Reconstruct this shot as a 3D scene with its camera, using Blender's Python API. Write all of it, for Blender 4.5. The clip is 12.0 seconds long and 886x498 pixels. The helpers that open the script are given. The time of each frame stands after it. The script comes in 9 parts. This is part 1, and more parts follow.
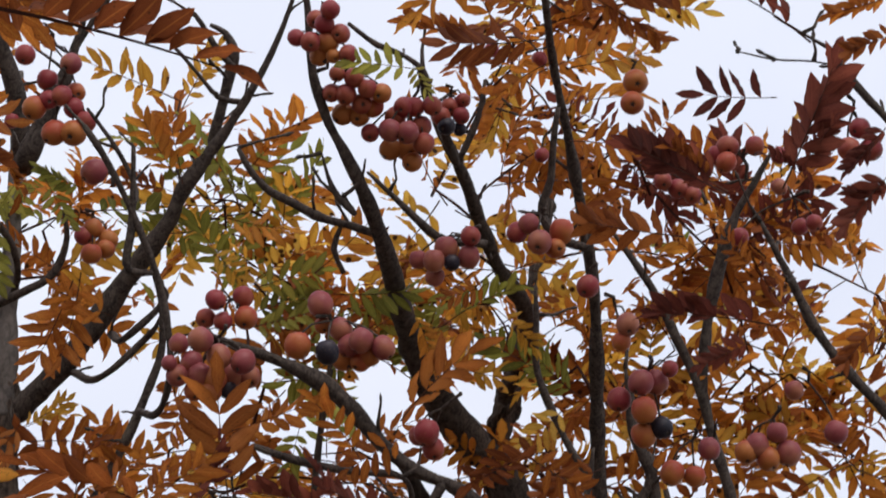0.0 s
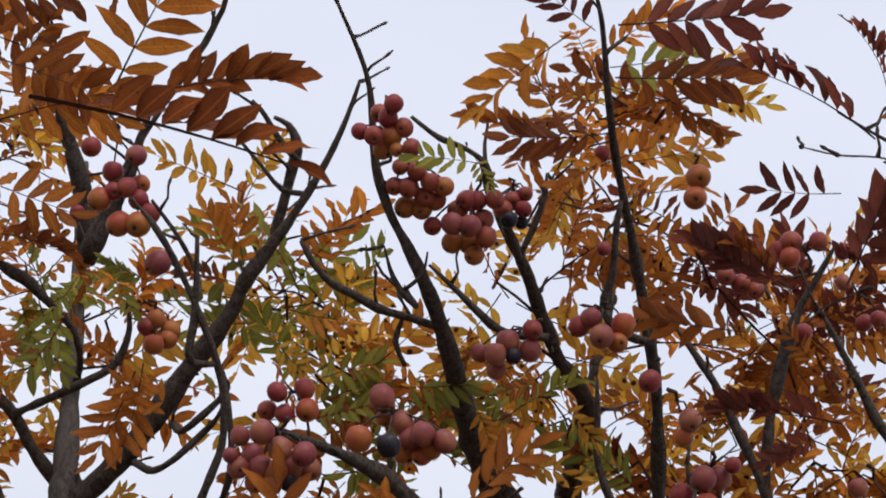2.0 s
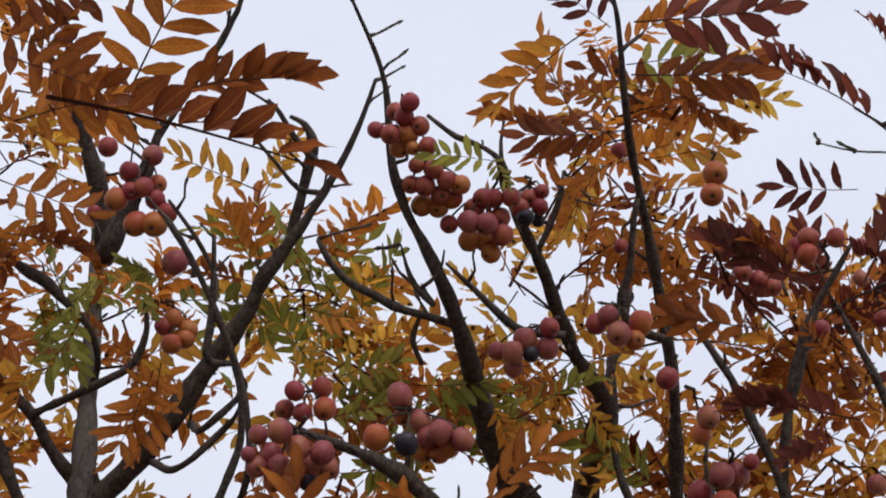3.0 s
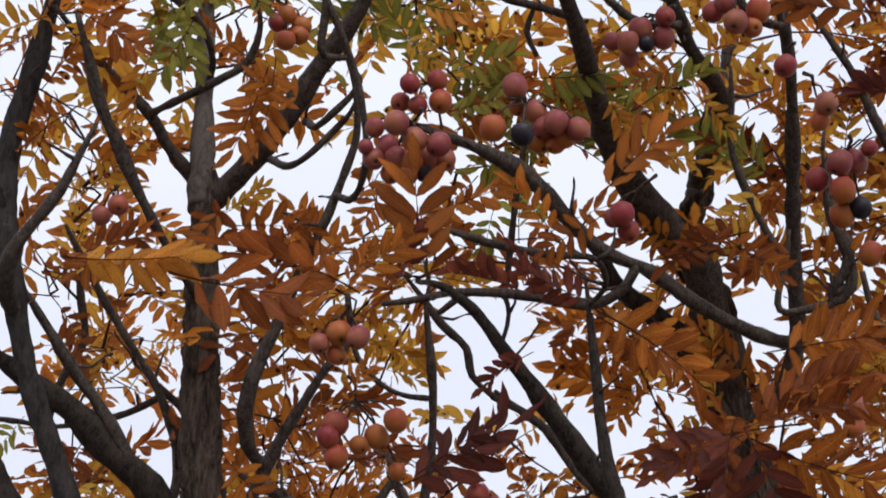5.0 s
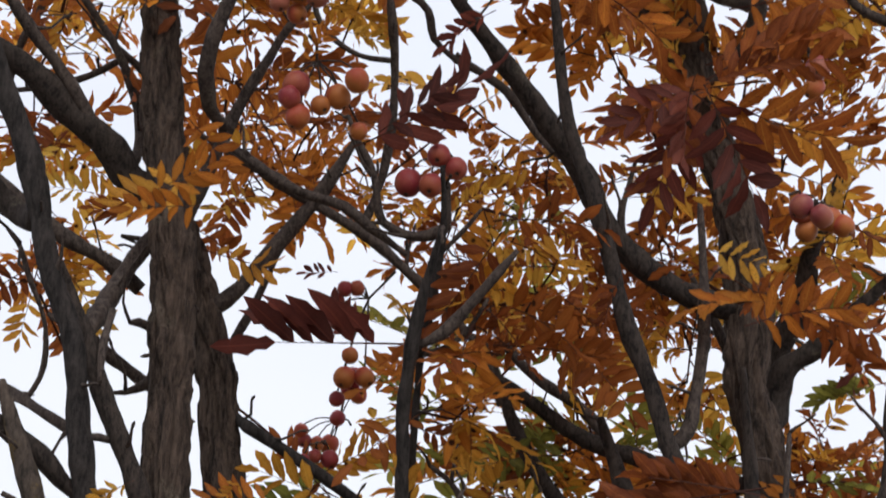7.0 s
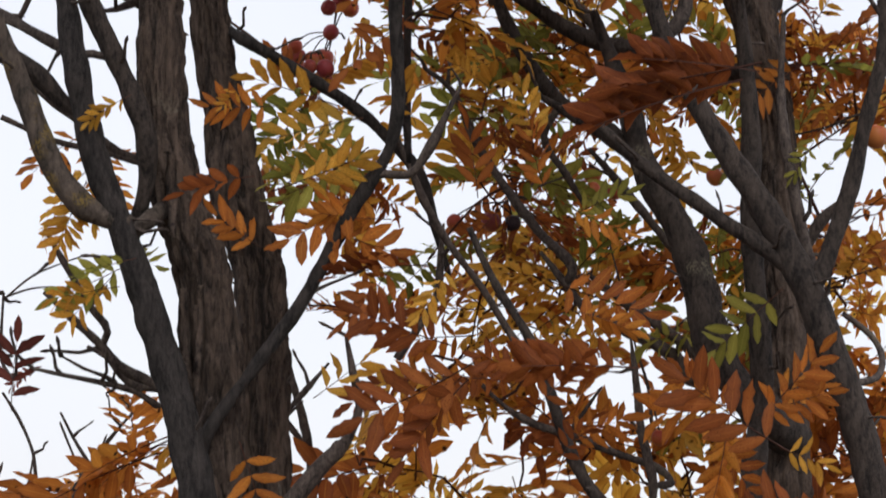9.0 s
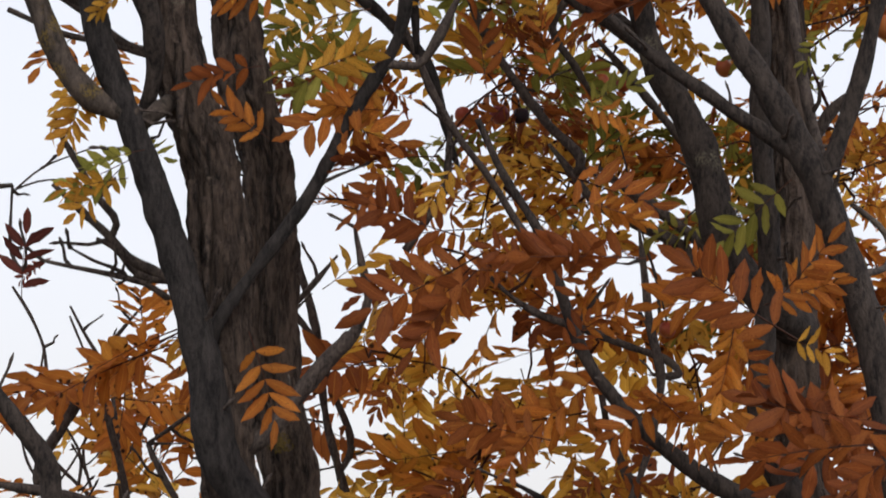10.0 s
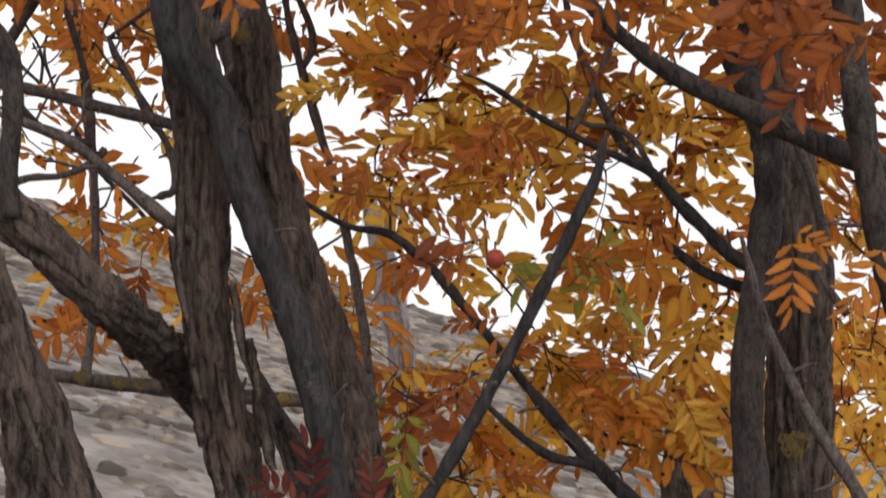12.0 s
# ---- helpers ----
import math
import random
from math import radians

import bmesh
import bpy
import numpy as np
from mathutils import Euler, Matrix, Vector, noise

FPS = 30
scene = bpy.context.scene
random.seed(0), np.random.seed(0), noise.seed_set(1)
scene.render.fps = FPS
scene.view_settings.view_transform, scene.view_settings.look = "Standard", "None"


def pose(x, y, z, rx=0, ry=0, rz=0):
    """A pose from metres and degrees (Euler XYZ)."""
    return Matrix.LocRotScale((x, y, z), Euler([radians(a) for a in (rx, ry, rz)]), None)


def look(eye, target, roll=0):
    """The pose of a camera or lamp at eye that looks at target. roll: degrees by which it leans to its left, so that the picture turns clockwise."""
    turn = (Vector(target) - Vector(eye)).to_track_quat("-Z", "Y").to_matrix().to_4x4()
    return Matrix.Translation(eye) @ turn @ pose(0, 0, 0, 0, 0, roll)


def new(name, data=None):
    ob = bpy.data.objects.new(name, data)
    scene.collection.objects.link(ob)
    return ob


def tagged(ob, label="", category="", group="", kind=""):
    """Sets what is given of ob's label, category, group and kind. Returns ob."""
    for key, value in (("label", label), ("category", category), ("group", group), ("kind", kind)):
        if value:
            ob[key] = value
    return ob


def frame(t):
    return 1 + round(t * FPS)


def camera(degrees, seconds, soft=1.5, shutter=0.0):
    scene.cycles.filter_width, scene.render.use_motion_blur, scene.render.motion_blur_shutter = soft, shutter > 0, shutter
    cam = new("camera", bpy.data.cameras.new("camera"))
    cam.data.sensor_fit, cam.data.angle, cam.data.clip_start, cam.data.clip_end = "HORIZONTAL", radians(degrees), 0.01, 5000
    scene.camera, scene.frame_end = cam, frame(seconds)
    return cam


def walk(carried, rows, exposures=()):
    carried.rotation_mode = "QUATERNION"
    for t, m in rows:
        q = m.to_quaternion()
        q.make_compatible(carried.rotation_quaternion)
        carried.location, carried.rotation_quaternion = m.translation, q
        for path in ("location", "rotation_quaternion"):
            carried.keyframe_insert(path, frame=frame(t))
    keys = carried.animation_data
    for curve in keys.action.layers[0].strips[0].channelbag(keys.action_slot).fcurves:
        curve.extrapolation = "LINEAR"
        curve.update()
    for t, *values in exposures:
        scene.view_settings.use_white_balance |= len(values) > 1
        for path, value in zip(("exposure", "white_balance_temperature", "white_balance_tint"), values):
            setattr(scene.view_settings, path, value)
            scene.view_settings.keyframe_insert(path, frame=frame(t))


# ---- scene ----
# A handheld look down through two service trees in autumn: crown first, then the stems, then the dry slope behind.
cam = camera(25, 12.0, soft=1.8, shutter=0.25)
PATH = [
    (0, (0.0106, -0.0319, 1.6925), (0.1433, 1.5372, 2.9255), -0.89),
    (0.5, (0.0116, -0.0343, 1.6954), (0.1564, 1.5018, 2.9680), -0.60),
    (1, (0.0117, -0.0340, 1.6951), (0.1569, 1.5053, 2.9638), -0.87),
    (1.5, (0.0072, -0.0343, 1.6955), (0.0968, 1.5054, 2.9687), 0.08),
    (2, (0.0058, -0.0360, 1.6975), (0.0775, 1.4819, 2.9978), 0.82),
    (2.5, (0.0044, -0.0379, 1.6997), (0.0591, 1.4559, 3.0284), 1.06),
    (2.7, (0.0047, -0.0374, 1.6991), (0.0637, 1.4622, 3.0211), 0.90),
    (4.3, (-0.0005, -0.0266, 1.6853), (-0.0070, 1.6190, 2.8220), 1.63),
    (4.5, (-0.0017, -0.0255, 1.6836), (-0.0221, 1.6347, 2.7988), 1.94),
    (5, (-0.0033, -0.0231, 1.6799), (-0.0446, 1.6690, 2.7454), 2.22),
    (5.5, (-0.0034, -0.0206, 1.6759), (-0.0453, 1.7040, 2.6878), 2.20),
    (6, (0.0002, -0.0174, 1.6701), (0.0028, 1.7508, 2.6046), 1.88),
    (6.5, (-0.0000, -0.0147, 1.6647), (-0.0006, 1.7898, 2.5273), 1.75),
    (6.7, (0.0000, -0.0136, 1.6624), (0.0003, 1.8049, 2.4948), 1.87),
    (8.3, (0.0014, -0.0064, 1.6432), (0.0187, 1.9087, 2.2197), -1.65),
    (8.5, (0.0010, -0.0056, 1.6405), (0.0133, 1.9201, 2.1805), -1.47),
    (9, (0.0007, -0.0035, 1.6324), (0.0090, 1.9492, 2.0648), -1.44),
    (9.5, (0.0006, -0.0028, 1.6289), (0.0081, 1.9596, 2.0148), -1.66),
    (10, (-0.0001, -0.0021, 1.6250), (-0.0022, 1.9699, 1.9583), -1.47),
    (10.5, (0.0005, -0.0013, 1.6199), (0.0058, 1.9810, 1.8855), -1.21),
    (11, (0.0008, -0.0006, 1.6131), (0.0098, 1.9917, 1.7882), -1.17),
    (11.5, (0.0014, -0.0001, 1.6046), (0.0171, 1.9989, 1.6664), -1.17),
    (12, (0.0021, -0.0000, 1.5966), (0.0267, 1.9993, 1.5515), -1.21),
]
EXPOSURES = [(0.0, 0.17), (2.6, 0.05), (4.3, 0.17), (6.6, 0.33), (8.4, 0.32), (10.0, 0.26), (11.0, 0.36), (12.0, 0.66)]
walk(cam, [(t, look(eye, target, roll)) for t, eye, target, roll in PATH], EXPOSURES)

# ---- daylight: a bright, even overcast ----
world = bpy.data.worlds.new("overcast_sky")
scene.world = world
world.use_nodes = True
wn, wl = world.node_tree.nodes, world.node_tree.links
wn.clear()
w_out = wn.new("ShaderNodeOutputWorld")
w_sky = wn.new("ShaderNodeTexSky")
w_sky.sky_type, w_sky.sun_disc = "NISHITA", False
w_sky.sun_elevation, w_sky.sun_rotation = radians(40), radians(200)
w_sky.air_density, w_sky.dust_density = 1.0, 4.0
w_bg_sky, w_bg_cloud, w_add = wn.new("ShaderNodeBackground"), wn.new("ShaderNodeBackground"), wn.new("ShaderNodeAddShader")
w_bg_sky.inputs["Strength"].default_value = 0.03
w_tc, w_map, w_noise, w_ramp = wn.new("ShaderNodeTexCoord"), wn.new("ShaderNodeMapping"), wn.new("ShaderNodeTexNoise"), wn.new("ShaderNodeValToRGB")
w_map.inputs["Scale"].default_value = (1.2, 1.2, 3.0)
w_noise.inputs["Scale"].default_value, w_noise.inputs["Detail"].default_value = 1.6, 4.0
w_ramp.color_ramp.elements[0].position, w_ramp.color_ramp.elements[0].color = 0.35, (0.64, 0.67, 0.79, 1)
w_ramp.color_ramp.elements[1].position, w_ramp.color_ramp.elements[1].color = 0.70, (0.76, 0.78, 0.87, 1)
w_bg_cloud.inputs["Strength"].default_value = 1.0
w_sep, w_high, w_mix = wn.new("ShaderNodeSeparateXYZ"), wn.new("ShaderNodeValToRGB"), wn.new("ShaderNodeMix")
w_mix.data_type = "RGBA"
w_high.color_ramp.elements[0].position, w_high.color_ramp.elements[0].color = 0.05, (0, 0, 0, 1)
w_high.color_ramp.elements[1].position, w_high.color_ramp.elements[1].color = 0.65, (1, 1, 1, 1)
w_mix.inputs["A"].default_value = (0.66, 0.65, 0.67, 1)
wl.new(w_tc.outputs["Generated"], w_sep.inputs["Vector"])
wl.new(w_sep.outputs["Z"], w_high.inputs["Fac"])
wl.new(w_high.outputs["Color"], w_mix.inputs["Factor"])
wl.new(w_tc.outputs["Generated"], w_map.inputs["Vector"])
wl.new(w_map.outputs["Vector"], w_noise.inputs["Vector"])
wl.new(w_noise.outputs["Fac"], w_ramp.inputs["Fac"])
wl.new(w_ramp.outputs["Color"], w_mix.inputs["B"])
wl.new(w_mix.outputs["Result"], w_bg_cloud.inputs["Color"])
wl.new(w_sky.outputs["Color"], w_bg_sky.inputs["Color"])
wl.new(w_bg_sky.outputs["Background"], w_add.inputs[0])
wl.new(w_bg_cloud.outputs["Background"], w_add.inputs[1])
wl.new(w_add.outputs["Shader"], w_out.inputs["Surface"])

sun = new("sun", bpy.data.lights.new("sun", "SUN"))
sun.data.energy, sun.data.angle, sun.data.color = 1.5, radians(25), (1.0, 0.955, 0.89)
sun.matrix_world = look((0.8, -2.2, 2.0), (0, 0, 0))


# ---- materials ----
def nodes_of(name):
    mat = bpy.data.materials.new(name)
    mat.use_nodes = True
    return mat, mat.node_tree.nodes, mat.node_tree.links, mat.node_tree.nodes["Principled BSDF"]


def ramp(nodes, stops):
    r = nodes.new("ShaderNodeValToRGB")
    els = r.color_ramp.elements
    while len(els) < len(stops):
        els.new(0.5)
    for e, (p, c) in zip(els, stops):
        e.position, e.color = p, (*c, 1)
    return r


def bark(name, dark, light, lichen, amount, stretch=0.22, scale=90, depth=0.004):
    """Furrowed bark: plates along the stem, grey-green lichen in patches."""
    mat, n, l, p = nodes_of(name)
    tc, mp = n.new("ShaderNodeTexCoord"), n.new("ShaderNodeMapping")
    mp.inputs["Scale"].default_value = (1, 1, stretch)
    l.new(tc.outputs["Object"], mp.inputs["Vector"])
    furrow, grain, patch = n.new("ShaderNodeTexNoise"), n.new("ShaderNodeTexNoise"), n.new("ShaderNodeTexNoise")
    furrow.inputs["Scale"].default_value, furrow.inputs["Detail"].default_value, furrow.inputs["Distortion"].default_value = scale, 5, 0.8
    grain.inputs["Scale"].default_value, grain.inputs["Detail"].default_value = scale * 4, 4
    patch.inputs["Scale"].default_value, patch.inputs["Detail"].default_value = 14, 6
    l.new(mp.outputs["Vector"], furrow.inputs["Vector"])
    l.new(tc.outputs["Object"], grain.inputs["Vector"])
    l.new(tc.outputs["Object"], patch.inputs["Vector"])
    mid = tuple((a + b) / 2 for a, b in zip(dark, light))
    col = ramp(n, [(0.40, dark), (0.5, mid), (0.62, light)])
    plates, both_f, mp2 = n.new("ShaderNodeTexNoise"), n.new("ShaderNodeMath"), n.new("ShaderNodeMapping")
    mp2.inputs["Scale"].default_value = (1, 1, max(0.25, stretch))
    l.new(tc.outputs["Object"], mp2.inputs["Vector"])
    plates.inputs["Scale"].default_value, plates.inputs["Detail"].default_value, plates.inputs["Roughness"].default_value = scale * 3.2, 6, 0.75
    l.new(mp2.outputs["Vector"], plates.inputs["Vector"])
    both_f.operation = "MULTIPLY_ADD"
    both_f.inputs[1].default_value = 0.55
    half = n.new("ShaderNodeMath")
    half.operation = "MULTIPLY"
    half.inputs[1].default_value = 0.45
    l.new(furrow.outputs["Fac"], half.inputs[0])
    l.new(plates.outputs["Fac"], both_f.inputs[0])
    l.new(half.outputs["Value"], both_f.inputs[2])
    l.new(both_f.outputs["Value"], col.inputs["Fac"])
    where = ramp(n, [(0.60 - amount, (0, 0, 0)), (0.68 - amount, (1, 1, 1))])
    l.new(patch.outputs["Fac"], where.inputs["Fac"])
    fine = ramp(n, [(0.42, (0, 0, 0)), (0.6, (1, 1, 1))])
    l.new(grain.outputs["Fac"], fine.inputs["Fac"])
    both = n.new("ShaderNodeMath")
    both.operation = "MULTIPLY"
    l.new(where.outputs["Color"], both.inputs[0])
    l.new(fine.outputs["Color"], both.inputs[1])
    mix = n.new("ShaderNodeMix")
    mix.data_type = "RGBA"
    l.new(both.outputs["Value"], mix.inputs["Factor"])
    l.new(col.outputs["Color"], mix.inputs["A"])
    mix.inputs["B"].default_value = (*lichen, 1)
    l.new(mix.outputs["Result"], p.inputs["Base Color"])
    p.inputs["Roughness"].default_value = 0.9
    p.inputs["Specular IOR Level"].default_value = 0.2
    add = n.new("ShaderNodeMath")
    add.operation = "MULTIPLY_ADD"
    add.inputs[1].default_value = 0.3
    l.new(grain.outputs["Fac"], add.inputs[0])
    l.new(both_f.outputs["Value"], add.inputs[2])
    bump = n.new("ShaderNodeBump")
    bump.inputs["Distance"].default_value, bump.inputs["Strength"].default_value = depth, 1.0
    l.new(add.outputs["Value"], bump.inputs["Height"])
    l.new(bump.outputs["Normal"], p.inputs["Normal"])
    return mat


def leaf_material(name, low, mid, high, spots):
    """Autumn leaflet: hue varies leaflet by leaflet, with veins, brown spots, dry margins and light through the blade."""
    mat, n, l, p = nodes_of(name)
    geo, info, uv, tc = n.new("ShaderNodeNewGeometry"), n.new("ShaderNodeObjectInfo"), n.new("ShaderNodeUVMap"), n.new("ShaderNodeTexCoord")
    mottle = n.new("ShaderNodeTexNoise")
    mottle.inputs["Scale"].default_value, mottle.inputs["Detail"].default_value = 60, 4
    l.new(tc.outputs["Object"], mottle.inputs["Vector"])
    a, b = n.new("ShaderNodeMath"), n.new("ShaderNodeMath")
    a.operation = b.operation = "MULTIPLY_ADD"
    a.inputs[1].default_value, b.inputs[1].default_value = 0.22, 0.22
    l.new(geo.outputs["Random Per Island"], a.inputs[0])
    l.new(info.outputs["Random"], b.inputs[0])
    l.new(a.outputs["Value"], b.inputs[2])
    c = n.new("ShaderNodeMath")
    c.operation = "MULTIPLY_ADD"
    c.inputs[1].default_value = 0.45
    l.new(mottle.outputs["Fac"], c.inputs[0])
    l.new(b.outputs["Value"], c.inputs[2])
    shift = n.new("ShaderNodeMath")
    shift.operation = "SUBTRACT"
    shift.inputs[1].default_value = 0.21
    l.new(c.outputs["Value"], shift.inputs[0])
    aged, age_x, whole = n.new("ShaderNodeUVMap"), n.new("ShaderNodeSeparateXYZ"), n.new("ShaderNodeMath")
    aged.uv_map, whole.operation, whole.inputs[1].default_value = "age", "MULTIPLY", 0.52
    l.new(aged.outputs["UV"], age_x.inputs["Vector"])
    l.new(age_x.outputs["X"], whole.inputs[0])
    l.new(whole.outputs["Value"], a.inputs[2])
    col = ramp(n, [(0.12, low), (0.5, mid), (0.9, high)])
    l.new(shift.outputs["Value"], col.inputs["Fac"])
    # veins: a pale midrib and slanting side veins
    sep = n.new("ShaderNodeSeparateXYZ")
    uv.uv_map = "UVMap"
    l.new(uv.outputs["UV"], sep.inputs["Vector"])
    off = n.new("ShaderNodeMath")
    off.operation = "SUBTRACT"
    off.inputs[1].default_value = 0.5
    l.new(sep.outputs["X"], off.inputs[0])
    ab = n.new("ShaderNodeMath")
    ab.operation = "ABSOLUTE"
    l.new(off.outputs["Value"], ab.inputs[0])
    rib = ramp(n, [(0.015, (1, 1, 1)), (0.05, (0, 0, 0))])
    l.new(ab.outputs["Value"], rib.inputs["Fac"])
    slant = n.new("ShaderNodeMath")
    slant.operation = "SUBTRACT"
    l.new(sep.outputs["Y"], slant.inputs[0])
    l.new(ab.outputs["Value"], slant.inputs[1])
    wave = n.new("ShaderNodeMath")
    wave.operation = "MULTIPLY"
    wave.inputs[1].default_value = 70
    l.new(slant.outputs["Value"], wave.inputs[0])
    sine = n.new("ShaderNodeMath")
    sine.operation = "SINE"
    l.new(wave.outputs["Value"], sine.inputs[0])
    veins = ramp(n, [(0.75, (0, 0, 0)), (1.0, (0.35, 0.35, 0.35))])
    l.new(sine.outputs["Value"], veins.inputs["Fac"])
    vm = n.new("ShaderNodeMix")
    vm.data_type, vm.blend_type = "RGBA", "LIGHTEN"
    vm.inputs["Factor"].default_value = 1.0
    l.new(rib.outputs["Color"], vm.inputs["A"])
    l.new(veins.outputs["Color"], vm.inputs["B"])
    pale = n.new("ShaderNodeMix")
    pale.data_type = "RGBA"
    fac = n.new("ShaderNodeMath")
    fac.operation = "MULTIPLY"
    fac.inputs[1].default_value = 0.35
    l.new(vm.outputs["Result"], fac.inputs[0])
    l.new(fac.outputs["Value"], pale.inputs["Factor"])
    l.new(col.outputs["Color"], pale.inputs["A"])
    pale.inputs["B"].default_value = (min(1, high[0] * 1.25), min(1, high[1] * 1.3), high[2] * 1.3, 1)
    # brown spots
    vor = n.new("ShaderNodeTexVoronoi")
    vor.inputs["Scale"].default_value = 62
    l.new(tc.outputs["Object"], vor.inputs["Vector"])
    spot = ramp(n, [(0.17, (1, 1, 1)), (0.27, (0, 0, 0))])
    l.new(vor.outputs["Distance"], spot.inputs["Fac"])
    few = n.new("ShaderNodeMath")
    few.operation = "LESS_THAN"
    few.inputs[1].default_value = spots
    cs = n.new("ShaderNodeSeparateColor")
    l.new(vor.outputs["Color"], cs.inputs["Color"])
    l.new(cs.outputs["Red"], few.inputs[0])
    sf = n.new("ShaderNodeMath")
    sf.operation = "MULTIPLY"
    l.new(spot.outputs["Color"], sf.inputs[0])
    l.new(few.outputs["Value"], sf.inputs[1])
    dry = n.new("ShaderNodeMix")
    dry.data_type = "RGBA"
    l.new(sf.outputs["Value"], dry.inputs["Factor"])
    l.new(pale.outputs["Result"], dry.inputs["A"])
    dry.inputs["B"].default_value = (0.045, 0.018, 0.008, 1)
    # each leaflet has aged differently, and the margins dry out first
    white, tone, worn = n.new("ShaderNodeTexWhiteNoise"), n.new("ShaderNodeMapRange"), n.new("ShaderNodeMix")
    white.noise_dimensions = "1D"
    l.new(geo.outputs["Random Per Island"], white.inputs["W"])
    tone.inputs["To Min"].default_value, tone.inputs["To Max"].default_value = 0.84, 1.24
    l.new(white.outputs["Value"], tone.inputs["Value"])
    rim = ramp(n, [(0.30, (0, 0, 0)), (0.5, (1, 1, 1))])
    l.new(ab.outputs["Value"], rim.inputs["Fac"])
    patchy = n.new("ShaderNodeMath")
    patchy.operation = "MULTIPLY"
    l.new(rim.outputs["Color"], patchy.inputs[0])
    l.new(mottle.outputs["Fac"], patchy.inputs[1])
    edge = n.new("ShaderNodeMix")
    edge.data_type = "RGBA"
    l.new(patchy.outputs["Value"], edge.inputs["Factor"])
    l.new(dry.outputs["Result"], edge.inputs["A"])
    edge.inputs["B"].default_value = (low[0] * 0.55, low[1] * 0.5, low[2] * 0.6, 1)
    worn.data_type, worn.blend_type = "RGBA", "MULTIPLY"
    worn.inputs["Factor"].default_value = 1.0
    l.new(edge.outputs["Result"], worn.inputs["A"])
    l.new(tone.outputs["Result"], worn.inputs["B"])
    dry = worn
    l.new(dry.outputs["Result"], p.inputs["Base Color"])
    p.inputs["Roughness"].default_value = 0.6
    p.inputs["Specular IOR Level"].default_value = 0.3
    bump = n.new("ShaderNodeBump")
    bump.inputs["Distance"].default_value, bump.inputs["Strength"].default_value = 0.0006, 0.8
    l.new(vm.outputs["Result"], bump.inputs["Height"])
    l.new(bump.outputs["Normal"], p.inputs["Normal"])
    trans, mixs, out = n.new("ShaderNodeBsdfTranslucent"), n.new("ShaderNodeMixShader"), n["Material Output"]
    l.new(dry.outputs["Result"], trans.inputs["Color"])
    mixs.inputs["Fac"].default_value = 0.62
    l.new(p.outputs["BSDF"], mixs.inputs[1])
    l.new(trans.outputs["BSDF"], mixs.inputs[2])
    l.new(mixs.outputs["Shader"], out.inputs["Surface"])
    return mat


def fruit_material(name, shade, blush, cover):
    """Small pome: yellow-green ground with a rosy blush, fine lenticels, a dull bloom."""
    mat, n, l, p = nodes_of(name)
    tc, info = n.new("ShaderNodeTexCoord"), n.new("ShaderNodeObjectInfo")
    big, dots = n.new("ShaderNodeTexNoise"), n.new("ShaderNodeTexVoronoi")
    mp = n.new("ShaderNodeMapping")
    l.new(tc.outputs["Object"], mp.inputs["Vector"])
    l.new(info.outputs["Random"], mp.inputs["Location"])
    big.inputs["Scale"].default_value, big.inputs["Detail"].default_value = 45, 5
    l.new(mp.outputs["Vector"], big.inputs["Vector"])
    sep = n.new("ShaderNodeSeparateXYZ")
    l.new(tc.outputs["Object"], sep.inputs["Vector"])
    up = n.new("ShaderNodeMath")
    up.operation = "MULTIPLY_ADD"
    up.inputs[1].default_value = 16.0
    l.new(sep.outputs["Z"], up.inputs[0])
    l.new(big.outputs["Fac"], up.inputs[2])
    add = n.new("ShaderNodeMath")
    add.operation = "MULTIPLY_ADD"
    add.inputs[1].default_value = 0.35
    l.new(info.outputs["Random"], add.inputs[0])
    l.new(up.outputs["Value"], add.inputs[2])
    col = ramp(n, [(0.62 - cover, shade), (0.95 - cover, blush)])
    l.new(add.outputs["Value"], col.inputs["Fac"])
    dots.inputs["Scale"].default_value = 420
    l.new(tc.outputs["Object"], dots.inputs["Vector"])
    dr = ramp(n, [(0.10, (1, 1, 1)), (0.26, (0, 0, 0))])
    l.new(dots.outputs["Distance"], dr.inputs["Fac"])
    df = n.new("ShaderNodeMath")
    df.operation = "MULTIPLY"
    df.inputs[1].default_value = 0.14
    l.new(dr.outputs["Color"], df.inputs[0])
    mix = n.new("ShaderNodeMix")
    mix.data_type = "RGBA"
    l.new(df.outputs["Value"], mix.inputs["Factor"])
    l.new(col.outputs["Color"], mix.inputs["A"])
    mix.inputs["B"].default_value = (0.55, 0.36, 0.2, 1)
    l.new(mix.outputs["Result"], p.inputs["Base Color"])
    p.inputs["Roughness"].default_value = 0.48
    p.inputs["Specular IOR Level"].default_value = 0.25
    return mat


BARK_TRUNK = bark("furrowed_bark", (0.012, 0.009, 0.008), (0.120, 0.087, 0.069), (0.15, 0.13, 0.10), -0.05, 0.14, 80, 0.010)
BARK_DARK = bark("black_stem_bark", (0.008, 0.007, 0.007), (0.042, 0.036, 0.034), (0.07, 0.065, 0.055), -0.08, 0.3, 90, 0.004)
BARK_GREY = bark("smooth_grey_bark", (0.05, 0.043, 0.041), (0.13, 0.112, 0.104), (0.15, 0.14, 0.12), -0.04, 0.5, 60, 0.002)
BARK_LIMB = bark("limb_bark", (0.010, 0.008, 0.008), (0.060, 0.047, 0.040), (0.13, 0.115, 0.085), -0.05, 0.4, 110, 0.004)
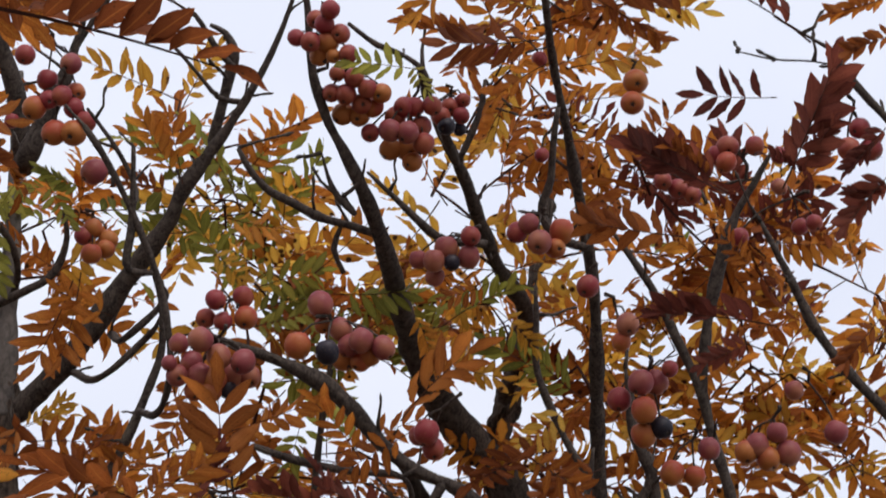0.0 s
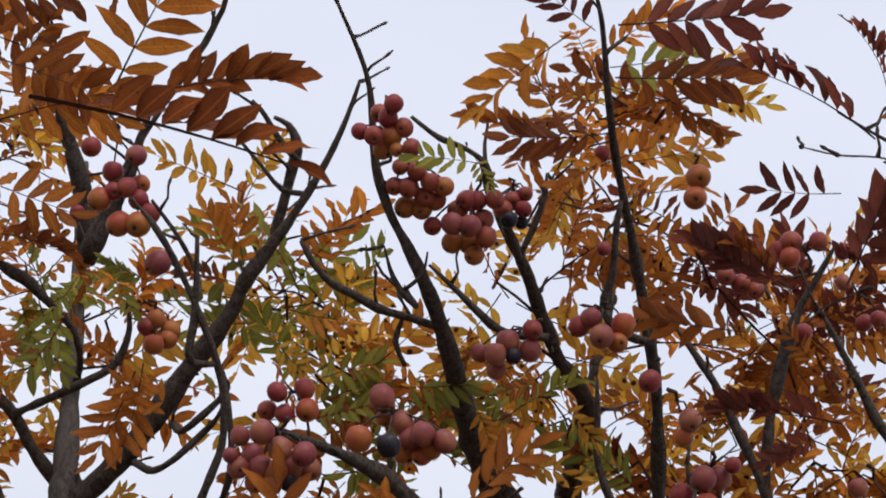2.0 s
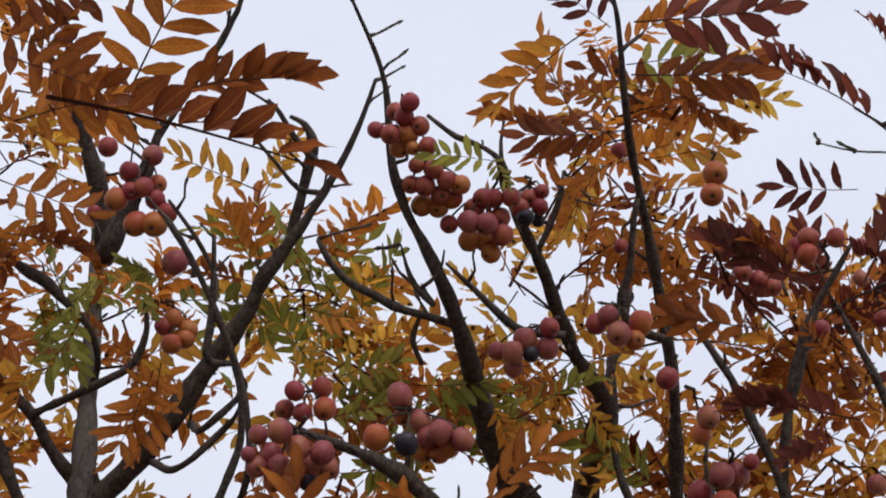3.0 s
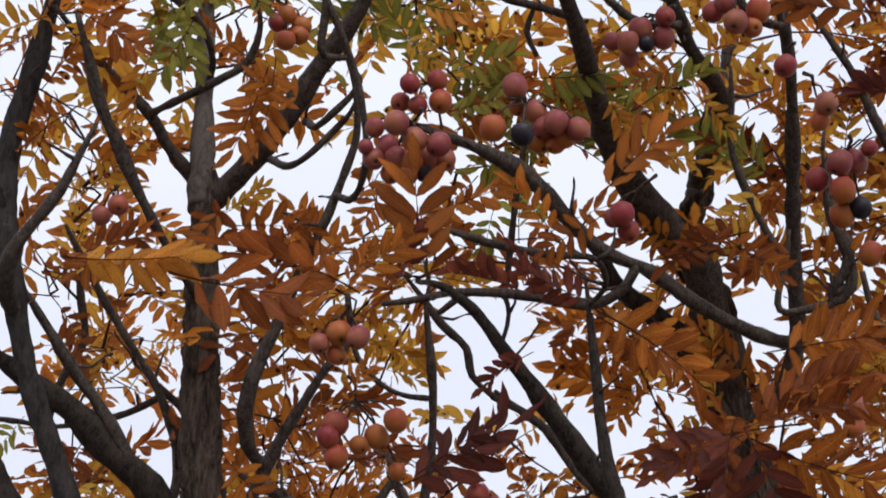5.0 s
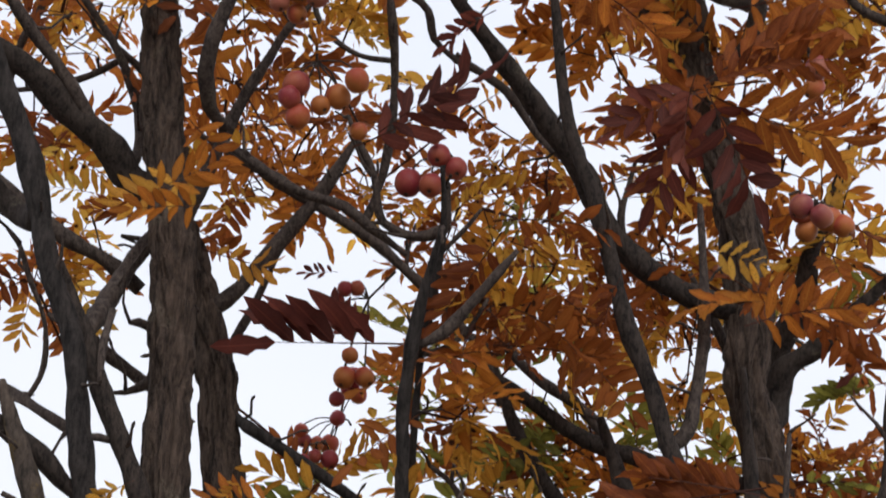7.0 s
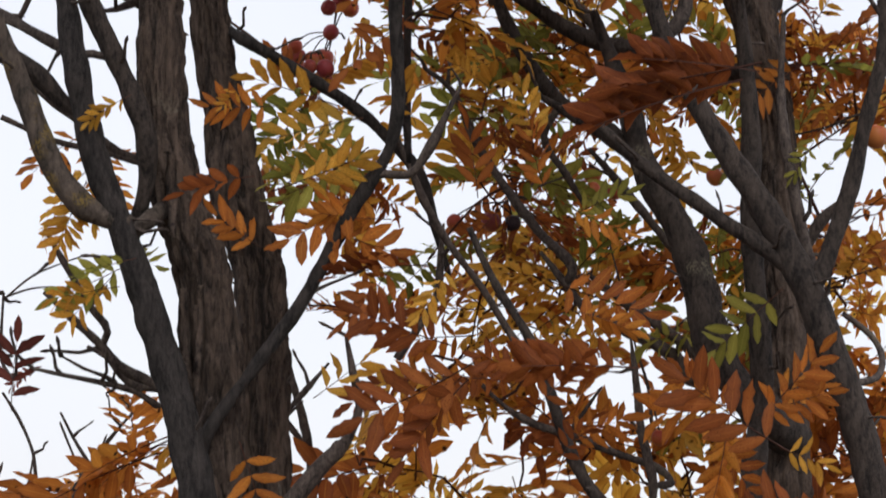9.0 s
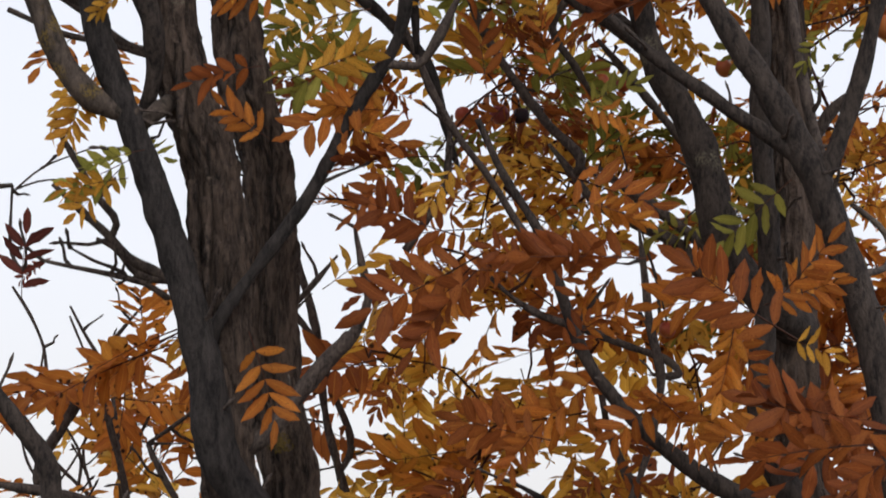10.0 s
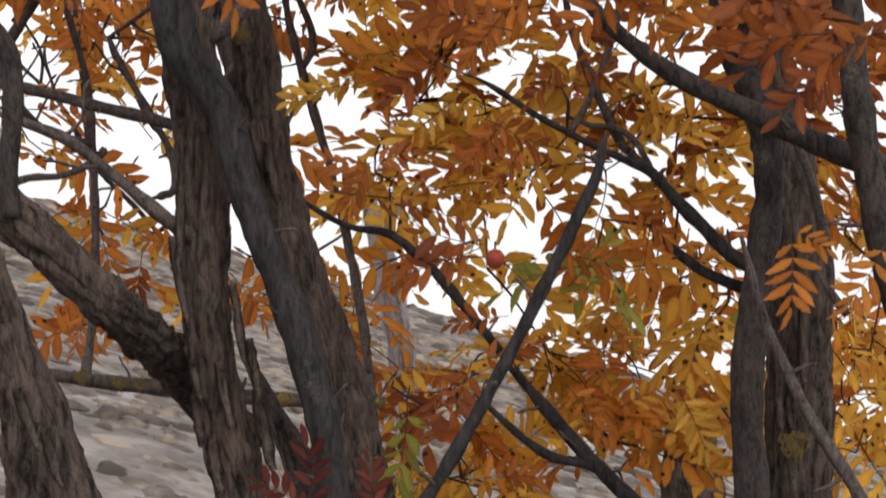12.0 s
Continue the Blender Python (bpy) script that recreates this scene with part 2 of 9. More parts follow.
BARK_TWIG = bark("twig_bark", (0.020, 0.016, 0.015), (0.098, 0.077, 0.067), (0.12, 0.105, 0.08), -0.02, 0.5, 160, 0.0015)
BARK_PALE = bark("bleached_dead_wood", (0.15, 0.135, 0.13), (0.50, 0.47, 0.46), (0.30, 0.26, 0.20), -0.06, 0.06, 80, 0.003)
LICHEN = bark("lichen_crust", (0.04, 0.030, 0.012), (0.12, 0.082, 0.022), (0.14, 0.10, 0.03), 0.05, 1.0, 200, 0.001)
STALK = leaf_material("leaf_stalk", (0.10, 0.042, 0.03), (0.17, 0.075, 0.045), (0.26, 0.13, 0.07), 0.0)
LEAF = {
    "orange": leaf_material("orange_leaf", (0.28, 0.076, 0.018), (0.51, 0.170, 0.026), (0.66, 0.30, 0.044), 0.62),
    "yellow": leaf_material("yellow_leaf", (0.48, 0.21, 0.028), (0.66, 0.34, 0.042), (0.74, 0.46, 0.085), 0.75),
    "rust": leaf_material("rust_leaf", (0.16, 0.042, 0.014), (0.28, 0.078, 0.019), (0.42, 0.145, 0.030), 0.32),
    "dark": leaf_material("maroon_leaf", (0.075, 0.022, 0.018), (0.14, 0.036, 0.025), (0.24, 0.064, 0.036), 0.1),
    "green": leaf_material("fading_green_leaf", (0.13, 0.14, 0.028), (0.26, 0.25, 0.045), (0.44, 0.38, 0.08), 0.1),
}
FRUIT = {
    "pink": fruit_material("rosy_fruit_skin", (0.30, 0.105, 0.062), (0.215, 0.045, 0.052), 0.19),
    "red": fruit_material("red_fruit_skin", (0.29, 0.075, 0.040), (0.215, 0.028, 0.034), 0.24),
    "amber": fruit_material("amber_fruit_skin", (0.34, 0.115, 0.03), (0.31, 0.055, 0.03), 0.10),
    "black": fruit_material("rotten_fruit_skin", (0.012, 0.011, 0.02), (0.03, 0.02, 0.03), 0.1),
}


# ---- making things ----
def part(name, bm, mats, parent, label=""):
    """Links a bmesh, given in the parent's own space, as one mesh object under it."""
    me = bpy.data.meshes.new(name)
    bm.normal_update()
    bm.to_mesh(me)
    bm.free()
    for f in me.polygons:
        f.use_smooth = True
    for m in mats if isinstance(mats, (list, tuple)) else [mats]:
        me.materials.append(m)
    ob = new(name, me)
    ob.parent = parent
    if label:
        ob["label"] = label
    return ob


def spline(points, step):
    """Points of a smooth curve through (x, y, z, radius) rows, about step apart; long and short spans may follow one another."""
    pts = [Vector((*p[:3], p[3])) for p in points]
    far = [max(1e-4, (b - a).to_3d().length) for a, b in zip(pts, pts[1:])]
    slope = [(b - a) / h for a, b, h in zip(pts, pts[1:], far)]
    run = [slope[0]]
    for i in range(1, len(pts) - 1):
        h0, h1 = far[i - 1], far[i]
        run.append((slope[i - 1] * h1 + slope[i] * h0) / (h0 + h1))
    run.append(slope[-1])
    out = []
    for i, h in enumerate(far):
        b, c, n = pts[i], pts[i + 1], max(1, round(h / step))
        for k in range(n):
            t = k / n
            q = b * (2 * t ** 3 - 3 * t * t + 1) + run[i] * (h * (t ** 3 - 2 * t * t + t)) + c * (3 * t * t - 2 * t ** 3) + run[i + 1] * (h * (t ** 3 - t * t))
            q[3] = b[3] + (c[3] - b[3]) * t
            out.append(q)
    out.append(pts[-1])
    return out


def tube(bm, points, sides=8, step=0.02, knobs=0.12, seed=0, furrow=0.0, slot=0):
    """A wandering round stem through (x, y, z, radius) rows, knobbly and, where furrowed, ridged along its length."""
    line = spline(points, step)
    rings, side = [], None
    for i, q in enumerate(line):
        here = q.to_3d()
        ahead = (line[min(i + 1, len(line) - 1)].to_3d() - line[max(i - 1, 0)].to_3d()).normalized()
        if side is None:
            side = ahead.orthogonal().normalized()
        side = (side - ahead * side.dot(ahead)).normalized()
        other = ahead.cross(side)
        ring = []
        for k in range(sides):
            a = 2 * math.pi * k / sides
            out = side * math.cos(a) + other * math.sin(a)
            r = q[3] * (1 + knobs * 1.6 * noise.noise(here * 28 + Vector((seed, 0, 0))))
            r *= 1 + knobs * noise.noise((here + out * q[3]) * 60 + Vector((0, seed, 0)))
            if furrow:
                s = out * q[3] * 110 + Vector((seed, 0, i * step * 13))
                s += Vector((noise.noise(here * 40), noise.noise(here * 40 + Vector((9, 0, 0))), 0)) * 0.7
                plate = min(1.0, abs(noise.noise(s)) * 4.5)
                flake = noise.noise(out * q[3] * 85 + Vector((0, seed, i * step * 36)))
                r += 0.0046 * (plate - 0.95) + 0.0016 * flake + (0.0020 if flake > 0.15 else 0) - 0.001
            ring.append(bm.verts.new(here + out * r))
        rings.append(ring)
    for a, b in zip(rings, rings[1:]):
        for k in range(sides):
            f = bm.faces.new((a[k], a[(k + 1) % sides], b[(k + 1) % sides], b[k]))
            f.material_index = slot
    for ring, flip in ((rings[0], True), (rings[-1], False)):
        f = bm.faces.new(ring[::-1] if flip else ring)
        f.material_index = slot


def local(tree, p):
    """A place of the world in the tree's own space."""
    return Vector(p[:3]) - tree.location


STEMS = {}


def stem(tree, name, mat, *rows, sides=9, knobs=0.14, furrow=0.0, step=0.02, label=""):
    """A trunk, limb or twig of a tree through rows of (x, y, z, radius), thick end first."""
    bm = bmesh.new()
    own = [(*local(tree, r), r[3]) for r in rows]
    tube(bm, own, sides, step, knobs, len(STEMS.setdefault(tree.name, [])) * 3.7, furrow)
    STEMS[tree.name] += [Vector(q[:3]) + tree.location for q in spline(own, 0.05)]
    return part(name, bm, mat, tree, label)


def trunk(tree, *rows, mat=None, label=""):
    return stem(tree, "trunk", mat or BARK_TRUNK, *rows, sides=96, knobs=0.03, furrow=0.16, step=0.006, label=label)


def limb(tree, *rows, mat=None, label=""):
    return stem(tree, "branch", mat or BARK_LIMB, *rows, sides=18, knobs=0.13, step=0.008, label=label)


def twig(tree, *rows, mat=None):
    return stem(tree, "twig", mat or BARK_TWIG, *rows, sides=7, knobs=0.2, step=0.012)


def leaflet(bm, uv, base, along, across, up, size, width, fold, curl, slot):
    """One toothed lance-shaped leaflet, folded along its midrib and curled towards its tip."""
    n = 7
    shape = (0.0, 0.56, 0.86, 1.0, 0.99, 0.86, 0.55, 0.0)
    rows, side_bend, roll = [], random.uniform(-0.13, 0.13), random.uniform(-0.7, 0.7)
    for i in range(n + 1):
        t = i / n
        w = width * 0.45 * shape[i] * (1 + (0.06 if i % 2 else -0.06) + random.uniform(-0.06, 0.06))
        bend = curl * t * t
        mid = base + (along * t + up * (-bend) + across * (side_bend * t * t)) * size
        tw = roll * t
        right = across * math.cos(tw) + up * math.sin(tw)
        lift = up * (fold * w)
        rise, dip = random.uniform(-0.35, 0.35) * w, random.uniform(-0.35, 0.35) * w
        rows.append((mid, mid + (right * w + lift + up * rise) * size, mid + (-right * w + lift + up * dip) * size, t))
    mids, made = [bm.verts.new(r[0]) for r in rows], []
    for sgn, idx in ((1, 1), (-1, 2)):
        edge = [mids[0]] + [bm.verts.new(r[idx]) for r in rows[1:-1]] + [mids[-1]]
        for i in range(n):
            loop = [mids[i], edge[i], edge[i + 1], mids[i + 1]]
            tt = [(0.5, i / n), (0.5 + 0.5 * sgn, i / n), (0.5 + 0.5 * sgn, (i + 1) / n), (0.5, (i + 1) / n)]
            if i == 0:
                loop, tt = [loop[0], loop[2], loop[3]], [tt[0], tt[2], tt[3]]
            elif i == n - 1:
                loop, tt = [loop[0], loop[1], loop[3]], [tt[0], tt[1], tt[3]]
            if sgn < 0:
                loop, tt = loop[::-1], tt[::-1]
            f = bm.faces.new(loop)
            f.material_index, f.smooth = slot, True
            for lo, c in zip(f.loops, tt):
                lo[uv].uv = c
            made.append(f)
    return made


def compound(bm, uv, age, m, size, pairs, droop, spread, fold, slot, stalk_slot, bare=0.2, ragged=0.12, width=0.36, vee=0.2, sweep=1.0):
    """A pinnate leaf: stalk along +y of m, leaflets in close pairs, lifted into a trough by vee, and one at the end. size is its whole length."""
    place = lambda t: Vector((0.02 * math.sin(3 * t), t, 0.12 * t - droop * t * t)) * size  # noqa: E731
    n = 7
    tone = random.random()
    pts = [place(i / n * 0.9) for i in range(n + 1)]
    rings = []
    for i, q in enumerate(pts):
        r = size * 0.0070 * (1.25 - 0.8 * i / n)
        rings.append([bm.verts.new(m @ (q + Vector((r * math.cos(a), 0, r * math.sin(a))))) for a in (0.5, 2.6, 4.7)])
    faces = []
    for a, b in zip(rings, rings[1:]):
        for k in range(3):
            f = bm.faces.new((a[k], a[(k + 1) % 3], b[(k + 1) % 3], b[k]))
            f.material_index = stalk_slot
            faces.append(f)
    rot = m.to_3x3()
    lean = random.uniform(-1, 1) * ragged * 1.5
    for i in range(pairs + 1):
        t = bare + (0.9 - bare) * (i / pairs) ** 0.95
        q = place(t)
        fwd = (place(t + 0.02) - q).normalized()
        upv = Vector((1, 0, 0)).cross(fwd).normalized()
        ln = spread * (0.80 + 0.28 * math.sin(math.pi * (0.12 + 0.74 * i / pairs)))
        for sgn in ((-1, 1) if i < pairs else (0,)):
            if random.random() < 0.05 and sgn:
                continue
            s = ln * random.uniform(0.90, 1.08) * size
            ang = (1.12 * sweep - 0.36 * i / pairs + random.uniform(-ragged, ragged)) * sgn if sgn else random.uniform(-0.1, 0.1)
            along = (fwd * math.cos(ang) + Vector((1, 0, 0)) * math.sin(ang))
            along = (along + upv * (vee * abs(sgn) + random.uniform(-1, 1) * ragged * 1.5)).normalized()
            tilt = (lean + random.uniform(-1, 1) * ragged * 1.6) + 0.25 * sgn
            across = along.cross(upv).normalized()
            nup = across.cross(along).normalized()
            across, nup = across * math.cos(tilt) + nup * math.sin(tilt), nup * math.cos(tilt) - across * math.sin(tilt)
            faces += leaflet(bm, uv, m @ q, rot @ along, rot @ across, rot @ nup, s, width * random.uniform(0.92, 1.1), fold * random.uniform(0.4, 1.2), random.uniform(-0.12, 0.42), slot)
    for f in faces:
        for lo in f.loops:
            lo[age].uv = (tone, 0.5)


LEAF_MESHES = {}
# pairs, droop, leaflet length, fold, raggedness, leaflet width, trough, spread of the leaflets
LEAF_KINDS = [(5, 0.20, 0.34, 0.30, 0.18, 0.36, 0.15, 0.95), (6, 0.32, 0.32, 0.45, 0.23, 0.36, 0.40, 0.85), (5, 0.30, 0.37, 0.35, 0.21, 0.35, 0.10, 0.90), (8, 0.22, 0.27, 0.60, 0.17, 0.42, 0.65, 0.70),
              (5, 0.15, 0.34, 0.30, 0.18, 0.35, 0.20, 0.95), (7, 0.36, 0.31, 0.80, 0.26, 0.42, 0.65, 0.75), (4, 0.18, 0.43, 0.30, 0.20, 0.34, 0.15, 0.90), (5, 0.30, 0.38, 0.50, 0.24, 0.37, 0.35, 0.85), (8, 0.06, 0.19, 0.45, 0.14, 0.40, 0.70, 0.66),
              (5, 0.05, 0.50, 0.35, 0.16, 0.44, 1.0, 0.55)]


def leaf_mesh(colour, kind):
    """A compound leaf of unit length; a few shapes of each colour are shared by all leaves."""
    key = (colour, kind)
    if key not in LEAF_MESHES:
        random.seed(hash_of(colour) + kind * 13)
        bm = bmesh.new()
        uv = bm.loops.layers.uv.new("UVMap")
        age = bm.loops.layers.uv.new("age")
        pairs, droop, spread, fold, ragged, width, vee, sweep = LEAF_KINDS[kind]
        compound(bm, uv, age, Matrix(), 1.0, pairs, droop, spread, fold, 0, 1, ragged=ragged, width=width, vee=vee, sweep=sweep)
        me = bpy.data.meshes.new("compound_leaf")
        bm.to_mesh(me)
        bm.free()
        me.materials.append(LEAF[colour])
        me.materials.append(STALK)
        LEAF_MESHES[key] = me
    return LEAF_MESHES[key]


def hash_of(word):
    return sum(ord(c) * (i + 1) for i, c in enumerate(word))


def leaf_pose(base, tip, turn):
    """The pose of a leaf from its base towards its tip, its face turned about its length from facing up by turn degrees."""
    along = Vector(tip) - Vector(base)
    size = along.length
    y = along.normalized()
    side = y.cross(Vector((0, 0, 1)))
    side = side.normalized() if side.length > 1e-3 else Vector((1, 0, 0))
    up = side.cross(y)
    a = radians(turn)
    x, z = side * math.cos(a) + up * math.sin(a), up * math.cos(a) - side * math.sin(a)
    m = Matrix((x, y, z)).transposed().to_4x4()
    m.translation = Vector(base)
    return m, size


def leaf(tree, colour, kind, base, tip, turn=0):
    """One large compound leaf, a part of the tree."""
    m, size = leaf_pose(local(tree, base), local(tree, tip), turn)
    ob = new("compound_leaf", leaf_mesh(colour, kind))
    ob.parent = tree
    ob.matrix_basis = m @ Matrix.Diagonal((size * 1.08, size * 1.08, size * 1.08, 1))
    return ob


def bark_strip(tree, a, b, width, out):
    """A peeling strip of bark on a trunk, its ends curling away from the wood towards out."""
    bm = bmesh.new()
    a, b, out = local(tree, a), local(tree, b), Vector(out)
    side = (b - a).cross(out).normalized()
    rnd = random.Random(int(a.z * 1000))
    rings = []
    for i in range(9):
        t = i / 8
        mid = a.lerp(b, t) + out * (0.002 + 0.026 * max(0.0, t - 0.5) ** 1.5 * 3 + 0.010 * max(0.0, 0.2 - t) * 5)
        mid += side * rnd.uniform(-1, 1) * width * 0.12
        w = width * 0.9 * (0.35 + 0.65 * math.sin(math.pi * min(1, 0.15 + t * 0.8))) * rnd.uniform(0.8, 1.15)
        rings.append([bm.verts.new(mid + side * w), bm.verts.new(mid + out * 0.0022), bm.verts.new(mid - side * w), bm.verts.new(mid - out * 0.001)])
    for p, q in zip(rings, rings[1:]):
        for k in range(4):
            bm.faces.new((p[k], p[(k + 1) % 4], q[(k + 1) % 4], q[k]))
    bm.faces.new(rings[0][::-1])
    bm.faces.new(rings[-1])
    return part("bark_strip", bm, BARK_TRUNK, tree)


def lichen(tree, at, out, radius):
    """A crust of mustard-yellow lichen: small lobes that lie on the bark."""
    bm = bmesh.new()
    at, out = local(tree, at), Vector(out)
    u = out.orthogonal().normalized()
    v = out.cross(u)
    rnd = random.Random(int(radius * 9999) + int(at.z * 77))
    for _ in range(300):
        a = rnd.uniform(0, 6.28)
        r = radius * rnd.random() ** 0.8 * (0.75 + 0.45 * noise.noise(Vector((math.cos(a) * 1.6, math.sin(a) * 1.6, at.z * 9))))
        c = at + u * r * math.cos(a) + v * r * math.sin(a) * 1.3 - out * 0.010 * (r / radius) ** 2
        s = radius * rnd.uniform(0.03, 0.085)
        rim = [bm.verts.new(c + (u * math.cos(k * 0.9) + v * math.sin(k * 0.9)) * s * rnd.uniform(0.7, 1.2) + out * 0.001) for k in range(7)]
        top = bm.verts.new(c + out * (0.0012 + s * 0.06))
        for k in range(7):
            bm.faces.new((rim[k], rim[(k + 1) % 7], top))
    return part("lichen", bm, LICHEN, tree, "mustard-yellow lichen crust")


COLOURS = list(LEAF)


class Foliage:
    """The many smaller leaves of a tree and the fine shoots that carry them."""

    def __init__(self, tree):
        self.tree, self.bm, self.shoots = tree, bmesh.new(), bmesh.new()
        self.uv, self.age = self.bm.loops.layers.uv.new("UVMap"), self.bm.loops.layers.uv.new("age")
        self.bare = list(STEMS[tree.name])

    def spray(self, centre, reach, count, mix, size=0.145, seed=0, lean=(0, 0, 0)):
        """Shoots in an ellipsoid about centre, each with a whorl of leaves; mix: letters for the colours."""
        rnd, aged = random.Random(seed * 7 + 1), random.Random(seed)
        random.seed(seed * 11 + 5)
        names = {"o": 0, "y": 1, "r": 2, "d": 3, "g": 4}
        stems = STEMS[self.tree.name]
        c = Vector(centre)
        left = count
        while left > 0:
            while True:
                v = Vector((rnd.uniform(-1, 1), rnd.uniform(-1, 1), rnd.uniform(-1, 1)))
                if v.length <= 1:
                    break
            at = c + Vector((v.x * reach[0], v.y * reach[1], v.z * reach[2]))
            foot = min(stems, key=lambda s: (s - at).length)
            axis = (at - foot)
            if axis.length > 0.02:
                axis = axis.normalized()
                midp = foot.lerp(at, 0.5) + Vector((rnd.uniform(-1, 1), rnd.uniform(-1, 1), rnd.uniform(-0.4, 1))) * 0.03
                rows = [(*local(self.tree, foot), 0.0021), (*local(self.tree, midp), 0.0016), (*local(self.tree, at), 0.0011)]
                tube(self.shoots, rows, 5, 0.04, 0.2, seed)
                stems += [foot.lerp(at, 0.4), foot.lerp(at, 0.7), at]
            else:
                axis = Vector((0, 0, 1))
            n = rnd.choice((3, 4, 4, 5))
            left -= n * (1.3 if at.z > 2.7 else 1.4 if at.z < 1.62 else 2.2 if at.z < 2.0 else 0.92 if at.x > 0 else 1.15)
            ph = rnd.uniform(0, 6.28)
            for k in range(n):
                a = ph + k * 2.4 + rnd.uniform(-0.3, 0.3)
                out = Vector((math.cos(a), math.sin(a), rnd.uniform(-0.55, 0.6))) + axis * 0.5 + Vector(lean)
                base = at - axis * 0.015 * k
                ln = size * (1.08 if at.z < 2.0 else 0.95) * rnd.uniform(0.78, 1.15)
                m, s = leaf_pose(local(self.tree, base), local(self.tree, base + out.normalized() * ln), rnd.gauss(0, 55))
                colour = names[rnd.choice(mix)]
                if 2.15 < at.z < 2.95 and aged.random() < 0.22:
                    colour = names["r"]
                low = at.z < 2.0
                compound(self.bm, self.uv, self.age, m, s, rnd.choice((4, 5, 5, 6) if low else (5, 6, 7, 7)), rnd.uniform(0.08, 0.4), rnd.uniform(0.29, 0.35) if low else rnd.uniform(0.25, 0.30), rnd.uniform(0.1, 0.6),
                         colour, 5, ragged=rnd.uniform(0.15, 0.32), width=0.36 if low else 0.35, vee=rnd.uniform(-0.15, 0.6), sweep=rnd.uniform(0.75, 1.1))

    def spurs(self, share=0.35):
        """Short bare spurs with a bud at their end, along the limbs and twigs."""
        rnd = random.Random(17)
        for k, s in enumerate(self.bare):
            if rnd.random() > share:
                continue
            way = Vector((rnd.uniform(-1, 1), rnd.uniform(-1, 0.6), rnd.uniform(-0.5, 1.2))).normalized()
            ln = rnd.choice((0.014, 0.02, 0.03, 0.045))
            bend = way + Vector((rnd.uniform(-1, 1), 0, rnd.uniform(0, 1))) * 0.35
            a, b, c = local(self.tree, s), local(self.tree, s + way * ln * 0.55), local(self.tree, s + bend * ln)
            tube(self.shoots, [(*a, 0.0026), (*b, 0.0018), (*c, 0.0014), (*(c + bend * 0.006), 0.0021), (*(c + bend * 0.011), 0.0006)], 5, 0.012, 0.3, k, slot=1)

    def finish(self):
        self.spurs()
        a = part("foliage", self.bm, [LEAF[c] for c in COLOURS] + [STALK], self.tree, "orange and yellow pinnate leaves with brown spots")
        b = part("shoot", self.shoots, [STALK, BARK_TWIG], self.tree, "thin reddish-brown leaf-bearing shoots and bare spurs")
        tagged(a, kind="stuff"), tagged(b, kind="stuff")


FRUIT_MESHES = {}


def fruit_mesh(colour):
    """A small apple-like pome with a sunken stalk end and a dry calyx below, 26 mm across."""
    if colour not in FRUIT_MESHES:
        bm = bmesh.new()
        prof = [(0.0, 0.80), (0.10, 0.84), (0.30, 0.97), (0.62, 0.88), (0.88, 0.55), (1.0, 0.1), (0.95, -0.35), (0.74, -0.74), (0.46, -0.95), (0.24, -1.0), (0.14, -0.95), (0.0, -0.92)]
        rings, n = [], 18
        for r, z in prof:
            if r == 0:
                rings.append([bm.verts.new((0, 0, z * 0.013))])
            else:
                rings.append([bm.verts.new((r * 0.013 * math.cos(k * 6.2832 / n), r * 0.013 * math.sin(k * 6.2832 / n), z * 0.0128)) for k in range(n)])
        for a, b in zip(rings, rings[1:]):
            for k in range(n):
                p, q = k, (k + 1) % n
                f = [a[p % len(a)], b[p % len(b)], b[q % len(b)], a[q % len(a)]]
                f = list(dict.fromkeys(f))
                bm.faces.new(f).material_index = 1 if b[0].co.z < -0.0121 and len(b) <= n and b is rings[-1] or a is rings[-2] else 0
        for k in range(5):
            a = k * 1.2566
            d, s = Vector((math.cos(a), math.sin(a), 0)), Vector((-math.sin(a), math.cos(a), 0))
            z = Vector((0, 0, 1))
            vs = [bm.verts.new(d * 0.0016 + s * 0.0009 - z * 0.012), bm.verts.new(d * 0.0016 - s * 0.0009 - z * 0.012), bm.verts.new(d * 0.0036 - z * 0.0150)]
            bm.faces.new(vs).material_index = 1
        bmesh.ops.recalc_face_normals(bm, faces=bm.faces)
        me = bpy.data.meshes.new("fruit")
        bm.to_mesh(me)
        bm.free()
        for f in me.polygons:
            f.use_smooth = True
        me.materials.append(FRUIT[colour])
        me.materials.append(BARK_TWIG)
        FRUIT_MESHES[colour] = me
    return FRUIT_MESHES[colour]


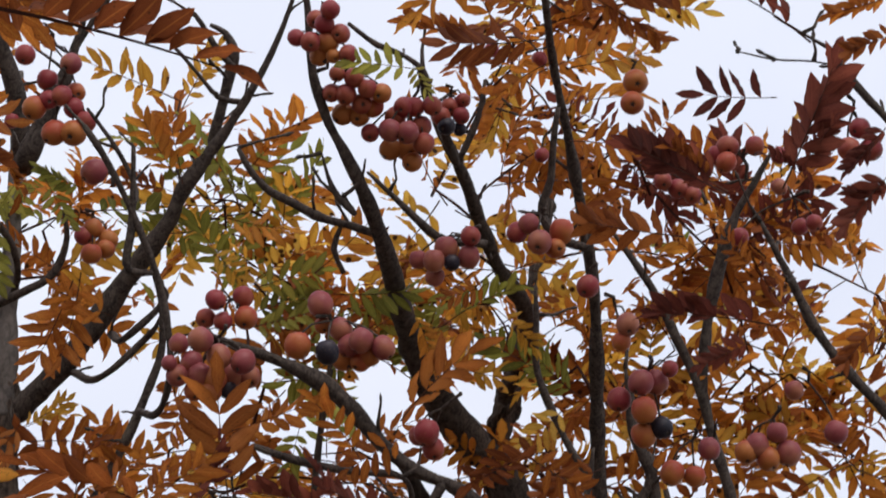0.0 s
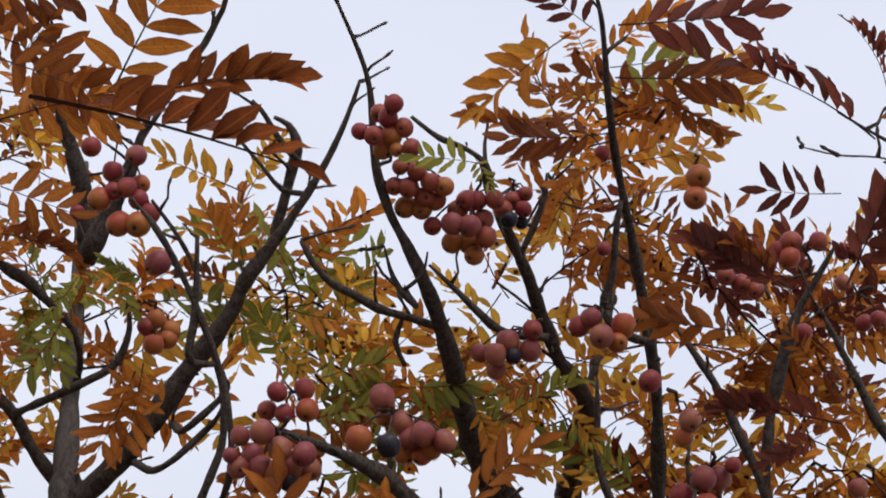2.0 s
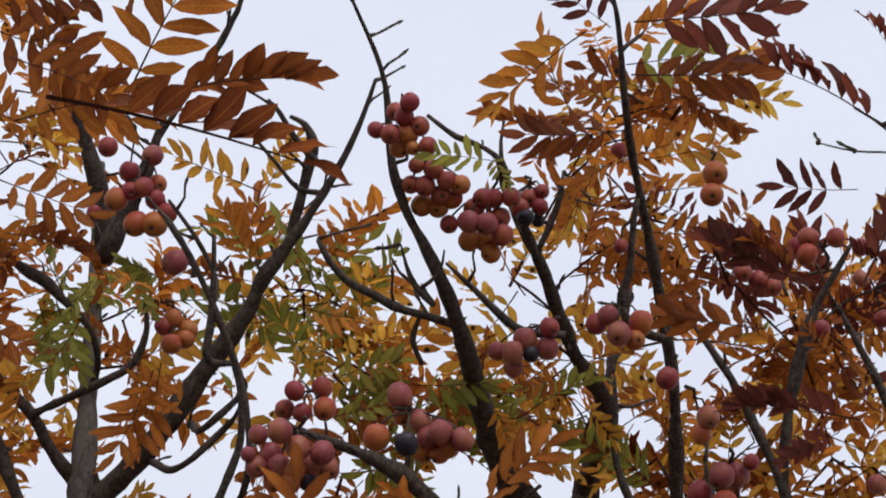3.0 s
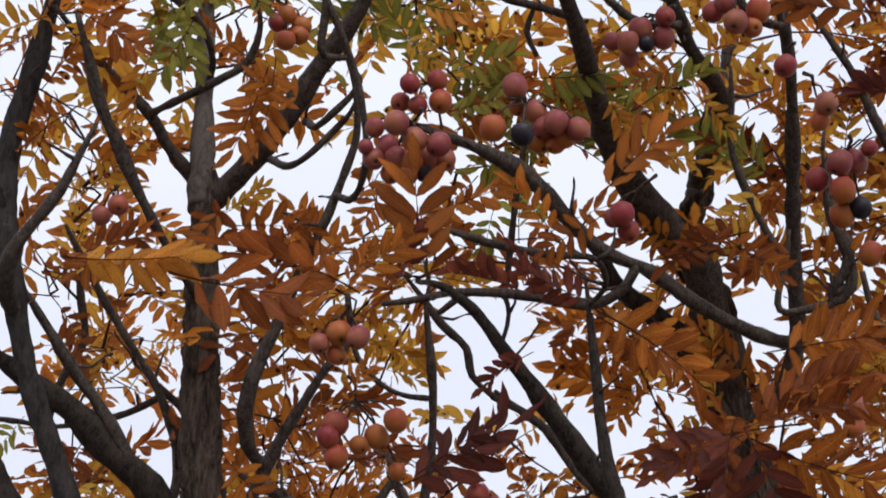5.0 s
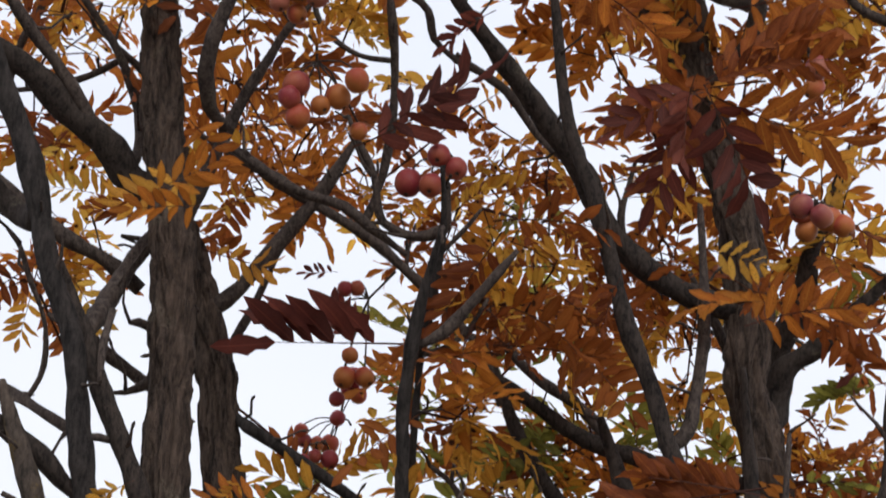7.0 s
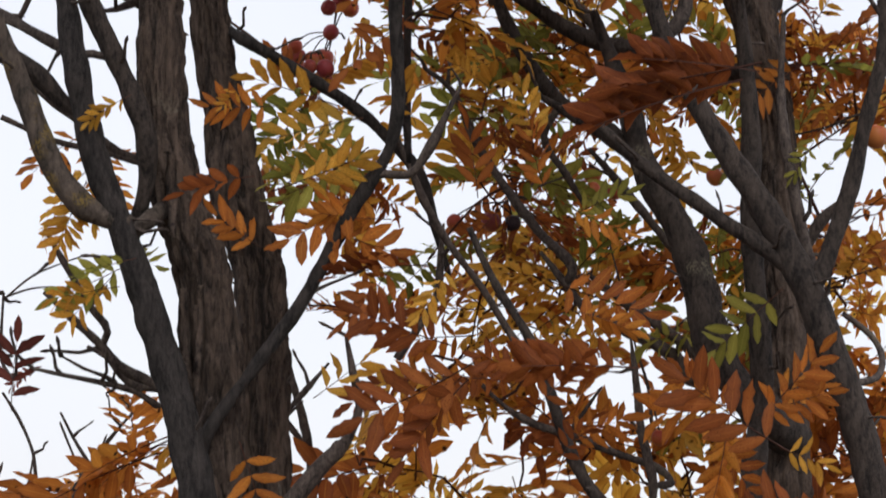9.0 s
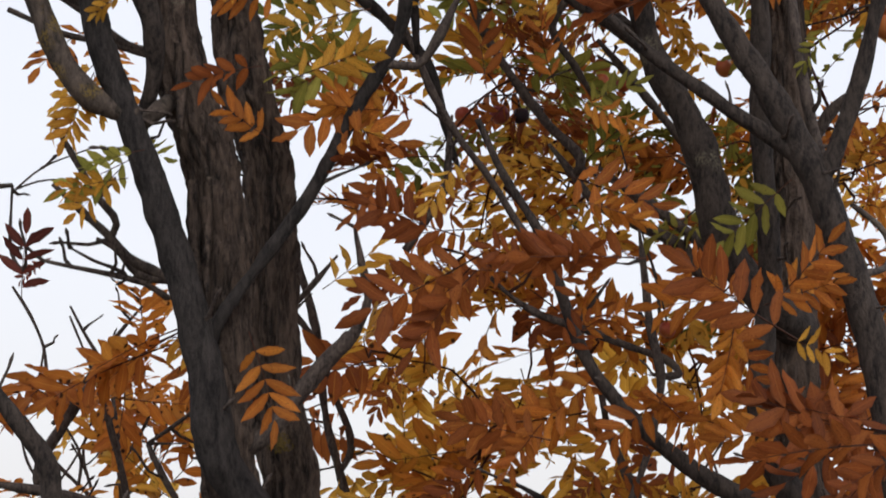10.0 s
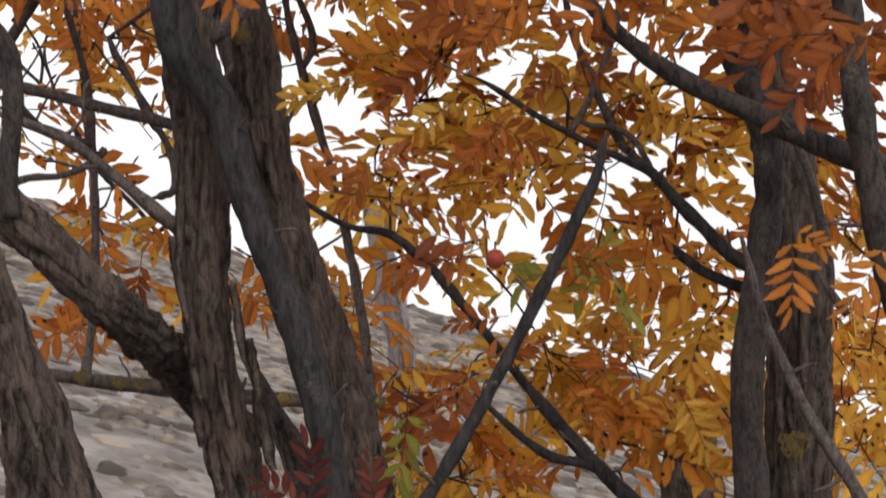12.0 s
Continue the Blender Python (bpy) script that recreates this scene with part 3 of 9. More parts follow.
def cluster(tree, root, *fruits, label="hanging cluster of ripening round fruits"):
    """A fruit cluster hung from root: each fruit (colour, x, y, z, diameter) a mesh of its own on the branching stalk."""
    bm = bmesh.new()
    r = Vector(root)
    mid = Vector((sum(f[1] for f in fruits), sum(f[2] for f in fruits), sum(f[3] for f in fruits))) / len(fruits)
    hub = r.lerp(mid, 0.55) + Vector((0, 0, 0.012))
    tube(bm, [(*local(tree, r), 0.0022), (*local(tree, r.lerp(hub, 0.5) + Vector((0.004, 0, 0.004))), 0.0019), (*local(tree, hub), 0.0016)], 5, 0.012, 0.15, 1)
    for c, x, y, z, d in fruits:
        top = Vector((x, y, z + d * 0.36))
        knee = hub.lerp(top, 0.6) + Vector((0, 0, 0.008))
        tube(bm, [(*local(tree, hub), 0.0013), (*local(tree, knee), 0.0011), (*local(tree, top), 0.0011)], 5, 0.012, 0.1, 2)
    ob = part("fruit_stalk", bm, BARK_TWIG, tree, label)
    rnd = random.Random(int(abs(root[0]) * 1000) + len(fruits))
    for c, x, y, z, d in fruits:
        f = new("fruit", fruit_mesh(c))
        f.parent = ob
        s = d / 0.026
        f.matrix_basis = Matrix.Translation(local(tree, (x, y, z))) @ Euler((rnd.uniform(-0.7, 0.7), rnd.uniform(-0.7, 0.7), rnd.uniform(0, 6))).to_matrix().to_4x4() @ Matrix.Diagonal((s, s, s * rnd.uniform(0.95, 1.06), 1))
    return ob


def tree_at(x, y, label, name="service_tree"):
    ob = new(name)
    ob.empty_display_size = 0.2
    ob.location = (x, y, ground_height(x, y))
    return tagged(ob, label, "tree", "service trees" if name == "service_tree" else "")


# ---- ground: a dry slope that rises to the skyline ----
def ground_height(x, y):
    """The lie of the land: a shoulder of hill, higher to the west, that falls away behind its crest."""
    far = math.hypot(x, y)
    steep = 0.30
    tilt = -steep * x * min(1.0, far / 10) if far < 26 else -steep * x / far * 26
    crest = min(1.0, far / 26)
    drop = max(0.0, far - 26) * (0.35 + 0.3 * max(0.0, y) / max(far, 0.1))
    return tilt + 0.2 * crest * crest * max(0.0, y) / max(far, 0.1) - drop + 0.22 * noise.noise(Vector((x * 0.13, y * 0.13, 2.0))) * min(1, far / 6)


BARK_LICHEN = bark("lichened_bark", (0.02, 0.017, 0.014), (0.09, 0.070, 0.058), (0.18, 0.12, 0.02), 0.02, 0.4, 90, 0.003)


def build_ground():
    """One sheet to the skyline, with rings closer together near the trees."""
    bm = bmesh.new()
    radii, n = [0.0] + [0.6 * 1.11 ** i for i in range(66)], 120
    rings = []
    for r in radii:
        rings.append([bm.verts.new((0, 0, ground_height(0, 0)))] if r == 0 else
                     [bm.verts.new((r * math.cos(k * 6.28319 / n), r * math.sin(k * 6.28319 / n), ground_height(r * math.cos(k * 6.28319 / n), r * math.sin(k * 6.28319 / n)))) for k in range(n)])
    for a, b in zip(rings, rings[1:]):
        for k in range(n):
            p, q = k, (k + 1) % n
            bm.faces.new(list(dict.fromkeys([a[p % len(a)], b[p % len(b)], b[q % len(b)], a[q % len(a)]])))
    mat, nd, l, p = nodes_of("dry_grass_slope")
    tc = nd.new("ShaderNodeTexCoord")
    big, small = nd.new("ShaderNodeTexNoise"), nd.new("ShaderNodeTexNoise")
    big.inputs["Scale"].default_value, big.inputs["Detail"].default_value = 2.2, 6
    small.inputs["Scale"].default_value, small.inputs["Detail"].default_value = 9, 6
    l.new(tc.outputs["Object"], big.inputs["Vector"])
    l.new(tc.outputs["Object"], small.inputs["Vector"])
    add = nd.new("ShaderNodeMath")
    add.operation = "MULTIPLY_ADD"
    add.inputs[1].default_value = 0.5
    l.new(small.outputs["Fac"], add.inputs[0])
    l.new(big.outputs["Fac"], add.inputs[2])
    col = ramp(nd, [(0.55, (0.06, 0.047, 0.035)), (0.75, (0.12, 0.098, 0.077)), (0.95, (0.22, 0.19, 0.158))])
    l.new(add.outputs["Value"], col.inputs["Fac"])
    l.new(col.outputs["Color"], p.inputs["Base Color"])
    p.inputs["Roughness"].default_value = 0.95
    ob = part("ground", bm, mat, None)
    tagged(ob, "dry grey-brown grassy hill slope, bare of trees", "ground", kind="structure")


build_ground()


def build_tussocks():
    """Matted cushions of dry grass over the slope: nobody could count them."""
    rnd = random.Random(21)
    verts, faces = [], []
    for _ in range(10000):
        r, a = 3.4 + 23 * rnd.random() ** 0.8, rnd.gauss(1.62, 0.42)
        x, y = r * math.cos(a), r * math.sin(a)
        wide, tall = rnd.uniform(0.05, 0.16) * (0.4 + r / 22), rnd.choice((0.025, 0.035, 0.05, 0.075)) * rnd.uniform(0.6, 1.1) * (0.5 + r / 40)
        sides, k, turn = 7, len(verts), rnd.uniform(0, 6.28)
        for h, q in ((0.0, 1.0), (0.6, 0.75), (0.95, 0.38)):
            for i in range(sides):
                b = turn + i * 6.28319 / sides
                d = wide * q * rnd.uniform(0.6, 1.35)
                vx, vy = x + d * math.cos(b), y + d * math.sin(b)
                verts.append((vx, vy, ground_height(vx, vy) - 0.012 + tall * h * rnd.uniform(0.8, 1.15)))
        verts.append((x, y, ground_height(x, y) - 0.012 + tall))
        for i in range(sides):
            p, q = k + i, k + (i + 1) % sides
            faces += [(p, q, q + sides, p + sides), (p + sides, q + sides, q + 2 * sides, p + 2 * sides), (p + 2 * sides, q + 2 * sides, k + 3 * sides)]
    mat, nd, l, p = nodes_of("dry_grass")
    geo, tc, grain = nd.new("ShaderNodeNewGeometry"), nd.new("ShaderNodeTexCoord"), nd.new("ShaderNodeTexNoise")
    grain.inputs["Scale"].default_value, grain.inputs["Detail"].default_value, grain.inputs["Roughness"].default_value = 3.0, 9, 0.66
    l.new(tc.outputs["Object"], grain.inputs["Vector"])
    mixv = nd.new("ShaderNodeMath")
    mixv.operation = "MULTIPLY_ADD"
    mixv.inputs[1].default_value = 0.14
    l.new(geo.outputs["Random Per Island"], mixv.inputs[0])
    l.new(grain.outputs["Fac"], mixv.inputs[2])
    col = ramp(nd, [(0.43, (0.034, 0.024, 0.016)), (0.56, (0.088, 0.066, 0.047)), (0.70, (0.20, 0.162, 0.122))])
    l.new(mixv.outputs["Value"], col.inputs["Fac"])
    l.new(col.outputs["Color"], p.inputs["Base Color"])
    p.inputs["Roughness"].default_value = 0.9
    me = bpy.data.meshes.new("dry_grass")
    me.from_pydata(verts, [], faces)
    for f in me.polygons:
        f.use_smooth = True
    me.materials.append(mat)
    tagged(new("dry_grass", me), "low matted cushions of dry grey-beige grass on the slope", "grass", kind="stuff")


build_tussocks()


STONE = bark("weathered_stone", (0.20, 0.185, 0.175), (0.36, 0.345, 0.335), (0.16, 0.14, 0.11), -0.04, 1.0, 14, 0.01)


def boulder(x, y, wide, tall, seed):
    """A weathered boulder sunk a little into the slope."""
    bm = bmesh.new()
    bmesh.ops.create_icosphere(bm, subdivisions=3, radius=1.0)
    for v in bm.verts:
        lump = 1 + 0.28 * noise.noise(v.co * 1.3 + Vector((seed, 0, 0))) + 0.08 * noise.noise(v.co * 4 + Vector((0, seed, 0)))
        v.co = Vector((v.co.x * wide, v.co.y * wide * 0.8, max(-0.3, v.co.z) * tall)) * lump
    ob = part("boulder", bm, STONE, None)
    ob.location = (x, y, ground_height(x, y))
    tagged(ob, "pale grey weathered boulder half sunk in the dry slope", "boulder", "boulders on the slope")


boulder(1.04, 20.35, 0.34, 0.34, 3)
boulder(1.07, 14.28, 0.22, 0.17, 5)
boulder(1.67, 15.03, 0.26, 0.2, 8)
boulder(2.97, 23.58, 0.3, 0.22, 11)

# ---- the two trees ----
left_tree = tree_at(-0.05, 2.12, "many-stemmed service tree with furrowed bark, orange leaves and rosy fruits")
right_tree = tree_at(0.42, 2.24, "service tree with a dark leaning stem, orange leaves and rosy fruits")
leaning_tree = tree_at(-0.40, 1.79, "leaning service tree with a thick grey-brown furrowed stem")
dead_tree = tree_at(-0.03, 3.14, "broken bleached dead tree trunk among the leaves", "dead_tree")
young_tree = tree_at(-0.36, 3.14, "thin young service tree with red and orange leaves")
far_tree = tree_at(0.45, 3.33, "dark stem of a service tree standing further back")
trunk(left_tree, (-0.170, 2.180, -0.138, 0.0600), (-0.170, 2.089, 0.504, 0.0510), (-0.171, 1.996, 1.262, 0.0281), (-0.209, 1.991, 1.468, 0.0244), (-0.213, 1.990, 1.692, 0.0283), (-0.221, 1.988, 1.744, 0.0283), (-0.225, 1.988, 1.823, 0.0307), (-0.246, 1.989, 2.090, 0.0285), (-0.254, 1.988, 2.111, 0.0273), (-0.282, 1.990, 2.372, 0.0242), (-0.286, 1.991, 2.455, 0.0252), (-0.319, 1.995, 2.703, 0.0239), (-0.345, 2.004, 3.022, 0.0174), (-0.351, 2.007, 3.102, 0.0078))
trunk(left_tree, (0.010, 2.249, -0.135, 0.0650), (-0.020, 2.184, 0.506, 0.0550), (-0.056, 2.123, 1.238, 0.0341), (-0.080, 2.121, 1.372, 0.0332), (-0.143, 2.117, 1.576, 0.0324), (-0.165, 2.115, 1.696, 0.0300), (-0.170, 2.113, 1.751, 0.0294), (-0.182, 2.113, 1.811, 0.0307), (-0.199, 2.115, 2.117, 0.0284), (-0.210, 2.114, 2.152, 0.0303), (-0.223, 2.115, 2.247, 0.0269), (-0.237, 2.115, 2.320, 0.0215), (-0.249, 2.116, 2.415, 0.0225), (-0.262, 2.116, 2.470, 0.0207), (-0.291, 2.117, 2.595, 0.0073))
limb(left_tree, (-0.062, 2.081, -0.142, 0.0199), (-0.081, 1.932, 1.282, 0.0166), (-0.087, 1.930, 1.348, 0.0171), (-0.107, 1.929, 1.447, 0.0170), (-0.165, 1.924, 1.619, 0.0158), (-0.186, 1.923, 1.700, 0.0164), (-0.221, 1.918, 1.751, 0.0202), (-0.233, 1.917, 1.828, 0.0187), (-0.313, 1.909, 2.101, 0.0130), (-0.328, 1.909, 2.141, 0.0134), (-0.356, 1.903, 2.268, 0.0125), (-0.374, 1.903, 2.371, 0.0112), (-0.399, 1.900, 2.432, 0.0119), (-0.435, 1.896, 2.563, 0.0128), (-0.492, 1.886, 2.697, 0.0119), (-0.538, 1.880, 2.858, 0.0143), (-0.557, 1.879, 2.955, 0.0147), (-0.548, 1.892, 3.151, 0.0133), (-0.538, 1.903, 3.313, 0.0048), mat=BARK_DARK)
limb(left_tree, (-0.348, 2.003, 3.003, 0.0173), (-0.355, 2.006, 3.088, 0.0148), (-0.364, 2.010, 3.203, 0.0116), (-0.371, 2.014, 3.296, 0.0104), (-0.380, 2.019, 3.403, 0.0099), (-0.390, 2.023, 3.514, 0.0098), (-0.397, 2.027, 3.593, 0.0044), mat=BARK_GREY)
limb(left_tree, (-0.351, 2.004, 3.034, 0.0159), (-0.338, 2.008, 3.024, 0.0153), (-0.313, 1.993, 3.039, 0.0142), (-0.245, 1.936, 3.101, 0.0129), (-0.212, 1.902, 3.139, 0.0118), (-0.183, 1.873, 3.170, 0.0112), (-0.158, 1.847, 3.198, 0.0105), (-0.143, 1.822, 3.226, 0.0098), (-0.120, 1.798, 3.251, 0.0081), (-0.095, 1.773, 3.278, 0.0064), (-0.069, 1.743, 3.310, 0.0051), (-0.044, 1.710, 3.348, 0.0040), (-0.026, 1.678, 3.384, 0.0030), (-0.017, 1.657, 3.406, 0.0020), mat=BARK_TWIG)
limb(left_tree, (-0.319, 1.744, 3.198, 0.0107), (-0.329, 1.786, 3.223, 0.0102), (-0.333, 1.760, 3.254, 0.0115), (-0.342, 1.724, 3.292, 0.0109), (-0.355, 1.696, 3.319, 0.0088), (-0.369, 1.663, 3.351, 0.0068), (-0.379, 1.625, 3.387, 0.0048), (-0.375, 1.602, 3.410, 0.0031), mat=BARK_TWIG)
limb(left_tree, (-0.329, 1.786, 3.223, 0.0102), (-0.319, 1.744, 3.198, 0.0120), (-0.302, 1.720, 3.229, 0.0120), (-0.288, 1.699, 3.254, 0.0113), (-0.276, 1.681, 3.277, 0.0086), (-0.270, 1.668, 3.293, 0.0053), (-0.257, 1.639, 3.327, 0.0024), mat=BARK_TWIG)
limb(left_tree, (-0.134, 1.859, 3.296, 0.0072), (-0.123, 1.836, 3.273, 0.0069), (-0.108, 1.802, 3.312, 0.0062), (-0.096, 1.766, 3.354, 0.0066), (-0.091, 1.742, 3.379, 0.0076), (-0.102, 1.727, 3.396, 0.0042), (-0.120, 1.720, 3.401, 0.0021), mat=BARK_TWIG)
twig(left_tree, (-0.059, 1.738, 3.324, 0.0043), (-0.092, 1.716, 3.334, 0.0041), (-0.110, 1.702, 3.348, 0.0037), (-0.135, 1.676, 3.373, 0.0027), (-0.144, 1.670, 3.379, 0.0017))
twig(left_tree, (-0.076, 1.765, 3.318, 0.0036), (-0.104, 1.743, 3.304, 0.0034), (-0.132, 1.722, 3.325, 0.0024), (-0.153, 1.706, 3.341, 0.0020), (-0.173, 1.689, 3.357, 0.0014))
twig(left_tree, (-0.270, 1.668, 3.293, 0.0035), (-0.255, 1.650, 3.314, 0.0034), (-0.221, 1.613, 3.357, 0.0033), (-0.197, 1.585, 3.386, 0.0037), (-0.185, 1.568, 3.405, 0.0033), (-0.176, 1.551, 3.422, 0.0040), (-0.183, 1.537, 3.435, 0.0033), (-0.193, 1.527, 3.442, 0.0023))
twig(left_tree, (-0.169, 1.803, 2.895, 0.0041), (-0.146, 1.763, 2.866, 0.0040), (-0.130, 1.701, 2.870, 0.0039), (-0.142, 1.647, 2.945, 0.0036), (-0.168, 1.606, 2.994, 0.0039), (-0.211, 1.552, 3.054, 0.0033), (-0.227, 1.536, 3.070, 0.0027))
twig(left_tree, (-0.149, 1.637, 2.959, 0.0036), (-0.175, 1.634, 2.957, 0.0048), (-0.175, 1.606, 2.994, 0.0042), (-0.175, 1.576, 3.031, 0.0033), (-0.176, 1.552, 3.059, 0.0021))
twig(left_tree, (-0.175, 1.596, 3.007, 0.0032), (-0.178, 1.617, 3.060, 0.0030), (-0.199, 1.590, 3.088, 0.0027), (-0.221, 1.570, 3.109, 0.0024), (-0.230, 1.562, 3.117, 0.0015))
twig(left_tree, (-0.421, 1.974, 3.123, 0.0050), (-0.391, 1.930, 3.105, 0.0049), (-0.316, 1.877, 3.111, 0.0048), (-0.297, 1.872, 3.121, 0.0048), (-0.282, 1.860, 3.141, 0.0044), (-0.276, 1.844, 3.162, 0.0034), (-0.281, 1.823, 3.188, 0.0024))
twig(left_tree, (-0.240, 1.992, 2.655, 0.0077), (-0.255, 1.960, 2.658, 0.0085), (-0.260, 1.916, 2.686, 0.0093), (-0.222, 1.866, 2.785, 0.0068), (-0.162, 1.794, 2.909, 0.0047), (-0.147, 1.767, 2.950, 0.0040), (-0.148, 1.742, 2.985, 0.0040), (-0.159, 1.712, 3.024, 0.0040), (-0.188, 1.668, 3.075, 0.0017))
twig(left_tree, (-0.346, 2.042, 3.046, 0.0097), (-0.373, 2.021, 3.070, 0.0092), (-0.396, 2.002, 3.092, 0.0085), (-0.421, 1.974, 3.123, 0.0078), (-0.452, 1.951, 3.147, 0.0064), (-0.483, 1.926, 3.169, 0.0064), (-0.500, 1.911, 3.184, 0.0064), (-0.536, 1.879, 3.215, 0.0029))
twig(left_tree, (-0.363, 2.009, 3.186, 0.0044), (-0.349, 1.971, 3.194, 0.0043), (-0.362, 1.913, 3.221, 0.0042), (-0.386, 1.896, 3.236, 0.0057), (-0.410, 1.878, 3.252, 0.0071), (-0.447, 1.858, 3.266, 0.0064), (-0.467, 1.840, 3.282, 0.0057), (-0.484, 1.822, 3.297, 0.0049), (-0.509, 1.796, 3.321, 0.0022))
twig(left_tree, (-0.375, 2.035, 2.637, 0.0098), (-0.405, 2.009, 2.680, 0.0091), (-0.435, 1.981, 2.722, 0.0078), (-0.467, 1.955, 2.757, 0.0072), (-0.490, 1.932, 2.787, 0.0065), (-0.521, 1.902, 2.826, 0.0029))
twig(left_tree, (-0.364, 2.101, 2.738, 0.0050), (-0.355, 2.120, 2.760, 0.0049), (-0.363, 2.129, 2.795, 0.0048), (-0.384, 2.117, 2.811, 0.0048), (-0.398, 2.108, 2.821, 0.0035), (-0.421, 2.094, 2.837, 0.0016))
twig(left_tree, (-0.518, 1.883, 2.780, 0.0091), (-0.523, 1.844, 2.783, 0.0089), (-0.509, 1.794, 2.811, 0.0087), (-0.486, 1.781, 2.841, 0.0068), (-0.463, 1.768, 2.869, 0.0062), (-0.446, 1.753, 2.900, 0.0050), (-0.426, 1.734, 2.936, 0.0023))
twig(left_tree, (-0.333, 1.999, 2.867, 0.0055), (-0.345, 1.955, 2.870, 0.0053), (-0.378, 1.887, 2.904, 0.0052), (-0.398, 1.863, 2.934, 0.0065), (-0.423, 1.827, 2.978, 0.0085), (-0.442, 1.799, 3.012, 0.0078), (-0.452, 1.776, 3.042, 0.0072), (-0.468, 1.737, 3.090, 0.0032))
twig(left_tree, (-0.532, 2.157, 2.782, 0.0042), (-0.527, 2.146, 2.805, 0.0046), (-0.508, 2.126, 2.851, 0.0049), (-0.492, 2.115, 2.877, 0.0049), (-0.497, 2.091, 2.919, 0.0049), (-0.505, 2.058, 2.971, 0.0042), (-0.510, 2.037, 3.002, 0.0019))
limb(left_tree, (-0.419, 1.898, 2.505, 0.0124), (-0.432, 1.931, 2.511, 0.0131), (-0.465, 1.960, 2.538, 0.0137), (-0.499, 1.953, 2.573, 0.0126), (-0.536, 1.945, 2.629, 0.0114), (-0.580, 1.935, 2.695, 0.0051))
twig(left_tree, (-0.384, 2.117, 2.811, 0.0044), (-0.423, 2.143, 2.801, 0.0043), (-0.509, 2.161, 2.785, 0.0042), (-0.532, 2.157, 2.782, 0.0042), (-0.565, 2.148, 2.783, 0.0035), (-0.598, 2.140, 2.782, 0.0028))
limb(left_tree, (-0.305, 1.994, 2.598, 0.0191), (-0.319, 2.028, 2.597, 0.0187), (-0.349, 2.051, 2.613, 0.0182), (-0.382, 2.029, 2.651, 0.0182), (-0.427, 2.005, 2.680, 0.0169), (-0.458, 1.983, 2.710, 0.0143), (-0.501, 1.960, 2.732, 0.0143), (-0.565, 1.925, 2.766, 0.0064))
twig(left_tree, (-0.373, 1.925, 2.368, 0.0070), (-0.366, 1.975, 2.412, 0.0102), (-0.362, 2.041, 2.471, 0.0115), (-0.343, 2.073, 2.530, 0.0108), (-0.294, 2.067, 2.602, 0.0047))
twig(left_tree, (-0.339, 2.101, 2.502, 0.0085), (-0.378, 2.083, 2.529, 0.0091), (-0.422, 2.067, 2.548, 0.0098), (-0.460, 2.048, 2.572, 0.0104), (-0.497, 2.028, 2.597, 0.0098), (-0.558, 1.995, 2.637, 0.0044))
twig(left_tree, (-0.273, 2.116, 2.518, 0.0068), (-0.297, 2.086, 2.553, 0.0065), (-0.322, 2.082, 2.554, 0.0046), (-0.363, 2.075, 2.557, 0.0021))
twig(left_tree, (-0.262, 2.116, 2.470, 0.0137), (-0.268, 2.120, 2.479, 0.0130), (-0.243, 2.116, 2.498, 0.0111), (-0.206, 2.104, 2.536, 0.0104), (-0.169, 2.089, 2.580, 0.0098), (-0.138, 2.074, 2.616, 0.0091), (-0.126, 2.067, 2.634, 0.0072), (-0.092, 2.047, 2.686, 0.0032))
twig(left_tree, (-0.239, 2.161, 2.378, 0.0049), (-0.249, 2.177, 2.404, 0.0048), (-0.246, 2.185, 2.455, 0.0047), (-0.222, 2.172, 2.500, 0.0047), (-0.201, 2.156, 2.544, 0.0040), (-0.186, 2.145, 2.575, 0.0018))
twig(left_tree, (-0.297, 1.993, 2.530, 0.0133), (-0.291, 2.033, 2.551, 0.0127), (-0.273, 2.019, 2.587, 0.0108), (-0.253, 2.003, 2.628, 0.0083), (-0.227, 1.980, 2.681, 0.0070), (-0.197, 1.959, 2.727, 0.0057), (-0.172, 1.942, 2.763, 0.0051), (-0.155, 1.935, 2.779, 0.0035), (-0.133, 1.925, 2.799, 0.0016))
twig(left_tree, (-0.330, 2.140, 2.403, 0.0065), (-0.321, 2.143, 2.397, 0.0065), (-0.354, 2.130, 2.418, 0.0052), (-0.380, 2.118, 2.440, 0.0046), (-0.410, 2.104, 2.465, 0.0021))
twig(left_tree, (-0.441, 2.033, 2.343, 0.0033), (-0.427, 2.027, 2.367, 0.0032), (-0.423, 2.009, 2.417, 0.0031), (-0.443, 1.984, 2.471, 0.0037), (-0.453, 1.971, 2.500, 0.0017))
twig(left_tree, (-0.360, 2.044, 2.625, 0.0064), (-0.354, 2.083, 2.664, 0.0063), (-0.364, 2.101, 2.738, 0.0061), (-0.389, 2.067, 2.795, 0.0054), (-0.422, 2.037, 2.837, 0.0054), (-0.461, 1.998, 2.889, 0.0048), (-0.481, 1.975, 2.920, 0.0041), (-0.498, 1.955, 2.946, 0.0018))
limb(left_tree, (-0.307, 1.966, 2.079, 0.0074), (-0.297, 1.957, 2.109, 0.0085), (-0.287, 1.947, 2.146, 0.0094), (-0.287, 1.937, 2.183, 0.0103), (-0.314, 1.931, 2.258, 0.0110), (-0.344, 1.928, 2.324, 0.0106), (-0.368, 1.925, 2.385, 0.0101), (-0.397, 1.922, 2.459, 0.0045))
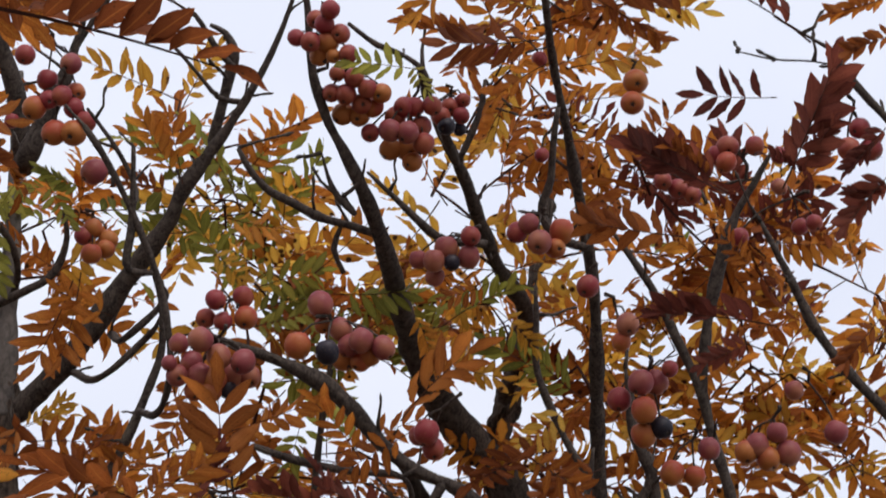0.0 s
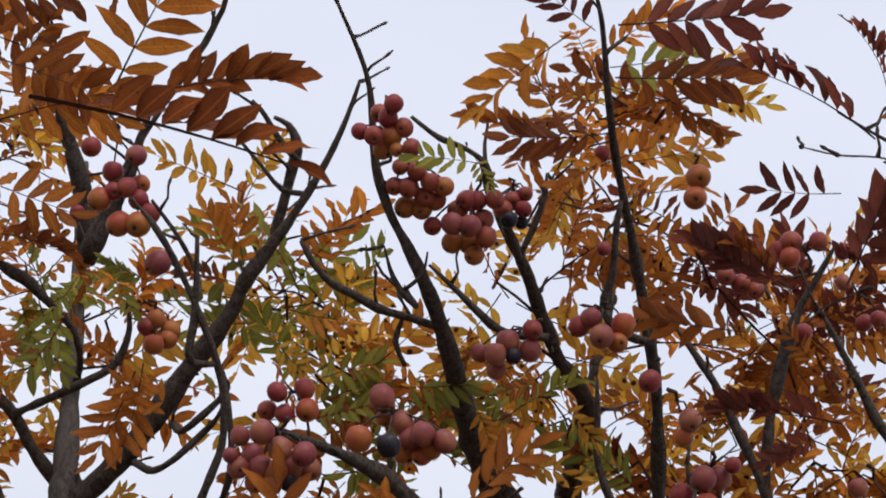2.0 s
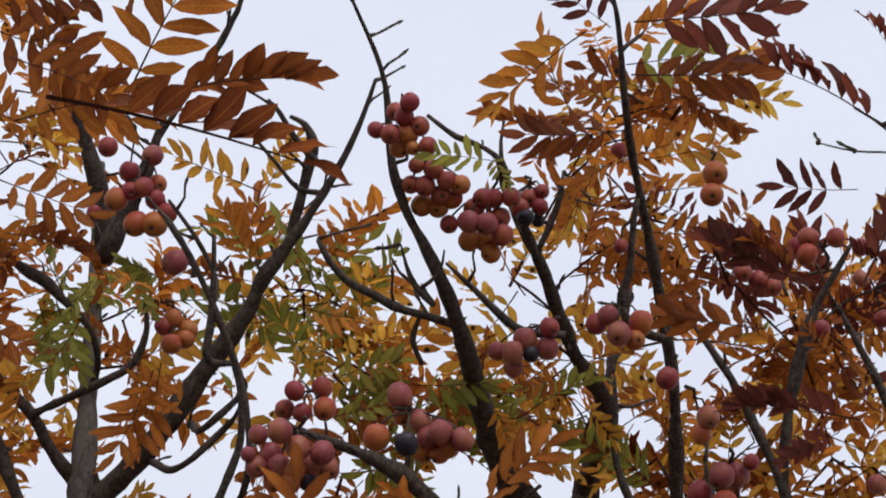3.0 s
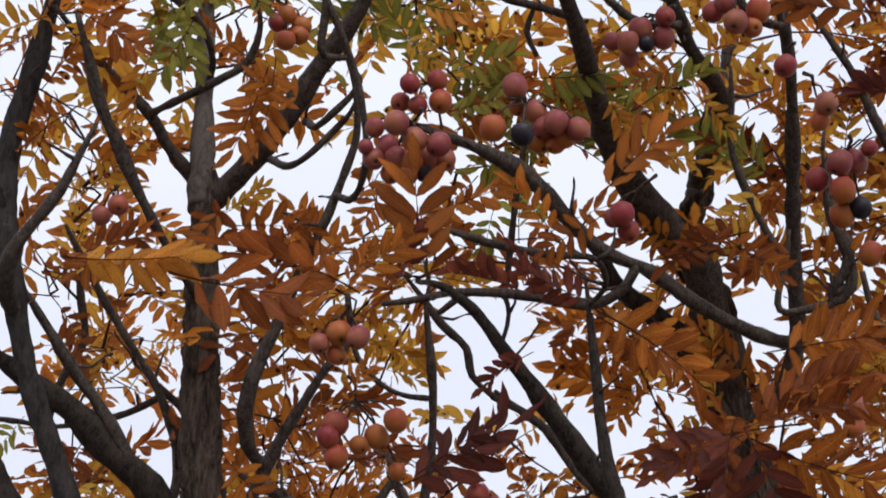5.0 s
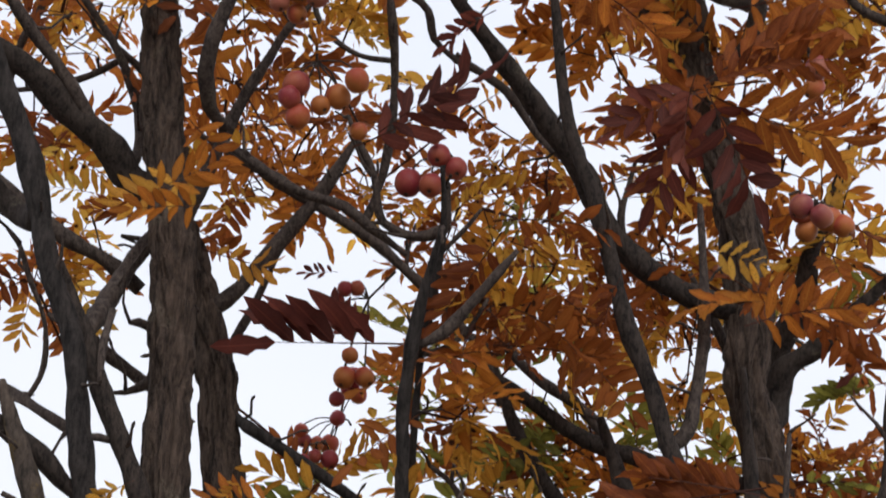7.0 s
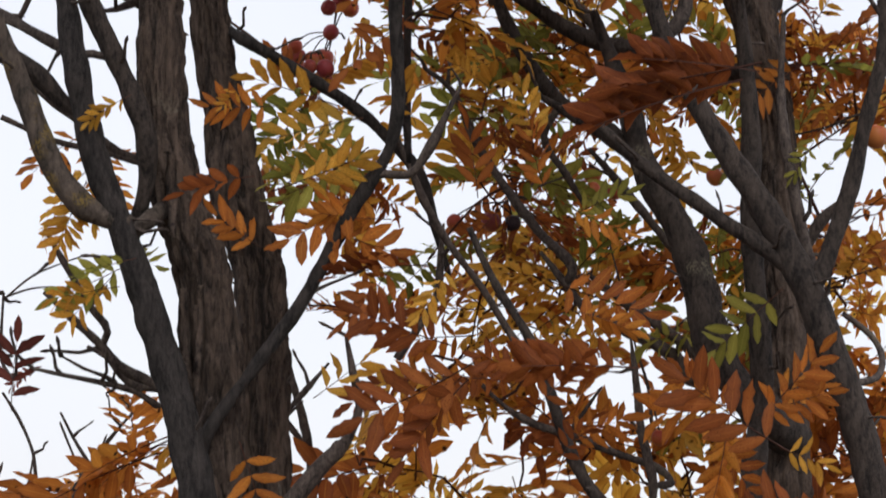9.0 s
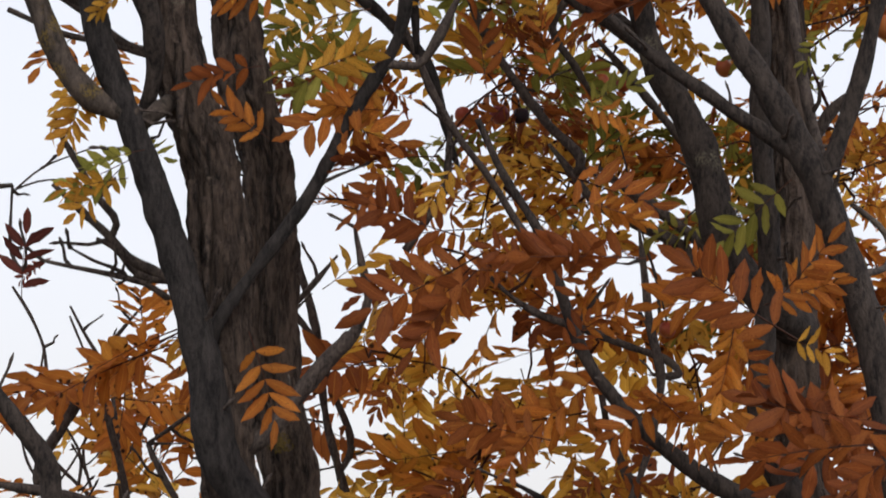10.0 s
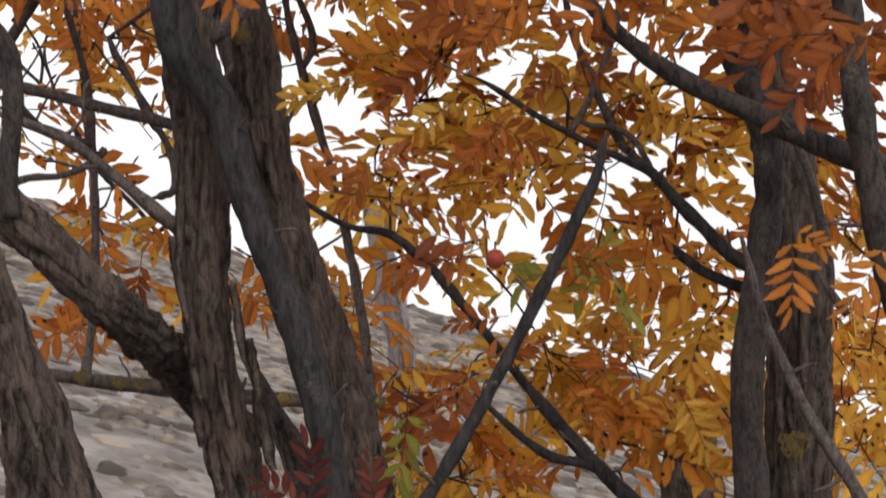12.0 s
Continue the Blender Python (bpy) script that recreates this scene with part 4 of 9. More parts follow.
limb(left_tree, (-0.299, 1.910, 2.088, 0.0101), (-0.340, 1.903, 2.104, 0.0124), (-0.368, 1.899, 2.138, 0.0125), (-0.391, 1.896, 2.191, 0.0120), (-0.409, 1.893, 2.240, 0.0109), (-0.437, 1.889, 2.315, 0.0049), mat=BARK_LICHEN, label="bare branch with yellow lichen")
limb(left_tree, (-0.332, 1.907, 2.200, 0.0091), (-0.363, 1.922, 2.215, 0.0087), (-0.391, 1.917, 2.243, 0.0099), (-0.430, 1.910, 2.271, 0.0105), (-0.494, 1.898, 2.318, 0.0047))
twig(left_tree, (-0.370, 1.978, 2.289, 0.0065), (-0.412, 1.989, 2.316, 0.0059), (-0.458, 2.026, 2.352, 0.0062), (-0.504, 2.008, 2.378, 0.0028))
twig(left_tree, (-0.321, 2.143, 2.397, 0.0065), (-0.330, 2.140, 2.403, 0.0065), (-0.367, 2.125, 2.426, 0.0065), (-0.397, 2.114, 2.443, 0.0059), (-0.441, 2.098, 2.469, 0.0027))
twig(left_tree, (-0.283, 1.990, 2.388, 0.0065), (-0.288, 2.018, 2.385, 0.0064), (-0.316, 2.047, 2.370, 0.0062), (-0.337, 2.047, 2.360, 0.0037), (-0.358, 2.044, 2.358, 0.0025))
twig(left_tree, (-0.332, 2.193, 2.233, 0.0046), (-0.354, 2.188, 2.239, 0.0052), (-0.385, 2.175, 2.262, 0.0046), (-0.433, 2.156, 2.298, 0.0052), (-0.469, 2.142, 2.325, 0.0023))
twig(left_tree, (-0.329, 2.195, 2.227, 0.0039), (-0.366, 2.186, 2.238, 0.0039), (-0.422, 2.172, 2.249, 0.0039), (-0.482, 2.153, 2.274, 0.0026))
twig(left_tree, (-0.239, 2.161, 2.378, 0.0078), (-0.190, 2.078, 2.325, 0.0068), (-0.160, 2.085, 2.308, 0.0068), (-0.123, 2.094, 2.287, 0.0068), (-0.087, 2.103, 2.263, 0.0068), (-0.050, 2.114, 2.230, 0.0068), (-0.014, 2.126, 2.188, 0.0068), (0.003, 2.141, 2.127, 0.0056), (0.016, 2.152, 2.080, 0.0025), mat=BARK_DARK)
twig(left_tree, (-0.058, 1.932, 2.138, 0.0042), (-0.047, 1.931, 2.139, 0.0040), (-0.024, 1.932, 2.138, 0.0051), (-0.001, 1.925, 2.165, 0.0051), (0.014, 1.917, 2.192, 0.0040), (0.031, 1.907, 2.222, 0.0018))
twig(left_tree, (-0.021, 1.864, 2.354, 0.0034), (0.004, 1.860, 2.367, 0.0057), (0.027, 1.850, 2.389, 0.0057), (0.045, 1.842, 2.409, 0.0057), (0.078, 1.827, 2.446, 0.0026))
twig(left_tree, (-0.227, 1.988, 1.854, 0.0071), (-0.233, 1.972, 1.856, 0.0068), (-0.129, 1.956, 2.022, 0.0071), (-0.070, 1.937, 2.121, 0.0074), (-0.046, 1.927, 2.155, 0.0071), (-0.031, 1.879, 2.311, 0.0068), (-0.022, 1.856, 2.375, 0.0068), (0.002, 1.821, 2.467, 0.0028), mat=BARK_DARK)
twig(left_tree, (-0.222, 1.988, 1.760, 0.0107), (-0.184, 1.985, 1.777, 0.0102), (-0.156, 1.985, 1.810, 0.0096), (-0.121, 1.983, 1.850, 0.0096), (-0.093, 1.981, 1.877, 0.0068), (-0.078, 1.978, 1.911, 0.0045), (-0.084, 1.971, 1.947, 0.0040), (-0.090, 1.964, 1.982, 0.0018))
twig(left_tree, (-0.358, 2.368, 1.801, 0.0027), (-0.298, 2.322, 1.834, 0.0027), (-0.184, 2.271, 1.935, 0.0026), (-0.164, 2.269, 1.960, 0.0039), (-0.147, 2.267, 1.978, 0.0039), (-0.124, 2.265, 2.004, 0.0018))
twig(left_tree, (-0.058, 2.401, 1.360, 0.0062), (-0.069, 2.501, 1.444, 0.0060), (-0.111, 2.597, 1.649, 0.0059), (-0.132, 2.594, 1.729, 0.0059), (-0.159, 2.586, 1.838, 0.0051), (-0.171, 2.572, 1.960, 0.0059), (-0.198, 2.554, 2.068, 0.0051), (-0.209, 2.546, 2.111, 0.0023))
twig(left_tree, (-0.144, 2.590, 1.775, 0.0054), (-0.131, 2.591, 1.794, 0.0051), (-0.151, 2.582, 1.881, 0.0044), (-0.168, 2.575, 1.938, 0.0037), (-0.200, 2.566, 1.982, 0.0037), (-0.219, 2.562, 2.008, 0.0017))
stem(left_tree, "branch", BARK_TRUNK, (-0.190, 2.134, 1.342, 0.0275), (-0.242, 2.079, 1.424, 0.0261), (-0.270, 1.953, 1.477, 0.0246), (-0.296, 1.878, 1.517, 0.0237), (-0.336, 1.872, 1.556, 0.0231), (-0.366, 1.866, 1.586, 0.0226), (-0.405, 1.858, 1.616, 0.0215), (-0.468, 1.845, 1.664, 0.0097), sides=72, knobs=0.05, furrow=0.16, step=0.007)
twig(left_tree, (-0.343, 1.913, 2.324, 0.0034), (-0.344, 1.922, 2.365, 0.0046), (-0.344, 1.959, 2.420, 0.0042))
twig(left_tree, (-0.313, 2.058, 2.437, 0.0056), (-0.329, 2.037, 2.438, 0.0046), (-0.336, 2.028, 2.434, 0.0028))
twig(left_tree, (-0.349, 1.900, 2.261, 0.0037), (-0.338, 1.919, 2.268, 0.0043), (-0.324, 1.939, 2.269, 0.0029))
trunk(leaning_tree, (-0.087, 1.825, -0.103, 0.0422), (-0.207, 1.756, 0.781, 0.0402), (-0.307, 1.726, 1.310, 0.0402), (-0.320, 1.723, 1.360, 0.0375), (-0.332, 1.721, 1.421, 0.0299), (-0.345, 1.717, 1.475, 0.0211), (-0.361, 1.714, 1.539, 0.0149), (-0.381, 1.710, 1.617, 0.0067))
twig(left_tree, (-0.042, 2.402, 1.359, 0.0082), (-0.124, 2.399, 1.363, 0.0089), (-0.211, 2.393, 1.371, 0.0096), (-0.278, 2.386, 1.380, 0.0102), (-0.344, 2.378, 1.390, 0.0102), (-0.396, 2.370, 1.398, 0.0089), (-0.438, 2.362, 1.405, 0.0075), (-0.503, 2.350, 1.416, 0.0034), mat=BARK_LICHEN)
twig(left_tree, (-0.210, 1.990, 1.558, 0.0074), (-0.243, 1.957, 1.587, 0.0072), (-0.272, 1.953, 1.613, 0.0067), (-0.304, 1.948, 1.641, 0.0067), (-0.340, 1.942, 1.669, 0.0056), (-0.377, 1.935, 1.684, 0.0045), (-0.414, 1.928, 1.699, 0.0020))
twig(left_tree, (-0.350, 2.272, 1.667, 0.0048), (-0.366, 2.271, 1.652, 0.0047), (-0.404, 2.266, 1.637, 0.0046), (-0.435, 2.260, 1.636, 0.0052), (-0.466, 2.254, 1.625, 0.0052), (-0.509, 2.246, 1.610, 0.0023))
limb(left_tree, (-0.372, 1.845, 1.593, 0.0096), (-0.374, 1.844, 1.638, 0.0096), (-0.368, 1.845, 1.691, 0.0096), (-0.373, 1.844, 1.748, 0.0096), (-0.390, 1.839, 1.773, 0.0085), (-0.415, 1.835, 1.808, 0.0069), (-0.452, 1.828, 1.858, 0.0031))
twig(left_tree, (-0.290, 2.282, 1.612, 0.0050), (-0.281, 2.334, 1.620, 0.0049), (-0.290, 2.383, 1.664, 0.0048), (-0.315, 2.379, 1.715, 0.0048), (-0.340, 2.373, 1.761, 0.0041), (-0.358, 2.368, 1.801, 0.0034))
twig(left_tree, (-0.396, 2.370, 1.398, 0.0062), (-0.401, 2.472, 1.477, 0.0060), (-0.413, 2.568, 1.681, 0.0059), (-0.418, 2.563, 1.767, 0.0051), (-0.436, 2.555, 1.844, 0.0044), (-0.445, 2.551, 1.881, 0.0020))
twig(left_tree, (-0.413, 2.568, 1.681, 0.0059), (-0.474, 2.506, 1.707, 0.0069), (-0.500, 2.446, 1.789, 0.0078), (-0.479, 2.447, 1.823, 0.0071), (-0.458, 2.448, 1.856, 0.0064), (-0.428, 2.450, 1.905, 0.0029))
twig(left_tree, (-0.094, 2.252, 1.205, 0.0259), (-0.119, 2.250, 1.263, 0.0225), (-0.137, 2.248, 1.308, 0.0193), (-0.161, 2.247, 1.359, 0.0128), (-0.195, 2.245, 1.432, 0.0058))
limb(dead_tree, (-0.030, 3.143, -0.109, 0.0300), (-0.020, 3.103, 1.246, 0.0212), (-0.025, 3.102, 1.350, 0.0202), (-0.040, 3.101, 1.437, 0.0228), (-0.056, 3.101, 1.523, 0.0202), (-0.088, 3.099, 1.674, 0.0027), mat=BARK_PALE)
twig(dead_tree, (-0.059, 3.101, 1.557, 0.0105), (-0.030, 3.101, 1.590, 0.0096), (-0.005, 3.101, 1.616, 0.0061), (0.033, 3.101, 1.655, 0.0027), mat=BARK_PALE)
trunk(far_tree, (0.450, 3.341, -0.105, 0.0800), (0.448, 3.304, 0.528, 0.0680), (0.445, 3.276, 1.035, 0.0569), (0.444, 3.274, 1.126, 0.0529), (0.441, 3.274, 1.199, 0.0423), (0.440, 3.274, 1.254, 0.0282), (0.445, 3.272, 1.290, 0.0188), (0.456, 3.270, 1.367, 0.0085))
twig(young_tree, (-0.360, 3.143, -0.109, 0.0120), (-0.305, 3.089, 1.221, 0.0053), (-0.322, 3.086, 1.392, 0.0047), (-0.370, 3.079, 1.521, 0.0042), (-0.428, 3.072, 1.599, 0.0037), (-0.487, 3.062, 1.665, 0.0032), (-0.509, 3.059, 1.816, 0.0026), (-0.543, 3.054, 1.953, 0.0024), (-0.581, 3.048, 2.051, 0.0016))
twig(young_tree, (-0.448, 3.069, 1.622, 0.0035), (-0.462, 3.066, 1.634, 0.0041), (-0.487, 3.062, 1.665, 0.0047), (-0.542, 3.052, 1.766, 0.0037), (-0.600, 3.043, 1.826, 0.0032), (-0.651, 3.032, 1.902, 0.0026), (-0.684, 3.026, 1.935, 0.0021))
twig(young_tree, (-0.492, 2.961, 1.810, 0.0031), (-0.460, 2.966, 1.859, 0.0026), (-0.433, 2.971, 1.917, 0.0020))
twig(young_tree, (-0.542, 3.052, 1.766, 0.0026), (-0.559, 3.050, 1.850, 0.0021), (-0.542, 3.053, 1.901, 0.0018))
twig(young_tree, (-0.587, 2.942, 1.776, 0.0022), (-0.614, 2.937, 1.808, 0.0023), (-0.629, 2.934, 1.876, 0.0023), (-0.606, 2.940, 1.942, 0.0020), (-0.598, 2.942, 1.992, 0.0015))
twig(left_tree, (-0.190, 2.114, 1.917, 0.0068), (-0.220, 2.089, 1.922, 0.0067), (-0.287, 2.054, 1.947, 0.0065), (-0.307, 2.049, 1.958, 0.0065), (-0.330, 2.043, 1.970, 0.0059), (-0.346, 2.038, 1.990, 0.0048), (-0.370, 2.029, 2.013, 0.0053), (-0.403, 2.017, 2.045, 0.0024))
twig(left_tree, (-0.287, 2.054, 1.947, 0.0044), (-0.296, 2.052, 1.947, 0.0042), (-0.319, 2.048, 1.953, 0.0042), (-0.341, 2.040, 1.979, 0.0036), (-0.361, 2.035, 1.990, 0.0024))
twig(left_tree, (-0.287, 2.054, 1.947, 0.0044), (-0.285, 2.057, 1.929, 0.0042), (-0.313, 2.050, 1.944, 0.0036), (-0.347, 2.043, 1.953, 0.0030), (-0.387, 2.035, 1.961, 0.0024), (-0.415, 2.028, 1.967, 0.0015))
twig(left_tree, (-0.330, 2.047, 1.949, 0.0025), (-0.336, 2.045, 1.955, 0.0024), (-0.364, 2.038, 1.967, 0.0018), (-0.387, 2.031, 1.980, 0.0012))
twig(left_tree, (-0.346, 2.038, 1.990, 0.0038), (-0.340, 2.036, 2.004, 0.0036), (-0.357, 2.028, 2.030, 0.0042), (-0.378, 2.017, 2.067, 0.0039), (-0.399, 2.004, 2.105, 0.0024))
twig(left_tree, (-0.462, 2.105, 2.057, 0.0012), (-0.432, 2.107, 2.082, 0.0012), (-0.402, 2.110, 2.095, 0.0009), (-0.375, 2.113, 2.105, 0.0006))
twig(left_tree, (-0.464, 2.105, 2.057, 0.0016), (-0.438, 2.109, 2.067, 0.0012), (-0.391, 2.118, 2.070, 0.0006))
twig(left_tree, (-0.415, 2.028, 1.967, 0.0015), (-0.443, 2.075, 1.964, 0.0017), (-0.468, 2.116, 1.998, 0.0019), (-0.466, 2.109, 2.033, 0.0016), (-0.464, 2.105, 2.063, 0.0016))
twig(young_tree, (-0.566, 2.845, 1.867, 0.0040), (-0.532, 2.853, 1.914, 0.0035), (-0.489, 2.860, 1.978, 0.0032), (-0.458, 2.866, 2.018, 0.0027), (-0.438, 2.870, 2.041, 0.0020))
twig(young_tree, (-0.492, 2.961, 1.810, 0.0031), (-0.480, 2.912, 1.818, 0.0030), (-0.477, 2.861, 1.866, 0.0030), (-0.493, 2.860, 1.945, 0.0030), (-0.525, 2.855, 2.002, 0.0025), (-0.543, 2.852, 2.038, 0.0015))
twig(young_tree, (-0.543, 2.850, 1.898, 0.0032), (-0.571, 2.845, 1.931, 0.0030), (-0.579, 2.843, 1.978, 0.0027), (-0.603, 2.839, 2.034, 0.0025), (-0.623, 2.835, 2.066, 0.0020))
twig(young_tree, (-0.597, 2.940, 1.763, 0.0023), (-0.557, 2.949, 1.818, 0.0020), (-0.533, 2.954, 1.859, 0.0018), (-0.492, 2.961, 1.884, 0.0015))
twig(young_tree, (-0.549, 2.950, 1.778, 0.0023), (-0.545, 2.951, 1.827, 0.0020), (-0.569, 2.947, 1.876, 0.0018), (-0.590, 2.944, 1.917, 0.0015), (-0.614, 2.939, 1.930, 0.0013))
twig(young_tree, (-0.399, 3.075, 1.560, 0.0038), (-0.349, 3.031, 1.604, 0.0037), (-0.345, 2.980, 1.685, 0.0036), (-0.386, 2.975, 1.718, 0.0036), (-0.415, 2.971, 1.776, 0.0033), (-0.443, 2.968, 1.826, 0.0028), (-0.449, 2.967, 1.847, 0.0018))
twig(young_tree, (-0.546, 2.951, 1.811, 0.0016), (-0.533, 2.954, 1.818, 0.0015), (-0.509, 2.958, 1.852, 0.0015), (-0.497, 2.960, 1.893, 0.0013))
twig(left_tree, (-0.271, 2.283, 1.692, 0.0080), (-0.308, 2.277, 1.703, 0.0080), (-0.352, 2.271, 1.714, 0.0074), (-0.402, 2.262, 1.728, 0.0070), (-0.445, 2.253, 1.739, 0.0062), (-0.493, 2.242, 1.748, 0.0053), (-0.527, 2.234, 1.754, 0.0024))
limb(left_tree, (-0.309, 1.929, 2.073, 0.0057), (-0.290, 1.932, 2.092, 0.0074), (-0.273, 1.986, 2.123, 0.0105), (-0.252, 2.052, 2.162, 0.0047), mat=BARK_LICHEN, label="bare branch with yellow lichen")
twig(left_tree, (-0.225, 1.957, 3.105, 0.0048), (-0.182, 1.833, 3.027, 0.0042), (-0.160, 1.821, 3.046, 0.0039), (-0.152, 1.720, 3.013, 0.0028))
twig(left_tree, (-0.273, 1.980, 3.064, 0.0048), (-0.206, 1.857, 2.988, 0.0042), (-0.175, 1.841, 3.015, 0.0039), (-0.146, 1.743, 2.984, 0.0028))
trunk(right_tree, (0.420, 2.299, -0.134, 0.0700), (0.411, 2.208, 0.507, 0.0600), (0.401, 2.115, 1.229, 0.0364), (0.393, 2.115, 1.625, 0.0316), (0.374, 2.117, 1.719, 0.0292), (0.380, 2.120, 2.105, 0.0243), (0.378, 2.122, 2.190, 0.0246), (0.365, 2.128, 2.355, 0.0251), (0.351, 2.132, 2.424, 0.0247), (0.358, 2.133, 2.477, 0.0282), (0.357, 2.135, 2.553, 0.0266), (0.344, 2.141, 2.663, 0.0251), (0.320, 2.148, 2.755, 0.0249), (0.305, 2.153, 2.834, 0.0246), (0.282, 2.164, 3.008, 0.0240), (0.268, 2.167, 3.037, 0.0227), (0.263, 2.171, 3.099, 0.0193), (0.284, 2.172, 3.179, 0.0174), (0.298, 2.175, 3.272, 0.0154), (0.320, 2.177, 3.360, 0.0102), (0.394, 2.187, 3.711, 0.0025))
limb(right_tree, (0.385, 2.200, -0.137, 0.0216), (0.333, 1.996, 1.250, 0.0180), (0.328, 1.995, 1.399, 0.0167), (0.335, 1.993, 1.709, 0.0143), (0.322, 1.994, 1.733, 0.0132), (0.328, 1.995, 1.945, 0.0116), (0.327, 1.997, 2.104, 0.0106), (0.332, 1.998, 2.193, 0.0098), (0.328, 2.005, 2.392, 0.0033))
limb(right_tree, (0.440, 2.200, -0.137, 0.0194), (0.470, 1.843, 1.410, 0.0162), (0.430, 1.852, 1.569, 0.0140), (0.409, 1.855, 1.723, 0.0140), (0.401, 1.858, 1.818, 0.0151), (0.374, 1.865, 1.939, 0.0147), (0.350, 1.870, 2.015, 0.0143), (0.324, 1.876, 2.074, 0.0144), (0.272, 1.885, 2.171, 0.0110), (0.231, 1.894, 2.274, 0.0089), (0.217, 1.896, 2.330, 0.0085), (0.198, 1.900, 2.383, 0.0090), (0.160, 1.908, 2.550, 0.0084), (0.142, 1.912, 2.604, 0.0076), (0.121, 1.919, 2.775, 0.0054), (0.113, 1.924, 2.873, 0.0016))
twig(right_tree, (0.231, 1.894, 2.274, 0.0078), (0.233, 1.913, 2.271, 0.0078), (0.248, 1.912, 2.279, 0.0078), (0.264, 1.910, 2.328, 0.0073), (0.275, 1.910, 2.389, 0.0070), (0.274, 1.910, 2.377, 0.0070), (0.276, 1.912, 2.452, 0.0062), (0.275, 1.914, 2.521, 0.0039), (0.274, 1.915, 2.556, 0.0018))
limb(right_tree, (0.254, 2.140, 2.908, 0.0179), (0.270, 2.097, 2.928, 0.0204), (0.256, 2.041, 2.974, 0.0229), (0.221, 2.026, 3.005, 0.0215), (0.045, 1.559, 3.062, 0.0059), (0.023, 1.534, 3.091, 0.0050), (0.011, 1.513, 3.114, 0.0048), (-0.008, 1.435, 3.196, 0.0030), (-0.041, 1.383, 3.245, 0.0015), mat=BARK_TWIG)
twig(right_tree, (0.318, 2.097, 2.779, 0.0107), (0.353, 2.039, 2.807, 0.0099), (0.351, 1.911, 2.927, 0.0091), (0.342, 1.831, 2.988, 0.0084), (0.335, 1.772, 3.023, 0.0080), (0.323, 1.713, 3.057, 0.0073), (0.307, 1.659, 3.085, 0.0065), (0.289, 1.597, 3.125, 0.0059), (0.272, 1.545, 3.151, 0.0052), (0.258, 1.495, 3.174, 0.0045), (0.248, 1.448, 3.193, 0.0039), (0.234, 1.379, 3.240, 0.0029), (0.222, 1.340, 3.249, 0.0017))
limb(right_tree, (0.376, 2.118, 1.886, 0.0221), (0.365, 2.094, 1.889, 0.0215), (0.340, 2.074, 1.908, 0.0210), (0.310, 2.079, 1.945, 0.0199), (0.268, 2.086, 2.100, 0.0189), (0.228, 2.093, 2.191, 0.0142), (0.218, 2.095, 2.242, 0.0130), (0.183, 2.103, 2.364, 0.0050))
limb(right_tree, (0.355, 1.869, 2.000, 0.0098), (0.349, 1.870, 2.010, 0.0093), (0.322, 1.875, 2.039, 0.0083), (0.286, 1.882, 2.067, 0.0072), (0.240, 1.888, 2.105, 0.0067), (0.203, 1.894, 2.136, 0.0061), (0.177, 1.896, 2.163, 0.0050), (0.146, 1.899, 2.195, 0.0023))
limb(right_tree, (0.355, 1.869, 2.000, 0.0104), (0.365, 1.867, 2.009, 0.0099), (0.383, 1.864, 2.047, 0.0083), (0.402, 1.861, 2.096, 0.0078), (0.419, 1.858, 2.156, 0.0073), (0.439, 1.854, 2.218, 0.0068), (0.449, 1.854, 2.303, 0.0063), (0.459, 1.853, 2.374, 0.0058), (0.466, 1.852, 2.426, 0.0026))
twig(right_tree, (0.394, 1.860, 1.849, 0.0100), (0.403, 1.883, 1.855, 0.0097), (0.405, 1.908, 1.882, 0.0095), (0.392, 1.912, 1.927, 0.0078), (0.357, 1.922, 2.124, 0.0057), (0.352, 1.924, 2.183, 0.0052), (0.360, 1.924, 2.294, 0.0021))
twig(right_tree, (0.396, 1.911, 1.912, 0.0038), (0.440, 1.964, 1.930, 0.0037), (0.446, 2.019, 1.979, 0.0036), (0.419, 2.021, 2.003, 0.0030))
limb(right_tree, (0.361, 2.129, 2.372, 0.0214), (0.372, 2.188, 2.376, 0.0209), (0.395, 2.232, 2.417, 0.0204), (0.411, 2.211, 2.466, 0.0149), (0.444, 2.197, 2.487, 0.0122), (0.476, 2.180, 2.515, 0.0102), (0.508, 2.162, 2.542, 0.0088), (0.563, 2.130, 2.590, 0.0040))
limb(right_tree, (0.236, 2.091, 2.170, 0.0130), (0.234, 2.112, 2.190, 0.0124), (0.204, 2.108, 2.216, 0.0106), (0.173, 2.106, 2.235, 0.0075), (0.116, 2.101, 2.270, 0.0034))
limb(right_tree, (0.369, 2.126, 2.306, 0.0103), (0.341, 2.151, 2.304, 0.0100), (0.279, 2.175, 2.319, 0.0098), (0.235, 2.173, 2.340, 0.0104), (0.196, 2.173, 2.351, 0.0098), (0.158, 2.171, 2.368, 0.0098), (0.120, 2.166, 2.394, 0.0085), (0.081, 2.158, 2.419, 0.0065), (0.032, 2.149, 2.450, 0.0029))
limb(right_tree, (0.219, 2.110, 2.203, 0.0096), (0.223, 2.157, 2.222, 0.0093), (0.194, 2.201, 2.261, 0.0091), (0.150, 2.197, 2.288, 0.0091), (0.118, 2.187, 2.326, 0.0085), (0.093, 2.174, 2.370, 0.0078), (0.075, 2.160, 2.414, 0.0065), (0.054, 2.144, 2.466, 0.0029))
